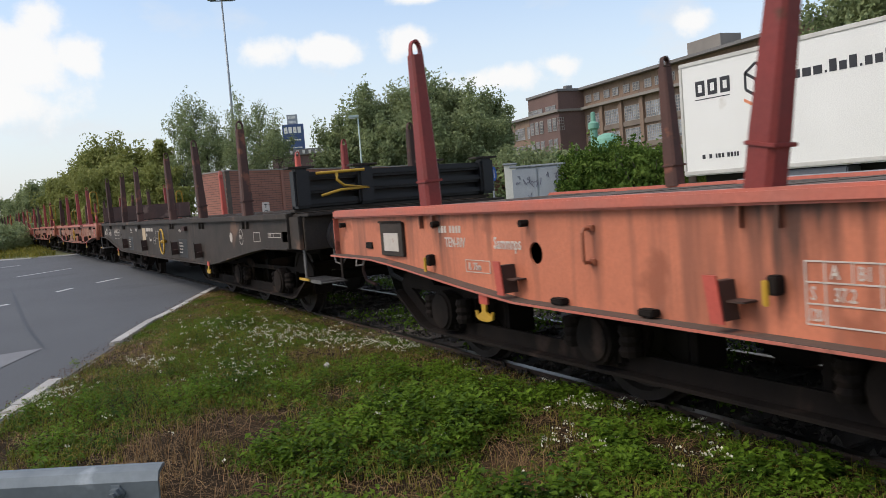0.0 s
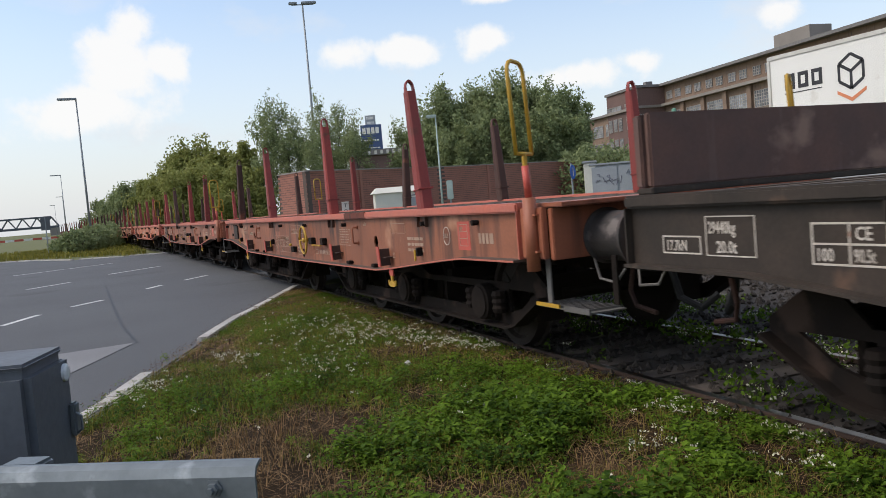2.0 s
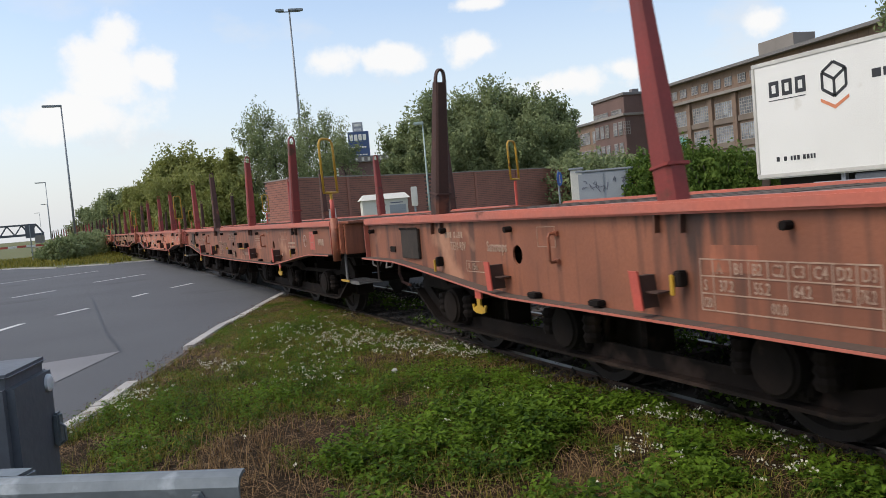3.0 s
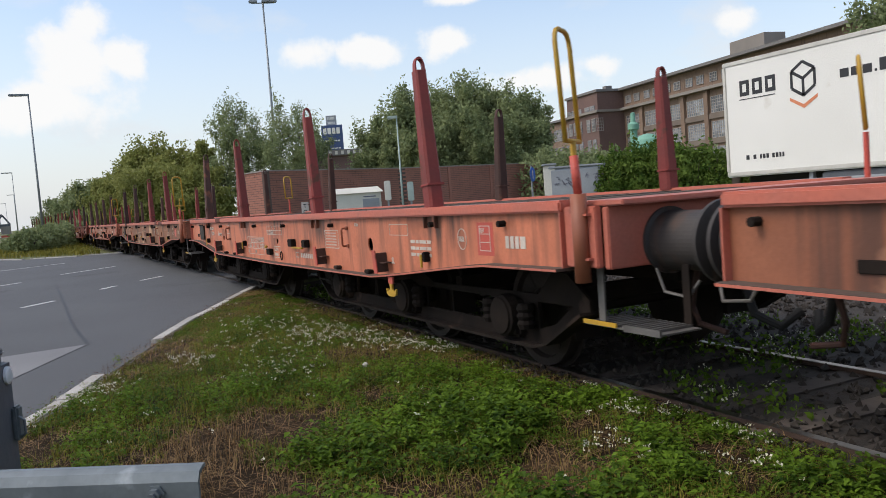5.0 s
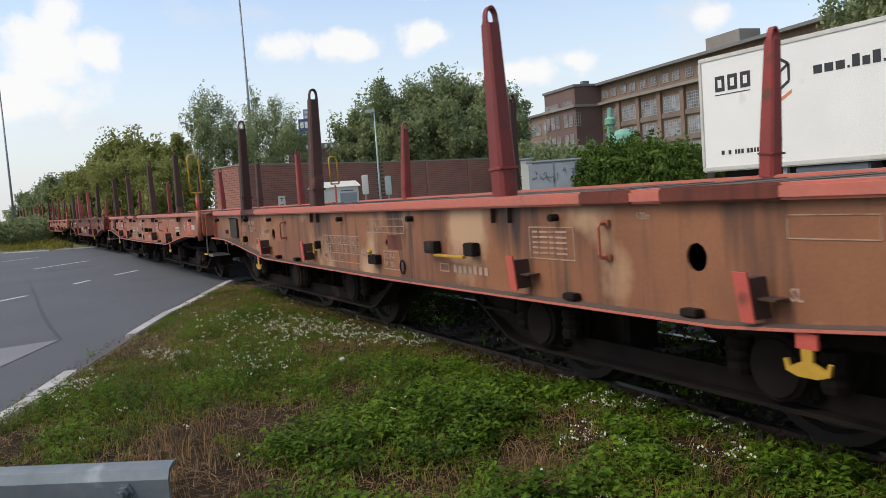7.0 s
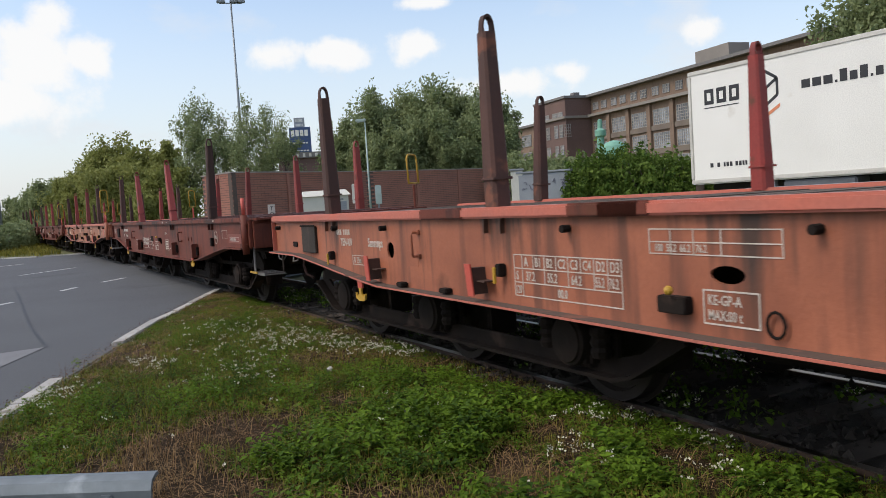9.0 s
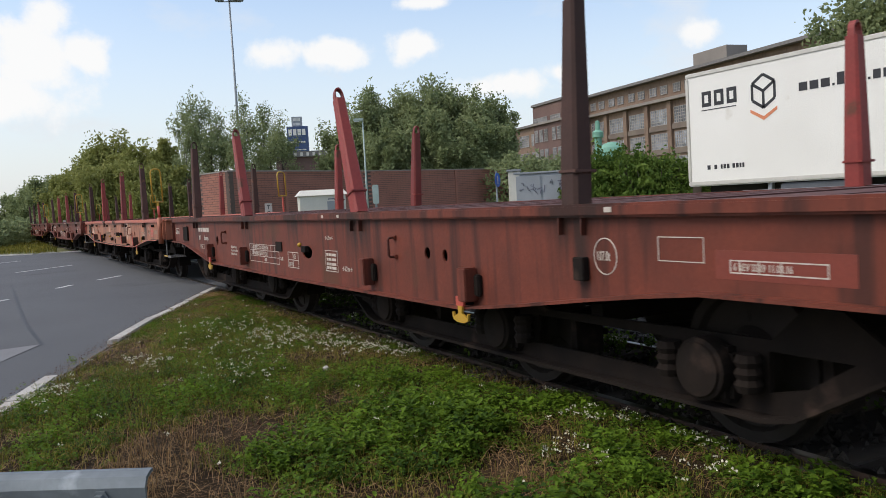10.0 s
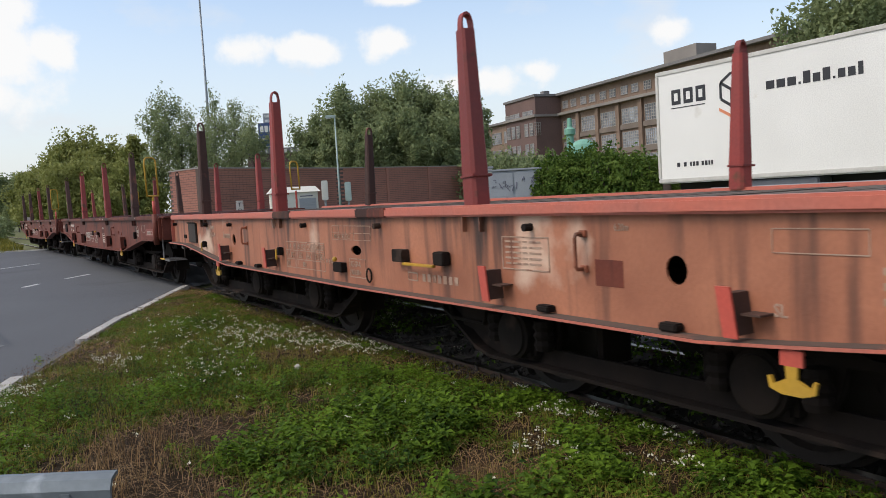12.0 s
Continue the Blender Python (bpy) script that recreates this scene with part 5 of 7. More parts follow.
def sleepers():
    t = tagged(new("track_bed"), "concrete sleepers half sunk in dirty ballast", "track", kind="structure")
    bm = bmesh.new()
    soft_box(bm, -1.3, 1.3, -0.13, 0.13, -0.19, -0.034, 0.02)
    me = mesh_of("sleeper", bm, M["sleeper"])
    for i in range(34):
        y = -5 + i * 0.6
        part("sleeper", me, None, t, m=pose(bent(y), y, 0, 0, 0, random.Random(i).uniform(-1, 1)))
    rng = np.random.default_rng(5)
    n = 11000
    c = np.stack([rng.uniform(3.3, 9.0, n), rng.uniform(-1, 15, n), rng.uniform(-0.05, -0.015, n)], 1)
    c[:, 2] -= 0.02 * rng.random(n)
    s = rng.uniform(0.018, 0.045, n)
    base = np.array([(1, 0, 0), (0, 1, 0), (-1, 0, 0), (0, -1, 0), (0, 0, 1), (0, 0, -1)], float)
    v = c[:, None] + s[:, None, None] * base[None] * rng.uniform(0.6, 1.3, (n, 6, 1)) + rng.normal(size=(n, 6, 3)) * 0.006
    tri = np.array([(0, 1, 4), (1, 2, 4), (2, 3, 4), (3, 0, 4), (1, 0, 5), (2, 1, 5), (3, 2, 5), (0, 3, 5)])
    f = (np.arange(n)[:, None, None] * 6 + tri[None]).reshape(-1, 3)
    me = bpy.data.meshes.new("ballast")
    me.from_pydata(v.reshape(-1, 3).tolist(), [], f.tolist())
    me.materials.append(M["ballast"])
    tagged(new("ballast", me), "dirty grey-brown ballast stones round the rails", "ballast", kind="stuff")
    bm = bmesh.new()
    vs = [bm.verts.new(p) for p in ((3.3, -14, -0.05), (11.5, -14, -0.045), (11.5, 19.5, -0.045), (3.62, 15.7, -0.05))]
    bm.faces.new(vs)
    tagged(part("ballast_bed", bm, M["ballast"]), "dark ballast bed under the rails", "ballast", kind="structure")


sleepers()


# ---- beyond the train ----
def polar(az, d, z=0.0):
    a = radians(az)
    return Vector((d * math.sin(a), d * math.cos(a), z))


GROUND = -0.06


def boundary_wall():
    pts = [(11.3, 54.2), (12.3, 50.5), (24.6, 57.6), (41.0, 63.2)]
    w = tagged(new("wall_boundary"), "long red-brown brick boundary wall with pale coping", "wall", kind="structure")
    for (xa, ya), (xb, yb) in zip(pts, pts[1:]):
        d = Vector((xb - xa, yb - ya, 0))
        a = math.degrees(math.atan2(d.y, d.x))
        bm = bmesh.new()
        box(bm, 0, d.length, 0.02, 0.3, GROUND, 3.92)
        core = part("wall_core", bm, M["mortar"], w, m=pose(xa, ya, 0, 0, 0, a))
        # courses stand proud of the joints
        bm = bmesh.new()
        for i in range(26):
            z = 0.05 + i * 0.15
            n = int(d.length / 0.62)
            for j in range(n):
                x0 = j * 0.62 + (0.31 if i % 2 else 0)
                if x0 + 0.6 < d.length:
                    box(bm, x0, x0 + 0.595, 0.0, 0.019, z, z + 0.125)
        tagged(part("brick_courses", bm, M["brick"], core, "red-brown bricks in level courses"), kind="stuff")
        bm = bmesh.new()
        soft_box(bm, 0, d.length, -0.06, 0.36, 3.922, 4.0, 0.01)
        part("coping", bm, M["cap"], w, m=pose(xa, ya, 0, 0, 0, a))
        for j in range(1, int(d.length / 5)):
            bm = bmesh.new()
            box(bm, j * 5 - 0.12, j * 5 + 0.12, -0.08, 0.0, GROUND, 3.9)
            part("pilaster", bm, M["brick"], w, m=pose(xa, ya, 0, 0, 0, a))


boundary_wall()


def window_meshes(wide, high, cols, rows):
    bm = bmesh.new()
    box(bm, 0.10, 0.16, 0, wide, 0, high)
    glass = mesh_of("pane", bm, M["pane"])
    bm = bmesh.new()
    t = 0.09
    cw, ch = (wide - t) / cols, (high - t) / rows
    holes = [[(t + i * cw, t + j * ch), (t + i * cw, (j + 1) * ch), ((i + 1) * cw, (j + 1) * ch), ((i + 1) * cw, t + j * ch)] for i in range(cols) for j in range(rows)]
    pierced_plate(bm, [[(0, 0), (0, high), (wide, high), (wide, 0)], *holes], 0.02, 0.095)
    return glass, mesh_of("window", bm, M["mullion"])


def factory():
    f = thing("factory_building", "sooty brick factory with rows of broad barred windows", "building", m=pose(99.99, 98.27, 0, 0, 0, -8.5))

    def block(name, y0, y1, x0, x1, z0, z1, mat, label=""):
        bm = bmesh.new()
        box(bm, x0, x1, y0, y1, z0, z1)
        return part(name, bm, M[mat], f, label)

    def windows(x, y, z, glass, grid):
        g = part("window", grid, None, f, m=pose(x - 0.16, y, z))
        part("pane", glass, None, g)
    main = window_meshes(4.9, 2.75, 8, 5)
    small = window_meshes(2.0, 1.5, 4, 3)
    tall = window_meshes(1.5, 2.6, 3, 4)
    wing_end, junction = -48.0, 33.8
    block("wing", wing_end, junction, 0.35, 28, GROUND, 20.0, "facade")
    rng = random.Random(9)
    bays = int((junction - wing_end) / 6.85)
    for i in range(bays):
        y = junction - 6.85 * (i + 1)
        block("pier", y - 0.55, y + 0.55, -0.15, 0.35, GROUND, 16.0, "facade")
        for j in range(4):
            z = 1.1 + 4.15 * j - 1.4
            block("spandrel", y + 0.56, y + 6.29, 0.05, 0.349, z - 0.95 if j else GROUND, z - 0.05, "facade_pale") if z > 2 else None
            if z > 2:
                windows(0.0 + 0.34, y + 0.98, z, *main)
        for o in (0.75, 3.9):
            windows(0.34, y + o, 17.35, *small)
    block("cornice", wing_end, junction, -0.7, 0.3, 16.1, 16.6, "band")
    block("roof_edge", wing_end, junction, -0.9, 28.5, 20.01, 20.5, "roofing")
    # projecting stair tower
    block("tower", junction, junction + 13.5, -5.5, 28, GROUND, 20.0, "facade_red")
    block("tower_cornice", junction - 0.4, junction + 13.9, -6.0, 0.0, 16.0, 16.5, "band")
    block("tower_parapet", junction - 0.3, junction + 13.8, -5.8, 28.2, 20.01, 20.5, "roofing")
    for j in range(3):
        for y in (1.2, 3.4, 7.0, 9.2, 11.4):
            windows(-5.5, junction + y, 8.2 + 4.15 * j - (0.5 if j == 2 else 0), *(tall if j < 2 else small))
    part("tower_end_window", tall[1], None, f, m=pose(-4.4, junction - 0.02, 12.3, 0, 0, -90) @ pose(0, -1.6, 0))
    # lower wing beyond and roof house
    block("side_wing", junction + 13.5, junction + 60, 0.3, 26, GROUND, 17.0, "facade")
    block("side_roof_edge", junction + 13.5, junction + 60, -0.5, 26.4, 17.01, 17.5, "roofing")
    for i in range(6):
        for j in range(3):
            windows(0.28, junction + 15 + 6.4 * i, 4.3 + 4.15 * j, *main)
    block("penthouse", -5.0, 3.4, 3.0, 7.0, 20.5, 23.3, "band", "bare concrete roof house")
    block("vent_stack", junction + 8, junction + 9.4, 1.0, 2.4, 20.5, 22.2, "roofing")
    bm = bmesh.new()
    lathe(bm, [(GROUND, 0.5), (8.6, 0.5), (8.8, 0.75), (9.5, 0.75), (9.8, 0.35), (11.0, 0.3), (11.1, 0.02)], "z", (-25.65, -13.09, 0), 16)
    part("chimney", bm, M["copper"], f, "green copper ventilation stack")
    bm = bmesh.new()
    lathe(bm, [(GROUND, 1.6), (5.9, 1.6), (6.5, 1.45), (6.95, 0.95), (7.15, 0.4), (7.2, 0.05)], "z", (-32.01, -26.77, 0), 24)
    part("tank", bm, M["copper"], f, "domed green tank")


factory()


def parcel_container():
    c = thing("parcel_container", "white parcel swap container standing on its chassis", "container")
    X, Y0, Y1, Z0, Z1 = 14.5, 6.6, 14.45, 1.42, 4.08
    one("box_body", c, "vanwhite", soft_box, X, X + 2.5, Y0, Y1, Z0, Z1, 0.02)
    for z in (Z0 + 0.02, Z1 - 0.10):
        one("edge_rail", c, "vanedge", soft_box, X - 0.02, X + 0.05, Y0 + 0.01, Y1 - 0.01, z, z + 0.09, 0.01)
    for y in (Y0, Y1 - 0.1):
        one("corner_post", c, "vanedge", soft_box, X - 0.022, X + 0.06, y, y + 0.1, Z0 + 0.12, Z1 - 0.11, 0.012)
    for k in range(14):
        one("rivet", c, "vanedge", rod, [(X - 0.024, Y1 - 0.3 - 0.55 * k, Z0 + 0.065), (X - 0.032, Y1 - 0.3 - 0.55 * k, Z0 + 0.065)], 0.012, 8)
    one("chassis_rail", c, "tyre", box, X + 0.5, X + 0.7, Y0 + 0.2, Y1 - 0.2, 1.14, 1.42)
    one("chassis_rail", c, "tyre", box, X + 1.8, X + 2.0, Y0 + 0.2, Y1 - 0.2, 1.14, 1.42)
    one("side_locker", c, "greybox", soft_box, X + 0.05, X + 0.49, 10.2, 11.9, 0.95, 1.40, 0.03)
    one("underrun_bar", c, "greymetal", soft_box, X + 0.02, X + 0.08, 8.2, 12.9, 1.18, 1.28, 0.01)
    for y in (7.6, 8.9, 13.2):
        for x in (X + 0.12, X + 2.08):
            wl_ = one("wheel", c, "tyre", lathe, [(x, 0.25), (x + 0.02, 0.50), (x + 0.26, 0.50), (x + 0.28, 0.25)], "x", (0, y, 0.44), 24)
            one("rim", wl_, "greymetal", lathe, [(x - 0.004, 0.05), (x - 0.006, 0.24), (x - 0.001, 0.245)], "x", (0, y, 0.44), 20)
    for y in (12.2, 7.0):
        one("support_leg", c, "greymetal", box, X + 0.1, X + 0.2, y - 0.05, y + 0.05, GROUND, 1.42)
    # logo as plain blocks: three dark blocks, a cube outline, an orange chevron
    x0, x1 = X - 0.006, X - 0.001

    def sign(name, mat, pts):
        return one(name, c, mat, plate, pts, x0, x1)
    for y in (13.95, 13.58, 13.21):
        sign("logo_block", "dark", [(y, 3.25), (y, 3.60), (y - 0.28, 3.60), (y - 0.28, 3.25)])
        sign("logo_gap", "vanwhite", [(y - 0.085, 3.335), (y - 0.085, 3.515), (y - 0.195, 3.515), (y - 0.195, 3.335)]).location.x = -0.004
    one("small_print", c, "dark", box, x0, x1, 12.95, 13.97, 3.165, 3.185)
    cy, cz, r = 12.21, 3.39, 0.355
    hexa = [(cy + r * math.sin(math.pi * k / 3) * 0.95, cz + r * math.cos(math.pi * k / 3)) for k in range(6)]

    def stroke(a, b_, t=0.032):
        d = Vector((b_[0] - a[0], b_[1] - a[1])).normalized()
        nrm = Vector((-d.y, d.x)) * t
        sign("logo_stroke", "dark", [(a[0] + nrm.x, a[1] + nrm.y), (b_[0] + nrm.x, b_[1] + nrm.y), (b_[0] - nrm.x, b_[1] - nrm.y), (a[0] - nrm.x, a[1] - nrm.y)])
    for k in range(6):
        stroke(hexa[k], hexa[(k + 1) % 6])
    for k in (1, 3, 5):
        stroke(hexa[k], (cy, cz))
    sign("logo_chevron", "tangerine", [(cy + 0.35, 3.03), (cy, 2.85), (cy - 0.35, 3.03), (cy - 0.35, 2.96), (cy, 2.77), (cy + 0.35, 2.96)])
    y = 11.32
    for k, wd in enumerate((0.2, 0.2, 0.2, 0.05, 0.16, 0.16, 0.16, 0.05, 0.15, 0.15, 0.1)):
        h = 0.05 if wd == 0.05 else (0.24 if k in (4, 6, 10) else 0.17)
        one("letter_block", c, "dark", box, x0, x1, y - wd, y, 3.255, 3.255 + h)
        y -= wd + 0.055
    y = 13.85
    for wd in (0.09, -0.06, 0.08, -0.05, 0.05, 0.07, 0.07, -0.03, 0.07, 0.07, 0.05, 0.05):
        if wd > 0:
            one("plate_bar", c, "dark", box, x0, x1, y - wd, y, 1.80, 1.90)
        y -= abs(wd) + 0.03


parcel_container()


def tree(name, az, d, top, width, mat, label, seed, dens=1.0, leaf=0.17, low=0.10, spread=0.07, category="tree"):
    rng = np.random.default_rng(seed)
    p = polar(az, d)
    t = thing(name, label, category, m=pose(p.x, p.y, GROUND))
    bm = bmesh.new()
    h = top - GROUND
    rod(bm, [(0, 0, 0), (0.1, 0, h * 0.3), (-0.1, 0.1, h * 0.6), (0, 0, h * 0.93)], 0.022 * h ** 0.8, 8, 0.015)
    tips = []
    for i in range(int(34 * dens)):
        z0 = h * rng.uniform(low, 0.78)
        a = rng.uniform(0, 2 * math.pi)
        reach = width / 2 * rng.uniform(0.35, 1.0) * (1 - 0.75 * max(0, z0 / h - 0.3))
        e = Vector((math.cos(a) * reach, math.sin(a) * reach, z0 + h * rng.uniform(0.08, 0.24)))
        if e.z > h:
            e.z = h * 0.96
        rod(bm, [(0, 0, z0), e * 0.5 + Vector((0, 0, z0 * 0.5 + 0.1)), e], 0.010 * h ** 0.6, 5, 0.006)
        tips += [Vector((0, 0, z0)).lerp(e, u) for u in (0.4, 0.6, 0.8, 0.95, 1.05)]
    for u in (0.7, 0.8, 0.88, 0.93, 0.97, 1.0):
        tips.append(Vector((0, 0, h * u)))
    part("trunk", bm, M["bark"], t)
    cs = []
    for q in tips:
        r = width * rng.uniform(0.5, 1.2) * spread
        k = int(rng.uniform(70, 170) * (1.0 if dens > 0.5 else 0.6))
        g = np.clip(rng.normal(size=(k, 3)), -1.6, 1.6) * r
        g[:, 2] *= 1.3
        cs.append(g + np.array(q))
    for i in rng.integers(0, len(tips), int(70 * max(dens, 0.6))):
        q = np.array(tips[i]) + rng.normal(size=3) * width * 0.05
        k = int(rng.uniform(10, 26))
        way = np.array([rng.normal() * 0.35, rng.normal() * 0.35, 1.0]) * rng.uniform(0.05, 0.13) * h
        cs.append(q + way * rng.random((k, 1)) + rng.normal(size=(k, 3)) * leaf * 0.9)
    cs = np.concatenate(cs)
    cs = cs[cs[:, 2] > 0.1]
    leaves("crown", cs, rng.uniform(0.6, 1.3, len(cs)) * leaf, mat, rng, t)
    return t


for i, (az, d, s, w) in enumerate(((21.6, 80, 0.098, 6.5), (23.6, 82, 0.1338, 7.5), (25.5, 84, 0.126, 7), (27.6, 82, 0.142, 8), (29.3, 84, 0.128, 7), (30.8, 82, 0.125, 7), (32.1, 84, 0.108, 6), (24.6, 76, 0.095, 6), (28.6, 77, 0.10, 7), (31.4, 78, 0.09, 6), (22.6, 78, 0.085, 6), (26.4, 77, 0.09, 7))):
    tagged(tree("tree", az, d, 1.46 + s * d, w, M["leaf_a"], "dense green broadleaf tree behind the brick wall", 10 + i, leaf=0.15, low=0.12), group="trees behind the wall")
for i, (az, d, s, w) in enumerate(((11.0, 74, 0.112, 4.0), (11.8, 76, 0.133, 4.2), (13.3, 78, 0.112, 4.5), (15.0, 76, 0.130, 4.8), (16.2, 79, 0.12, 4.2), (17.4, 78, 0.106, 4.5), (12.7, 73, 0.09, 5), (14.4, 72, 0.095, 5), (16.6, 74, 0.085, 5))):
    tagged(tree("tree", az, d, 1.46 + s * d, w, M["leaf_a"], "loose light-crowned birch tree behind the train", 30 + i, dens=0.4, leaf=0.10, low=0.2, spread=0.085), group="trees behind the wall")
for i, (az, d, s, w) in enumerate(((9.7, 80, 0.092, 4.5), (8.4, 80, 0.085, 6.5), (7.0, 82, 0.098, 7), (5.8, 84, 0.085, 7), (4.7, 88, 0.070, 6), (3.7, 96, 0.056, 6), (2.6, 110, 0.049, 6), (1.5, 120, 0.040, 6), (0.4, 130, 0.030, 6), (9.2, 70, 0.055, 6), (6.4, 74, 0.06, 7))):
    tagged(tree("tree", az, d, 1.46 + 0.9 * s * d, w, M["leaf_b" if i < 6 or i > 8 else "leaf_a"], "yellow-green willow tree beside the railway", 50 + i, leaf=0.15, low=0.08), group="trees along the railway")
tagged(tree("tree", 56.0, 42, 10.2, 7, M["leaf_a"], "leafy green tree rising behind the container", 80, dens=1.2, leaf=0.13), group="trees behind the wall")
tagged(tree("tree", 60.0, 44, 11.0, 7, M["leaf_a"], "leafy green tree rising behind the container", 81, dens=1.2, leaf=0.13), group="trees behind the wall")


def bush(name, az, d, top, wide, mat, label, seed, leaf=0.06, n=5000, group=""):
    """A clipped or wild bush: short stems and a mass of leaves with an uneven outline."""
    rng = np.random.default_rng(seed)
    p = polar(az, d)
    t = thing(name, label, "bush", group, m=pose(p.x, p.y, GROUND))
    bm = bmesh.new()
    for i in range(9):
        a = rng.uniform(0, 2 * math.pi)
        rod(bm, [(0, 0, 0), (math.cos(a) * wide * 0.2, math.sin(a) * wide * 0.2, top * 0.5), (math.cos(a) * wide * 0.4, math.sin(a) * wide * 0.4, top * 0.85)], 0.03, 5, 0.008)
    part("stem", bm, M["bark"], t)
    u = rng.normal(size=(n, 3))
    u /= np.linalg.norm(u, axis=1)[:, None]
    r = rng.uniform(0.55, 1.0, n) ** 0.5
    lump = 0.98 + 0.17 * np.sin(u[:, 0] * 9 + seed) * np.cos(u[:, 1] * 8 + 1) + 0.12 * np.sin(u[:, 2] * 13 + u[:, 0] * 11 + seed) + 0.07 * np.sin(u[:, 2] * 29 + u[:, 1] * 23)
    c = u * (r * lump)[:, None] * np.array([wide / 2, wide / 2, (top - GROUND) / 2]) + np.array([0, 0, (top - GROUND) / 2])
    c = c[c[:, 2] > 0.03]
    leaves("foliage", c, rng.uniform(0.6, 1.4, len(c)) * leaf, mat, rng, t)


for i, (az, d, s, w) in enumerate(((37.6, 24, 0.036, 1.1), (39.2, 23.5, 0.046, 1.7), (41.0, 23, 0.047, 1.9), (42.9, 22.5, 0.038, 2.1), (44.8, 22.5, 0.030, 2.2))):
    bush("bush", az, d, 1.46 + s * d, w, M["leaf_c"], "dense green hedge bush beside the container", 90 + i, 0.055, 8500, "hedge bushes")
for i, (az, d, s, w) in enumerate(((-1.3, 57, 0.0, 2.2), (-0.4, 60, 0.004, 2.6), (0.4, 64, 0.004, 3), (1.2, 70, 0.006, 3), (-2.0, 62, -0.008, 2.0))):
    bush("bush", az, d, 1.46 + s * d, w, M["leaf_a"], "low green bush on the traffic island", 110 + i, 0.10, 2500, "island bushes")
for i, (az, d, s, w) in enumerate(((33.6, 74, 0.050, 7), (35.5, 76, 0.044, 8), (37.5, 78, 0.040, 8), (39.8, 80, 0.034, 8), (42.0, 80, 0.034, 8), (44.2, 82, 0.034, 8))):
    bush("bush", az, d, 1.46 + s * d, w, M["leaf_a"], "broad green shrub before the factory", 130 + i, 0.18, 3500, "shrubs before the factory")


def street_lamp(az, d, h, mat, arm, label, r=0.09, lean=0.0, head=0.12):
    p = polar(az, d)
    l = thing("street_lamp", label, "lamp", m=pose(p.x, p.y, GROUND, 0, lean, -az))
    bm = bmesh.new()
    rod(bm, [(0, 0, 0), (0, 0, h * 0.5), (0, 0, h)], r, 10, r * 0.5)
    part("pole", bm, M[mat], l, smooth=True)
    bm = bmesh.new()
    rod(bm, [(0, 0, 0), (0, 0, 0.9)], r * 1.4, 10)
    part("pole_base", bm, M[mat], l)
    bm = bmesh.new()
    soft_box(bm, -arm, 0.05, -head, head, h - 0.02, h + 0.12, 0.03)
    hd = part("lamp_head", bm, M[mat], l)
    bm = bmesh.new()
    box(bm, -arm + 0.06, -arm * 0.35, -head + 0.03, head - 0.03, h - 0.035, h - 0.021)
    part("lens", bm, M["glass"], hd)


street_lamp(-0.42, 62, 10.5, "pole", 1.2, "tall grey steel street lamp on the traffic island", lean=-0.2)
street_lamp(-1.82, 142, 10.3, "pole", 1.5, "tall grey steel street lamp by the road")
street_lamp(-1.85, 230, 10.3, "pole", 1.5, "tall grey steel street lamp by the road")
street_lamp(-2.35, 300, 10.3, "pole", 1.5, "tall grey steel street lamp by the road")
street_lamp(23.0, 40, 5.55, "greenpole", 0.45, "slim green street lamp before the wall", 0.06, head=0.09)


def floodlight_mast():
    p = polar(14.55, 84)
    m_ = thing("floodlight_mast", "tall thin grey floodlight mast with two heads", "lamp", m=pose(p.x, p.y, GROUND, 0, 0, -14.5))
    h = 22.2
    one("pole", m_, "pole", rod, [(0, 0, 0), (0, 0, h)], 0.17, 10, 0.08, smooth=True)
    one("cross_arm", m_, "pole", soft_box, -1.1, 1.1, -0.05, 0.05, h - 0.1, h, 0.01)
    for x in (-0.95, 0.95, 0.3):
        one("floodlight", m_, "pole", soft_box, x - 0.42, x + 0.42, -0.25, 0.2, h - 0.02, h + 0.22, 0.05)


floodlight_mast()


def hut():
    p = polar(19.9, 40)
    w = thing("relay_hut", "small cream relay hut with a hipped lid", "hut", m=pose(p.x, p.y, GROUND, 0, 0, -14))
    one("body", w, "cream", soft_box, -1.15, 1.05, -0.6, 0.8, 0, 2.05, 0.02)
    bm = bmesh.new()
    vs = box(bm, -1.27, 1.17, -0.72, 0.92, 2.052, 2.32)
    for v in vs:
        if v.co.z > 2.2:
            v.co.x *= 0.82
            v.co.y = 0.1 + (v.co.y - 0.1) * 0.6
    part("roof", bm, M["cream"], w)
    d = one("vent_door", w, "greymetal", soft_box, 0.15, 0.95, -0.63, -0.602, 0.25, 1.75, 0.008, label="grey louvred door")
    for k in range(12):
        one("louvre", d, "greymetal", box, 0.2, 0.9, -0.655, -0.631, 0.35 + k * 0.115, 0.42 + k * 0.115)
    one("name_plate", w, "scrawl", box, 0.2, 0.8, -0.61, -0.602, 1.83, 1.88)


hut()


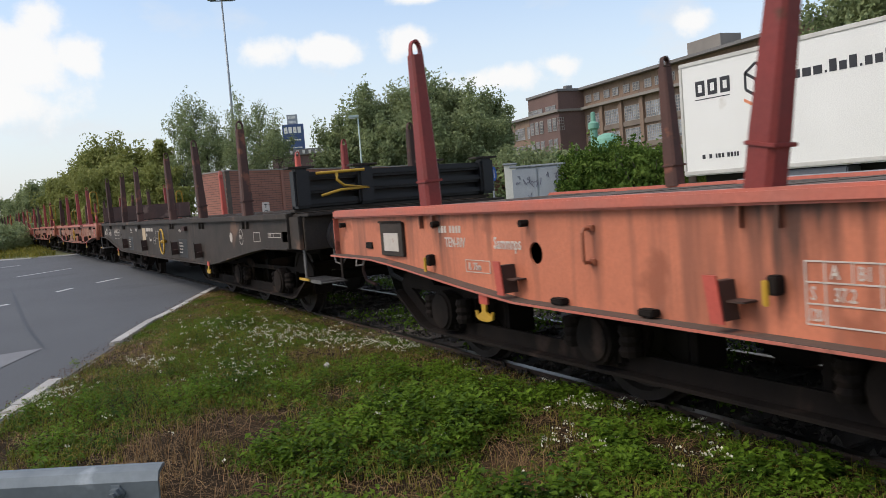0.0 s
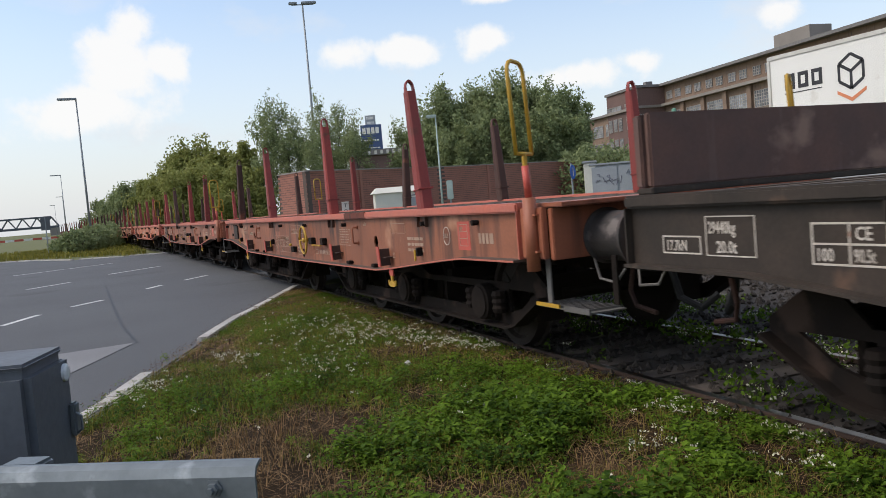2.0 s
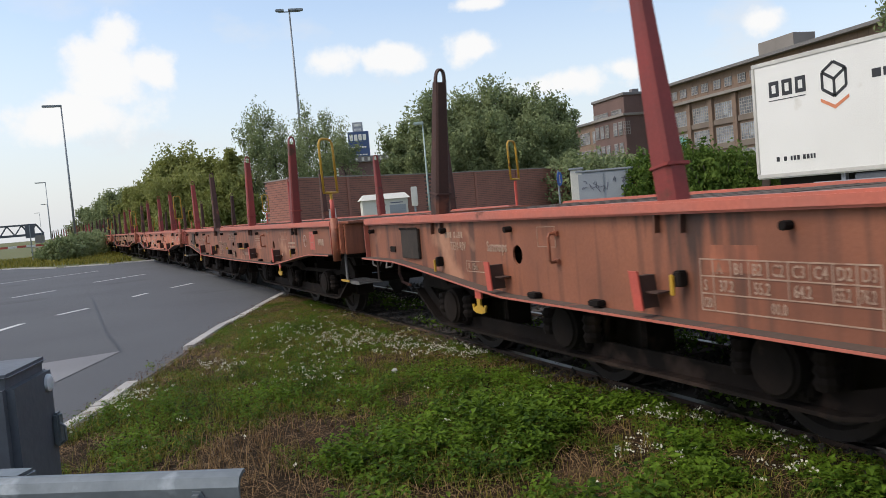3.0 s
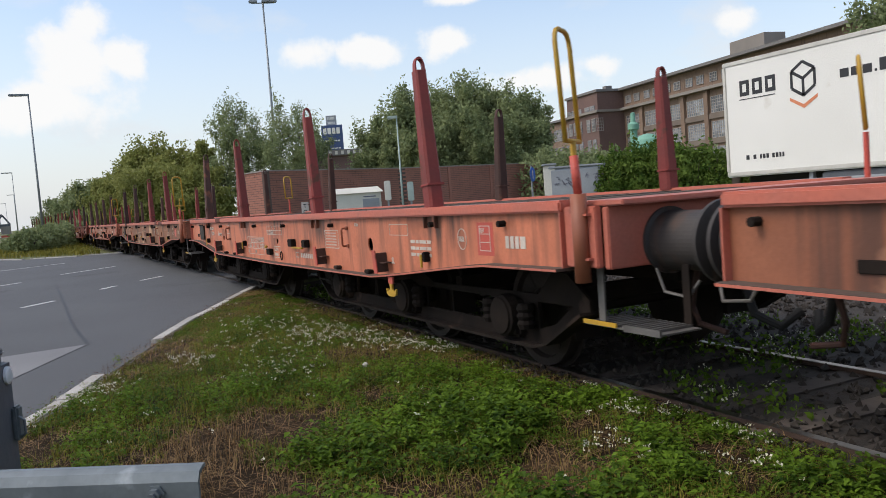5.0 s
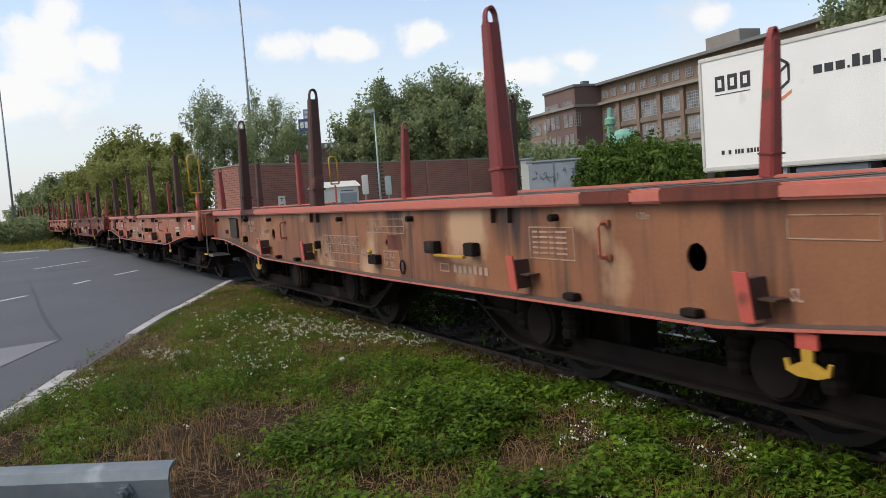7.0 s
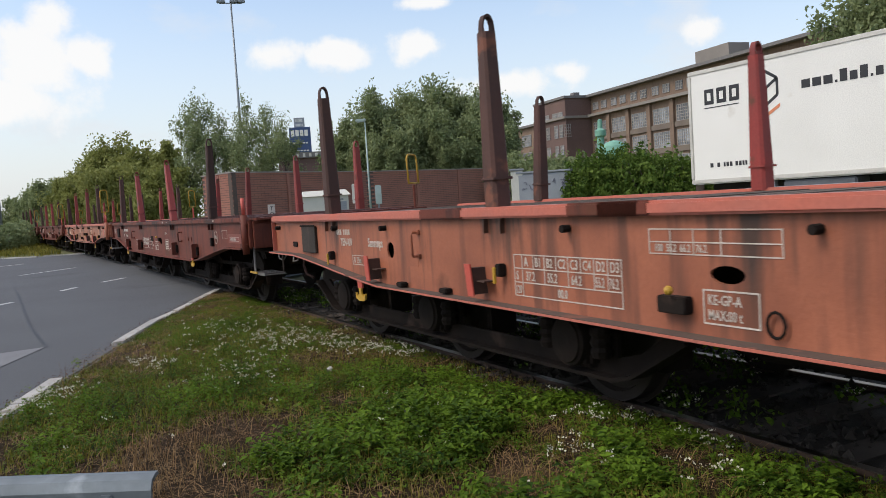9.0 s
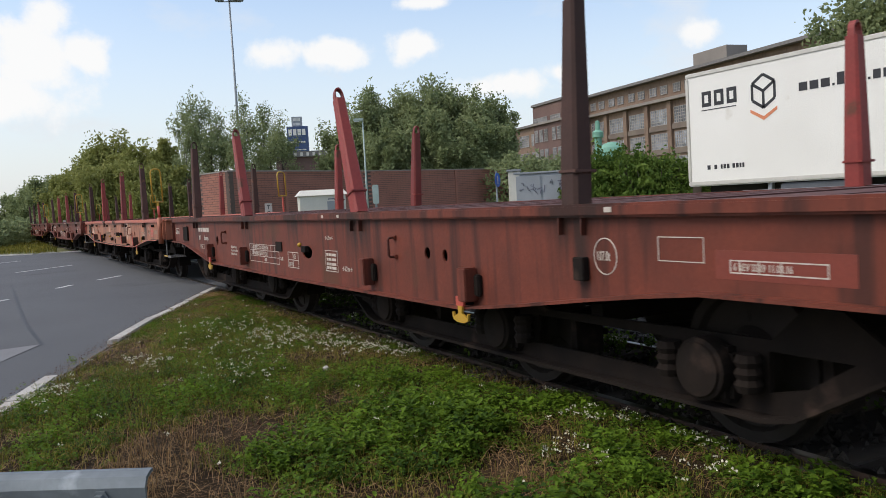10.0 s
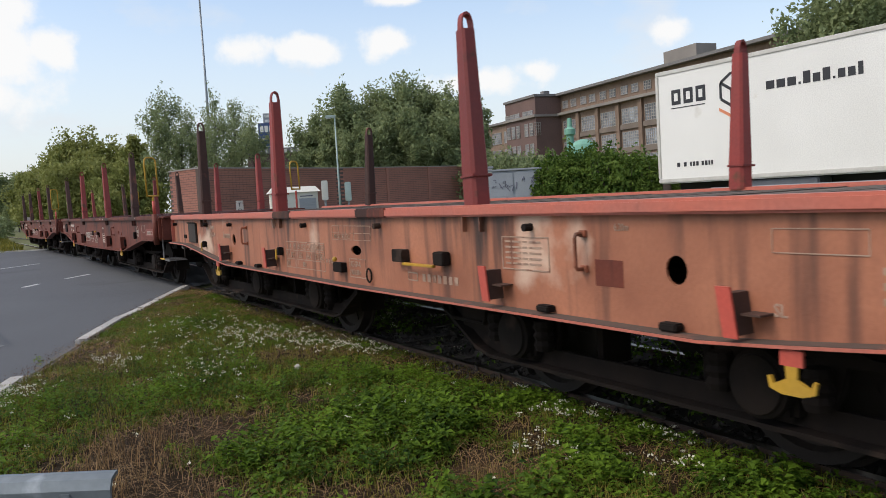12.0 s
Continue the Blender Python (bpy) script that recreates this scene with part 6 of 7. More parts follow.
def cabinets():
    for az, wd, top, lab in ((33.35, 0.35, 2.15, "narrow pale signal cabinet with a hood"), (35.25, 1.55, 2.05, "grey metal switch cabinet covered in scrawled paint")):
        p = polar(az, 24)
        c = thing("switch_cabinet", lab, "cabinet", "cabinets behind the track", m=pose(p.x, p.y, GROUND, 0, 0, -az))
        h = top - GROUND
        body = one("body", c, "greymetal" if wd > 1 else "cream", soft_box, -wd / 2, wd / 2, -0.2, 0.2, 0.1, h, 0.02)
        one("plinth", c, "sleeper", soft_box, -wd / 2 - 0.03, wd / 2 + 0.03, -0.22, 0.22, 0, 0.1, 0.01)
        one("lid", c, "greymetal", soft_box, -wd / 2 - 0.04, wd / 2 + 0.04, -0.24, 0.24, h + 0.002, h + 0.06, 0.015)
        if wd > 1:
            rng = random.Random(3)
            for x in (-wd / 4, wd / 4):
                one("door", c, "greymetal", soft_box, x - wd / 4 + 0.03, x + wd / 4 - 0.03, -0.222, -0.202, 0.15, h - 0.05, 0.006)
            for i in range(26):
                x, z = rng.uniform(-0.65, 0.6), rng.choice((rng.uniform(0.9, 1.35), rng.uniform(1.6, 1.85)))
                pts = [(x + rng.uniform(-0.09, 0.09), -0.226, z + rng.uniform(-0.12, 0.12)) for _ in range(4)]
                one("scrawl", c, "scrawl", rod, pts, 0.011, 4)
    p = polar(37.6, 24.2)
    c = thing("brick_pier", "short red-brown brick pier beside the cabinet", "pier", m=pose(p.x, p.y, GROUND, 0, 0, -37))
    one("shaft", c, "brick", soft_box, -0.18, 0.18, -0.2, 0.2, 0, 2.0, 0.01)
    one("cap", c, "cap", soft_box, -0.21, 0.21, -0.23, 0.23, 2.002, 2.07, 0.01)
    p = polar(45.6, 20.9)
    c = thing("concrete_post", "weathered concrete gate post beside the hedge", "post", m=pose(p.x, p.y, GROUND, 0, 0, -45))
    one("shaft", c, "sleeper", soft_box, -0.1, 0.1, -0.1, 0.1, 0, 1.66, 0.02)
    one("cap", c, "cap", soft_box, -0.16, 0.16, -0.16, 0.16, 1.662, 1.73, 0.01)


cabinets()


def small_posts():
    p = polar(32.1, 24)
    s = thing("round_sign", "round blue traffic sign with a white arrow on its post", "sign", m=pose(p.x, p.y, GROUND, 0, 0, 36))
    one("post", s, "pole", rod, [(0, 0, 0), (0, 0, 2.25)], 0.03, 8)
    one("disc", s, "blue", lathe, [(-0.045, 0.02), (-0.044, 0.21), (-0.034, 0.21), (-0.033, 0.02)], "y", (0, 0, 2.0), 24)
    one("arrow", s, "white", box, -0.025, 0.025, -0.05, -0.046, 1.88, 2.12)
    for az, d, top, mat, lab in ((22.0, 38, 2.5, "cream", "grey telephone box on its post"), (23.6, 39, 2.4, "greenpole", "slim teal marker post")):
        p = polar(az, d)
        s = thing("line_post", lab, "post", m=pose(p.x, p.y, GROUND, 0, 0, -az))
        one("post", s, "pole", rod, [(0, 0, 0), (0, 0, top - 0.2)], 0.05, 8)
        one("housing", s, mat, soft_box, -0.15, 0.15, -0.12, 0.12, top - 0.9, top, 0.03)
    p = polar(16.2, 30)
    s = thing("marker_board", "small white railway marker board", "sign", m=pose(p.x, p.y, GROUND, 0, 0, -16))
    one("post", s, "pole", rod, [(0, 0, 0), (0, 0, 1.5)], 0.03, 8)
    one("board", s, "white", soft_box, -0.13, 0.13, -0.05, -0.03, 1.28, 1.74, 0.005)
    lettering("T", 0.2, M["dark"], s, pose(-0.06, -0.052, 1.53, 90, 0, 0))
    lettering("O", 0.2, M["dark"], s, pose(-0.08, -0.052, 1.32, 90, 0, 0))
    p = polar(-3.0, 63)
    s = thing("road_sign", "dark back of a road sign on the island", "sign", m=pose(p.x, p.y, GROUND))
    one("post", s, "pole", rod, [(0, 0, 0), (0, 0, 2.6)], 0.04, 8)
    one("board", s, "greybox", soft_box, -0.3, 0.3, -0.02, 0.02, 1.7, 2.6, 0.01)


small_posts()


def far_things():
    p = polar(18.48, 300)
    t = thing("sign_tower", "dark blue office tower with pale sign letters on top", "building", m=pose(p.x, p.y, GROUND, 0, 0, -18.5))
    one("shaft", t, "navy", box, -3.8, 3.8, 0, 7.5, 0, 30.8)
    one("sign_frame", t, "greymetal", box, -1.9, 1.9, 2.5, 3.0, 30.8, 34.5)
    for z, wd, h in ((27.6, 6.4, 2.2), (24.9, 5.6, 0.5), (22.2, 6.0, 0.4), (31.4, 2.6, 0.8), (33.0, 2.6, 0.9)):
        y = -0.2 if z < 30 else 2.3
        n = 4 if h > 1 else 6
        for k in range(n):
            one("sign_block", t, "vanwhite", box, -wd / 2 + wd * k / n, -wd / 2 + wd * (k + 0.75) / n, y, y + 0.15, z, z + h)
    p = polar(19.1, 130)
    r = thing("low_hall", "long low hall with a grey sheet roof", "building", m=pose(p.x, p.y, GROUND, 0, 0, -19))
    one("body", r, "facade_red", box, -5, 5, 0, 20, 0, 9.4)
    one("roof", r, "roofing", box, -5.4, 5.4, -0.4, 20.4, 9.41, 10.3)
    for k in range(11):
        one("roof_light", r, "vanedge", box, -5.0 + k * 0.95, -4.6 + k * 0.95, -0.46, -0.41, 9.55, 10.1)
    p = polar(3.2, 190)
    r = thing("far_house", "grey house with a steep roof behind the trees", "building", m=pose(p.x, p.y, GROUND, 0, 0, -3))
    one("body", r, "facade", box, -5, 5, 0, 8, 0, 6.5)
    one("roof", r, "roofing", plate, [(-0.4, 6.5), (8.4, 6.5), (4, 10.0)], -5.4, 5.4)
    p = polar(-2.2, 420)
    b = thing("truss_bridge", "dark steel truss bridge far off", "bridge", m=pose(p.x, p.y, GROUND, 0, 0, 4))
    n, step_ = 9, 6.0
    for y in (0, 5):
        one("bottom_chord", b, "bridge", box, -n * step_, 0, y - 0.4, y + 0.4, 3.6, 4.6)
        one("top_chord", b, "bridge", box, -n * step_ + 3, -3, y - 0.35, y + 0.35, 8.4, 9.1)
        for k in range(n):
            x = -n * step_ + k * step_
            one("diagonal", b, "bridge", rod, [(x, y, 4.3), (x + step_ / 2, y, 8.7)], 0.3, 6)
            one("diagonal", b, "bridge", rod, [(x + step_ / 2, y, 8.7), (x + step_, y, 4.3)], 0.3, 6)
    for x in (-n * step_ + 2, -2):
        one("bridge_pier", b, "band", box, x - 2, x + 2, -1, 6, 0, 3.6)
    p = polar(-3.8, 100)
    g = thing("barrier_boom", "red and white striped barrier boom on its posts", "barrier", m=pose(p.x, p.y, GROUND, 0, 0, 4))
    for k in range(9):
        one("stripe", g, "red" if k % 2 else "vanwhite", box, -4.5 + k * 0.9, -3.6 + k * 0.9 - 0.004, -0.05, 0.05, 0.82, 1.04)
    for x in (-4.4, 3.4):
        one("post", g, "vanwhite", soft_box, x - 0.15, x + 0.15, 0.06, 0.36, 0, 1.1, 0.02)


far_things()


# ---- weeds, grass and flowers between the kerb and the rails ----
def kerb_x(y):
    k = next((i for i in range(len(KERB) - 1) if KERB[i + 1][1] >= y), len(KERB) - 2)
    (xa, ya), (xb, yb) = KERB[k], KERB[k + 1]
    return xa + (xb - xa) * (y - ya) / (yb - ya)


def scatter(n, rng, far=15.2, near=1.2, edge=3.52):
    """Places on the bank, thicker towards the near end."""
    y = near + (far - near) * rng.random(n) ** 1.5
    lo = np.array([kerb_x(v) for v in y])
    x = lo + 0.04 + (edge - lo) * rng.random(n)
    return np.stack([x, y], 1)


# where broad weeds grow thick and where the ground is dry: x, y, half width
CLUMPS = [(0.16, 6.64, 0.5), (0.55, 6.95, 0.35), (1.4, 6.6, 0.42), (1.3, 4.5, 0.38), (1.62, 4.4, 0.4), (2.07, 5.07, 0.36), (2.55, 4.6, 0.42), (1.98, 3.8, 0.42), (2.5, 3.1, 0.4), (3.0, 3.7, 0.28),
          (2.3, 4.2, 0.3), (0.95, 6.3, 0.3), (2.9, 5.3, 0.35), (2.5, 6.0, 0.42), (1.75, 8.3, 0.4), (2.5, 10.2, 0.5), (1.9, 3.0, 0.3), (1.25, 3.4, 0.25), (1.8, 5.7, 0.3), (0.1, 5.6, 0.3), (3.2, 2.5, 0.35), (3.2, 4.6, 0.3), (1.0, 7.6, 0.3), (2.0, 7.0, 0.25), (1.5, 9.3, 0.35)]
BARE = [(0.9, 4.25, 0.42), (1.64, 3.6, 0.25), (2.34, 3.65, 0.28), (2.1, 5.65, 0.25), (-0.45, 6.0, 0.5), (0.64, 5.2, 0.38), (0.5, 4.6, 0.4), (1.2, 5.4, 0.35), (1.1, 9.4, 0.5), (3.0, 3.1, 0.2), (2.15, 3.25, 0.22)]


def lush(xy):
    """Above 0 where broad weeds grow, below 0 where the ground is dry."""
    x, y = xy[:, 0], xy[:, 1]
    v = np.array([0.45 * noise.noise((a * 1.3 + 3.1, b * 1.1, 1.7)) + 0.7 * noise.noise((a * 3.4, b * 3.0, 8.0)) + 0.45 * noise.noise((a * 8.0, b * 7.0, 4.0)) for a, b in xy])
    for sign, spots in ((0.7, CLUMPS), (-0.75, BARE)):
        for a, b, r in spots:
            v = v + sign * np.exp(-((x - a) ** 2 + (y - b) ** 2) / (r * r))
    return v


def bank_z(xy):
    return np.array([fall(a) for a in xy[:, 0]])


def blades(name, xy, height, width, lean, mat, rng, label, flat=False):
    """Thin bent blades: a quad and a tip each."""
    n = len(xy)
    a = rng.uniform(0, 2 * math.pi, n)
    d = np.stack([np.cos(a), np.sin(a)], 1)
    s = np.stack([-np.sin(a), np.cos(a)], 1) * np.reshape(width, (-1, 1))
    h = np.reshape(height, (-1, 1)) * np.ones((n, 1))
    l = np.reshape(lean, (-1, 1)) * np.ones((n, 1))
    z0 = bank_z(xy)[:, None] + (0.012 + 0.03 * rng.random((n, 1)) if flat else 0.0)
    p0, p1, p2 = xy, xy + d * l * 0.35 * h, xy + d * l * h
    v = np.concatenate([np.concatenate([p0 - s, z0 - (0.0 if flat else 0.03)], 1), np.concatenate([p0 + s, z0 - (0.0 if flat else 0.03)], 1), np.concatenate([p1 + s * 0.8, z0 + h * (0.6 if not flat else 0.1)], 1),
                        np.concatenate([p1 - s * 0.8, z0 + h * (0.6 if not flat else 0.1)], 1), np.concatenate([p2, z0 + h * (1.0 - 0.25 * l if not flat else 0.12)], 1)], 1).reshape(-1, 3)
    i = np.arange(n)[:, None] * 5
    f = [tuple(q) for q in (i + np.array([[0, 1, 2, 3]])).tolist()] + [tuple(q) for q in (i + np.array([[3, 2, 4]])).tolist()]
    me = bpy.data.meshes.new(name)
    me.from_pydata(v.tolist(), [], f)
    me.materials.append(mat)
    return tagged(new(name, me), label, "grass", kind="stuff")


def plants(name, xy, height, leaf, mat, rng, count=(5, 10)):
    """Leafy weeds: pointed leaves folded along the midrib, set round a stem, each leaf four triangles."""
    k = rng.integers(count[0], count[1] + 1, len(xy))
    who = np.repeat(np.arange(len(xy)), k)
    n = len(who)
    up = rng.uniform(0.25, 1.0, n)
    foot = np.stack([xy[who, 0], xy[who, 1], bank_z(xy)[who] + np.asarray(height)[who] * up], 1)
    foot[:, :2] += rng.normal(size=(n, 2)) * (0.25 * np.asarray(leaf)[who])[:, None]
    a = rng.uniform(0, 2 * math.pi, n)
    tilt = rng.uniform(-0.45, 0.55, n) + 0.3 * (up - 0.5)
    d = np.stack([np.cos(a) * np.cos(tilt), np.sin(a) * np.cos(tilt), np.sin(tilt)], 1)
    side = np.stack([-np.sin(a), np.cos(a), rng.uniform(-0.35, 0.35, n)], 1)
    side /= np.linalg.norm(side, axis=1)[:, None]
    up_ = np.cross(d, side)
    L = (np.asarray(leaf)[who] * rng.uniform(0.6, 1.35, n))[:, None]
    base = foot + d * L * 0.25
    mid = base + d * L * 0.5 - up_ * L * 0.02
    tip = base + d * L * 1.05 - np.array([0, 0, 1.0]) * L * rng.uniform(0.0, 0.35, (n, 1))
    left = base + d * L * 0.42 + side * L * 0.33 + up_ * L * 0.10
    right = base + d * L * 0.42 - side * L * 0.33 + up_ * L * 0.10
    v = np.stack([base, right, tip, left, mid], 1).reshape(-1, 3)
    i = np.arange(n)[:, None] * 5
    f = np.concatenate([i + np.array([[0, 1, 4]]), i + np.array([[1, 2, 4]]), i + np.array([[2, 3, 4]]), i + np.array([[3, 0, 4]])])
    me = bpy.data.meshes.new(name)
    me.from_pydata(v.tolist(), [], f.tolist())
    me.materials.append(mat)
    return new(name, me)


def low(xy):
    """Plants stay short beside the kerb and the rail."""
    k = np.array([(x - kerb_x(y)) / 0.9 for x, y in xy])
    far = np.clip((xy[:, 1] - 6.8) / 3, 0, 1)
    rail = 1 - 0.45 * np.clip((xy[:, 0] - 2.3) / 0.9, 0, 1)
    return (1 - far * (1 - np.clip(k, 0.15, 1.0)) * 0.9) * rail


def growth():
    rng = np.random.default_rng(77)
    # short rough grass
    g = scatter(95000, rng)
    g = g[lush(g) + rng.normal(size=len(g)) * 0.18 > np.where(g[:, 1] < 6.2, -0.12, -0.40)]
    blades("grass", g, rng.uniform(0.03, 0.11, len(g)) * low(g), rng.uniform(0.0014, 0.0030, len(g)), rng.uniform(0.3, 1.3, len(g)), M["grass"], rng, "rough olive-green and yellowing grass on the bank")
    # dry litter lying flat
    g = scatter(42000, rng)
    g = g[lush(g) + rng.normal(size=len(g)) * 0.15 < -0.02]
    blades("straw", g, rng.uniform(0.05, 0.24, len(g)), rng.uniform(0.0009, 0.0022, len(g)), rng.uniform(0.9, 1.2, len(g)), M["dry"], rng, "dry straw and dead stalks lying on the bank", True)
    # long pale grass tufts and one tall stalk
    g = np.concatenate([rng.normal(size=(90, 2)) * np.array([0.10, 0.12]) + c for c in ((0.64, 5.2), (0.5, 4.9), (0.8, 4.7), (0.55, 4.4), (0.95, 5.3), (0.9, 3.9), (2.2, 3.3))])
    g = np.concatenate([g, rng.normal(size=(6, 2)) * 0.012 + (0.28, 7.1)])
    tall = np.full(len(g), False)
    tall[-6:] = True
    blades("tall_grass", g, np.where(tall, rng.uniform(0.3, 0.42, len(g)), rng.uniform(0.07, 0.22, len(g))), rng.uniform(0.0010, 0.0022, len(g)), np.where(tall, 0.08, rng.uniform(0.3, 1.1, len(g))), M["dry"], rng, "pale dry grass tufts on the bank")
    # broad-leaved weeds in clumps
    c = scatter(38000, rng)
    v = lush(c)
    keep = v + rng.normal(size=len(c)) * 0.08 > 0.03
    c, v = c[keep], np.clip(v[keep], 0, 1)
    near = np.clip((7.5 - c[:, 1]) / 3, 0, 1)
    ob = plants("weeds", c, rng.uniform(0.02, 0.095, len(c)) * (0.6 + 2.0 * v) * low(c), rng.uniform(0.014, 0.030, len(c)) * (0.85 + 1.25 * v * near), M["weed"], rng)
    tagged(ob, "broad-leaved bright green weeds on the bank", "weeds", kind="stuff")
    # small creeping leaves between the clumps
    c = scatter(30000, rng)
    c = c[lush(c) + rng.normal(size=len(c)) * 0.2 > np.where(c[:, 1] < 6.2, 0.06, -0.35)]
    ob = plants("creeping_weeds", c, rng.uniform(0.005, 0.05, len(c)), rng.uniform(0.008, 0.016, len(c)), M["sprout"], rng, (3, 6))
    tagged(ob, "small creeping green weeds between the grass", "weeds", kind="stuff")
    # the same growth goes on behind the camera
    y = rng.uniform(-5.5, 1.3, 16000)
    x0 = np.array([kerb_x(v) for v in y])
    g = np.stack([x0 + 0.1 + (3.45 - x0) * rng.random(len(y)), y], 1)
    v = lush(g)
    blades("grass", g, rng.uniform(0.03, 0.10, len(g)), rng.uniform(0.0020, 0.0040, len(g)), rng.uniform(0.3, 1.3, len(g)), M["grass"], rng, "rough olive-green and yellowing grass on the bank")
    c = g[(v > 0.0) & (rng.random(len(g)) < 0.6)]
    ob = plants("weeds", c, rng.uniform(0.02, 0.09, len(c)), rng.uniform(0.018, 0.036, len(c)), M["weed"], rng)
    tagged(ob, "broad-leaved bright green weeds on the bank", "weeds", kind="stuff")
    # withered leaf litter low on the ground
    c = scatter(16000, rng)
    c = c[lush(c) < 0.3]
    c = np.concatenate([c, bank_z(c)[:, None] + rng.uniform(0.0, 0.04, (len(c), 1))], 1)
    tagged(leaves("leaf_litter", c, rng.uniform(0.005, 0.015, len(c)), M["withered"], rng, flat=0.6, slim=0.5), "withered brown leaf litter on the bank", "litter", kind="stuff")
    # white flower heads: a broad drift near the rail, patches along the kerb and single plants
    drifts = [(2.4, 8.9, 0.40, 90), (2.7, 8.3, 0.35, 90), (3.0, 7.6, 0.25, 80), (3.3, 7.2, 0.16, 50), (2.2, 9.8, 0.4, 45), (0.24, 7.45, 0.13, 45), (0.1, 7.1, 0.12, 20), (1.15, 8.1, 0.18, 35), (1.65, 6.95, 0.15, 28),
              (1.9, 7.6, 0.3, 25), (3.24, 4.2, 0.08, 16), (2.6, 3.52, 0.09, 18), (3.42, 4.0, 0.07, 10), (3.38, 3.37, 0.09, 14), (3.0, 2.9, 0.10, 10), (3.45, 4.9, 0.05, 6)]
    f = np.concatenate([rng.normal(size=(k, 2)) * np.array([r, r * 1.2]) + (a, b) for a, b, r, k in drifts] + [scatter(110, rng, 13, 2.6, 3.4)])
    f = f[(f[:, 0] < 3.5) & (f[:, 0] > np.array([kerb_x(b) for b in f[:, 1]]) + 0.05)]
    n = len(f)
    z = rng.uniform(0.06, 0.15, n) * low(f) + bank_z(f)
    reps = 8
    c = np.repeat(np.concatenate([f, z[:, None]], 1), reps, 0) + rng.normal(size=(n * reps, 3)) * np.array([0.013, 0.013, 0.006])
    ob = leaves("flowers", c, rng.uniform(0.0035, 0.0085, n * reps), M["petal"], rng, flat=-0.5, slim=0.9)
    tagged(ob, "small white flower heads among the weeds", "flowers", kind="stuff")
    # weeds between and beyond the rails
    y = rng.uniform(-1, 14.5, 2600)
    x = rng.uniform(3.75, 6.9, 2600)
    keep = np.array([noise.noise((a * 1.3, b * 0.9, 6)) for a, b in zip(x, y)]) > 0.05
    p = np.stack([x, y], 1)[keep]
    cs, sz = [], []
    for a, b in p:
        m_ = rng.integers(6, 14)
        q = rng.normal(size=(m_, 3)) * np.array([0.05, 0.05, 0.025])
        q[:, 2] = np.abs(q[:, 2]) - 0.04 + rng.uniform(0, 0.09, m_)
        cs.append(q + np.array([a, b, 0.0]))
        sz.append(rng.uniform(0.012, 0.03, m_))
    tagged(leaves("track_weeds", np.concatenate(cs), np.concatenate(sz), M["weed"], rng, slim=0.6), "low weeds growing between the rails", "weeds", kind="stuff")
    pick = p[rng.random(len(p)) < 0.35]
    c = np.repeat(np.concatenate([pick, np.full((len(pick), 1), 0.06)], 1), 7, 0) + rng.normal(size=(len(pick) * 7, 3)) * np.array([0.03, 0.03, 0.012])
    tagged(leaves("track_flowers", c, rng.uniform(0.006, 0.011, len(c)), M["petal"], rng, slim=0.9), "small white flowers between the rails", "flowers", kind="stuff")
    # a few sprigs at the kerb's foot on the road side
    sprigs = [(x, y) for x, y in ((-0.02, 7.5), (0.12, 8.15), (0.5, 9.2), (-0.62, 6.35)) for _ in range(9)]
    q = np.array(sprigs) + rng.normal(size=(len(sprigs), 2)) * np.array([0.07, 0.12])
    ob = plants("kerb_weeds", q, rng.uniform(0.01, 0.05, len(q)), rng.uniform(0.012, 0.028, len(q)), M["sprout"], rng)
    tagged(ob, "weeds growing at the foot of the kerb stones", "weeds", kind="stuff")
    # dirt and dead leaves on the road side of the kerb
    q = [(x, y) for x, y, _ in along(KERB[1:], 0.03)]
    c = np.array([(x - abs(rng.normal()) * 0.09 - 0.06, y + rng.normal() * 0.05, -0.006 + rng.random() * 0.006) for x, y in q for _ in range(5)])
    tagged(leaves("kerb_litter", c, rng.uniform(0.003, 0.010, len(c)), M["withered"], rng, flat=0.95, slim=0.5), "dirt and dead leaves along the kerb", "litter", kind="stuff")
    # island and far verge
    n = 12000
    az, d = np.radians(rng.uniform(-8, 5, n)), rng.uniform(44, 75, n)
    p = np.stack([d * np.sin(az), d * np.cos(az)], 1)
    keep = np.array([b > 43 + 1.5 * abs(a - 2) for a, b in p]) & (p[:, 0] < 2.2)
    p = p[keep]
    blades("island_grass", p, rng.uniform(0.1, 0.3, len(p)), rng.uniform(0.01, 0.02, len(p)), rng.uniform(0.2, 0.8, len(p)), M["grass"], rng, "rough grass on the traffic island")


growth()


def litter():
    for x, y, s in ((2.31, 4.96, 0.045), (2.37, 6.7, 0.035)):
        rng = random.Random(int(y * 10))
        bm = bmesh.new()
        bmesh.ops.create_icosphere(bm, subdivisions=2, radius=s)
        for v in bm.verts:
            v.co *= 1 + rng.uniform(-0.35, 0.3)
            v.co.z = v.co.z * 0.7
        tagged(part("crumpled_paper", bm, M["paper"], m=pose(x, y, 0.05)), "crumpled white paper lying in the weeds", "litter")


litter()


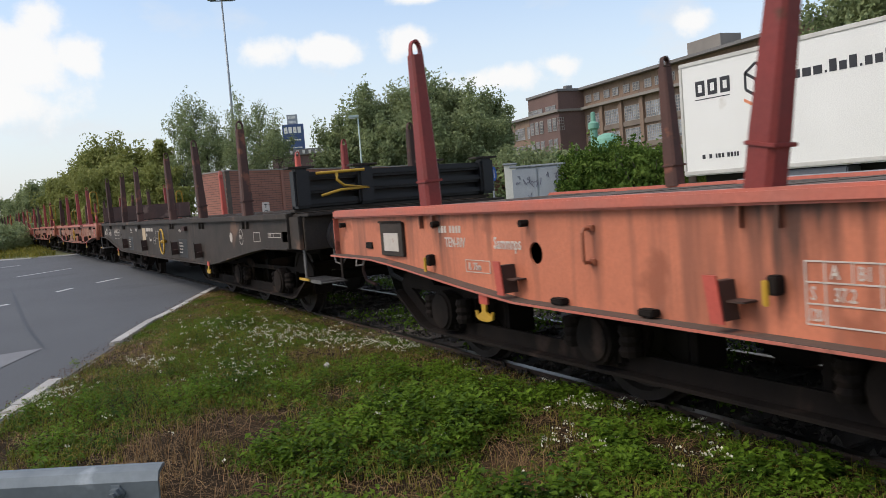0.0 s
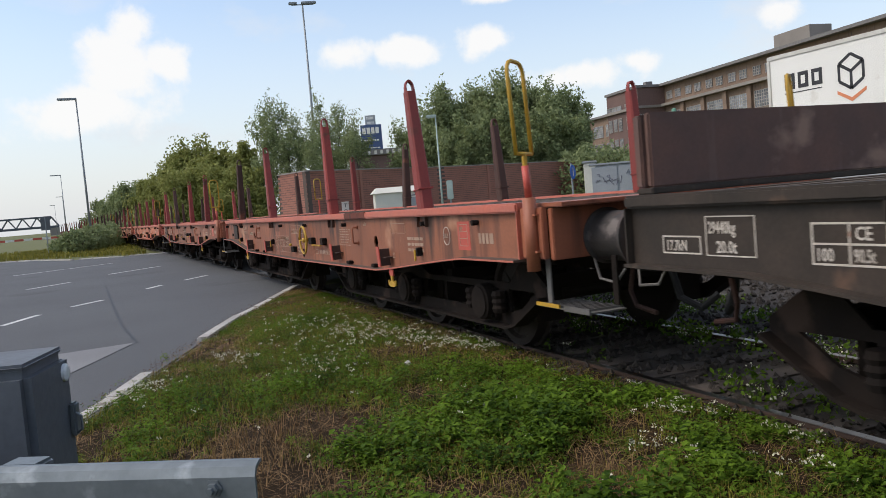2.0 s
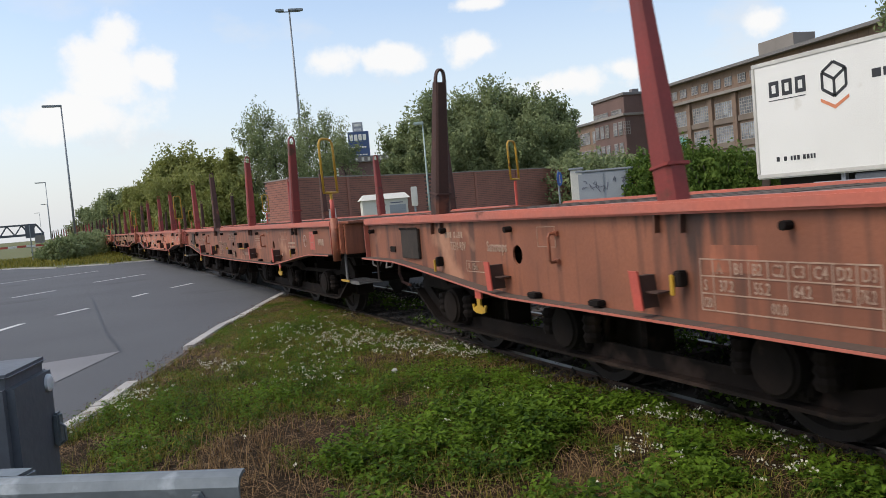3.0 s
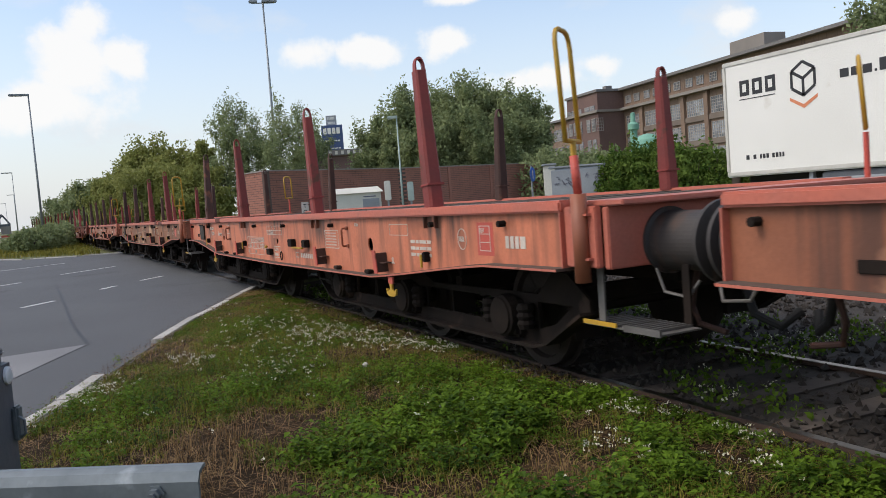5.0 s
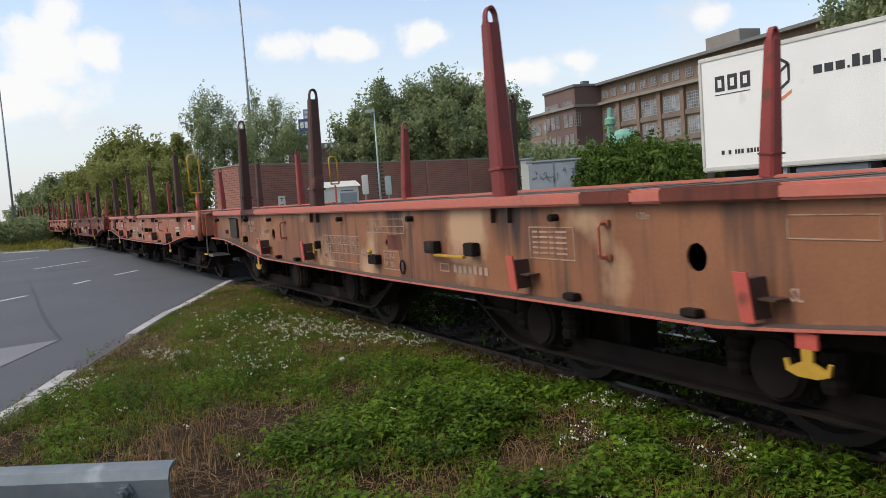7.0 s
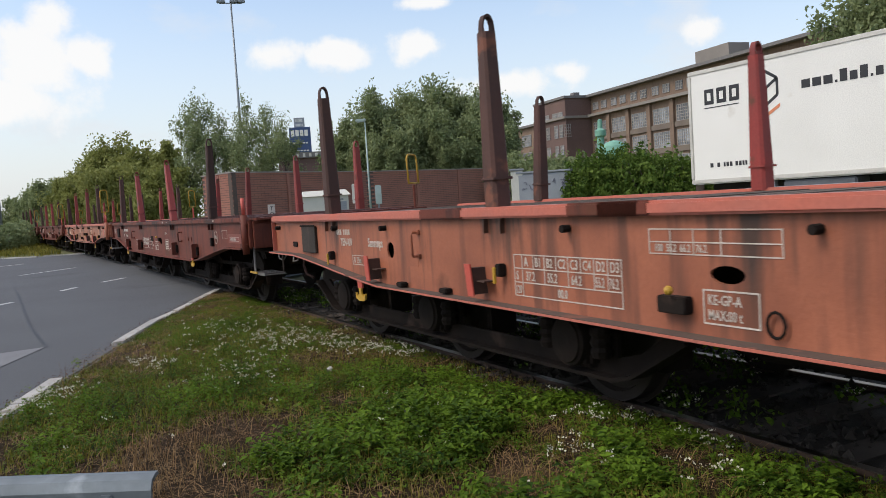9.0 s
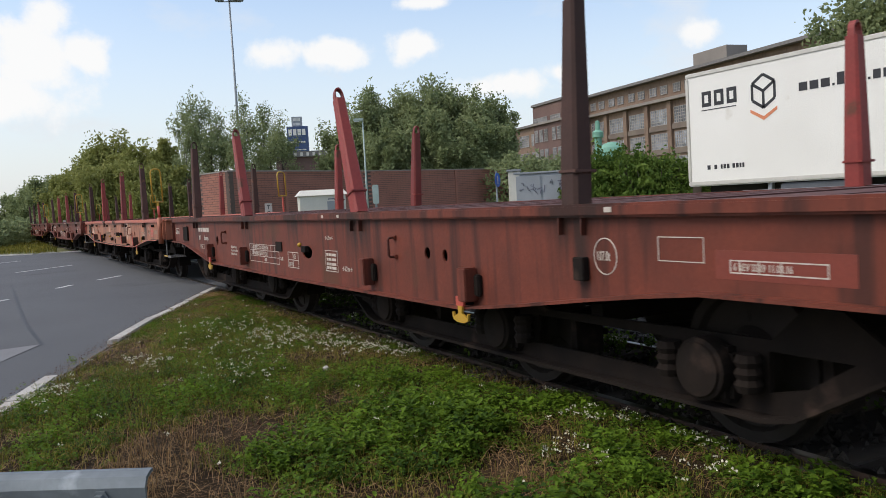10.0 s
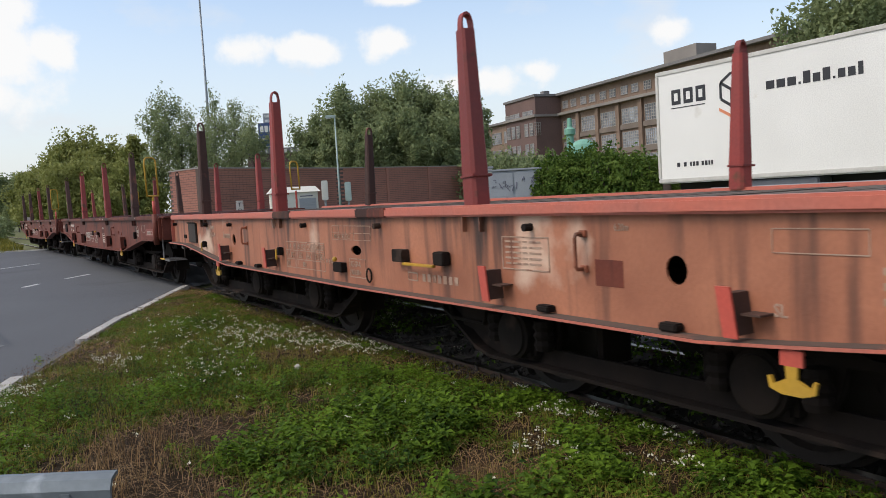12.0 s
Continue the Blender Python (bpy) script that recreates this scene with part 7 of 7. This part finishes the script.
# ---- beside the camera: guard beam and barrier drive ----
def guard_beam():
    g = thing("guard_beam", "galvanised steel guard beam on its posts", "barrier", m=pose(0.183, 1.397, 1.039, 0, 0, 147.35))
    # along local +x, its face towards local +y
    L = 1.75
    prof = [(0.0, -0.30), (0.0, -0.022), (-0.008, -0.006), (-0.024, 0.0), (-0.034, 0.0), (-0.034, -0.006), (-0.026, -0.006), (-0.012, -0.012), (-0.006, -0.024), (-0.006, -0.30)]
    bm = bmesh.new()
    a = [bm.verts.new((0, y, z)) for y, z in prof]
    b = [bm.verts.new((L, y, z)) for y, z in prof]
    bm.faces.new(a), bm.faces.new(b[::-1])
    for i in range(len(a)):
        j = (i + 1) % len(a)
        bm.faces.new((a[i], b[i], b[j], a[j]))
    part("beam", bm, M["galv"], g)
    for x in (0.075, 1.2):
        b = one("bolt", g, "galv", lathe, [(0.001, 0.016), (0.004, 0.016), (0.0045, 0.011), (0.013, 0.011), (0.0135, 0.006), (0.021, 0.006)], "y", (x, 0, -0.040), 6, label="steel bolt with its washer")
    for x in (0.5, 1.5):
        one("post", g, "galv", soft_box, x - 0.04, x + 0.04, -0.12, -0.062, -1.1, -0.01, 0.006)


guard_beam()


def barrier_drive():
    d = thing("barrier_drive", "grey metal barrier drive cabinet with a hasp", "cabinet", m=pose(-0.228, 2.40, GROUND, 0, 0, -16.4))
    # front corner at the origin, side face along local +y, front face along local -x
    top = 1.10 - GROUND
    body = one("housing", d, "greybox", soft_box, -0.55, 0.0, 0.0, 0.32, 0.02, top, 0.022)
    one("base", d, "sleeper", soft_box, -0.6, 0.05, -0.05, 0.37, 0.0, 0.02, 0.004)
    one("lid", d, "greybox", soft_box, -0.54, -0.01, 0.01, 0.31, top + 0.001, top + 0.018, 0.008)
    one("reflector", d, "glass", lathe, [(0.0005, 0.026), (0.008, 0.026), (0.012, 0.018), (0.013, 0.004)], "x", (0, 0.262, top - 0.055), 20, label="round white reflector")
    h = one("hasp", d, "galv", soft_box, 0.0, 0.02, 0.265, 0.305, top - 0.25, top - 0.15, 0.006, label="steel hasp with a staple")
    one("staple", h, "galv", rod, [(0.02, 0.27, top - 0.18), (0.035, 0.265, top - 0.19), (0.035, 0.265, top - 0.23), (0.02, 0.27, top - 0.24)], 0.004, 6)
    one("hinge", d, "galv", rod, [(0.004, 0.03, 0.3), (0.004, 0.03, 0.45)], 0.008, 8)


barrier_drive()


# ---- what moves ----
def run(t):
    """Metres that the slowing train has covered after t seconds."""
    return 11.39 * t - 0.23007 * t * (t - 6) / 2


def motions():
    times = [i * 0.25 for i in range(49)]
    for w, k, length in MOVERS:
        rows = []
        for t in times:
            y = ENDS[k] - run(t)
            x, xf = bent(y), bent(y - length)
            rows.append((t, pose(x, y, 0, 0, 0, -math.degrees(math.atan2(x - xf, length)))))
        walk(w, rows)
    steps = [i / 30 for i in range(361)]
    turns = [math.degrees(run(t) / 0.46) for t in steps]
    for ws, y in WHEELS:
        walk(ws, [(t, pose(0, y, 0.46, a, 0, 0)) for t, a in zip(steps, turns)])


motions()
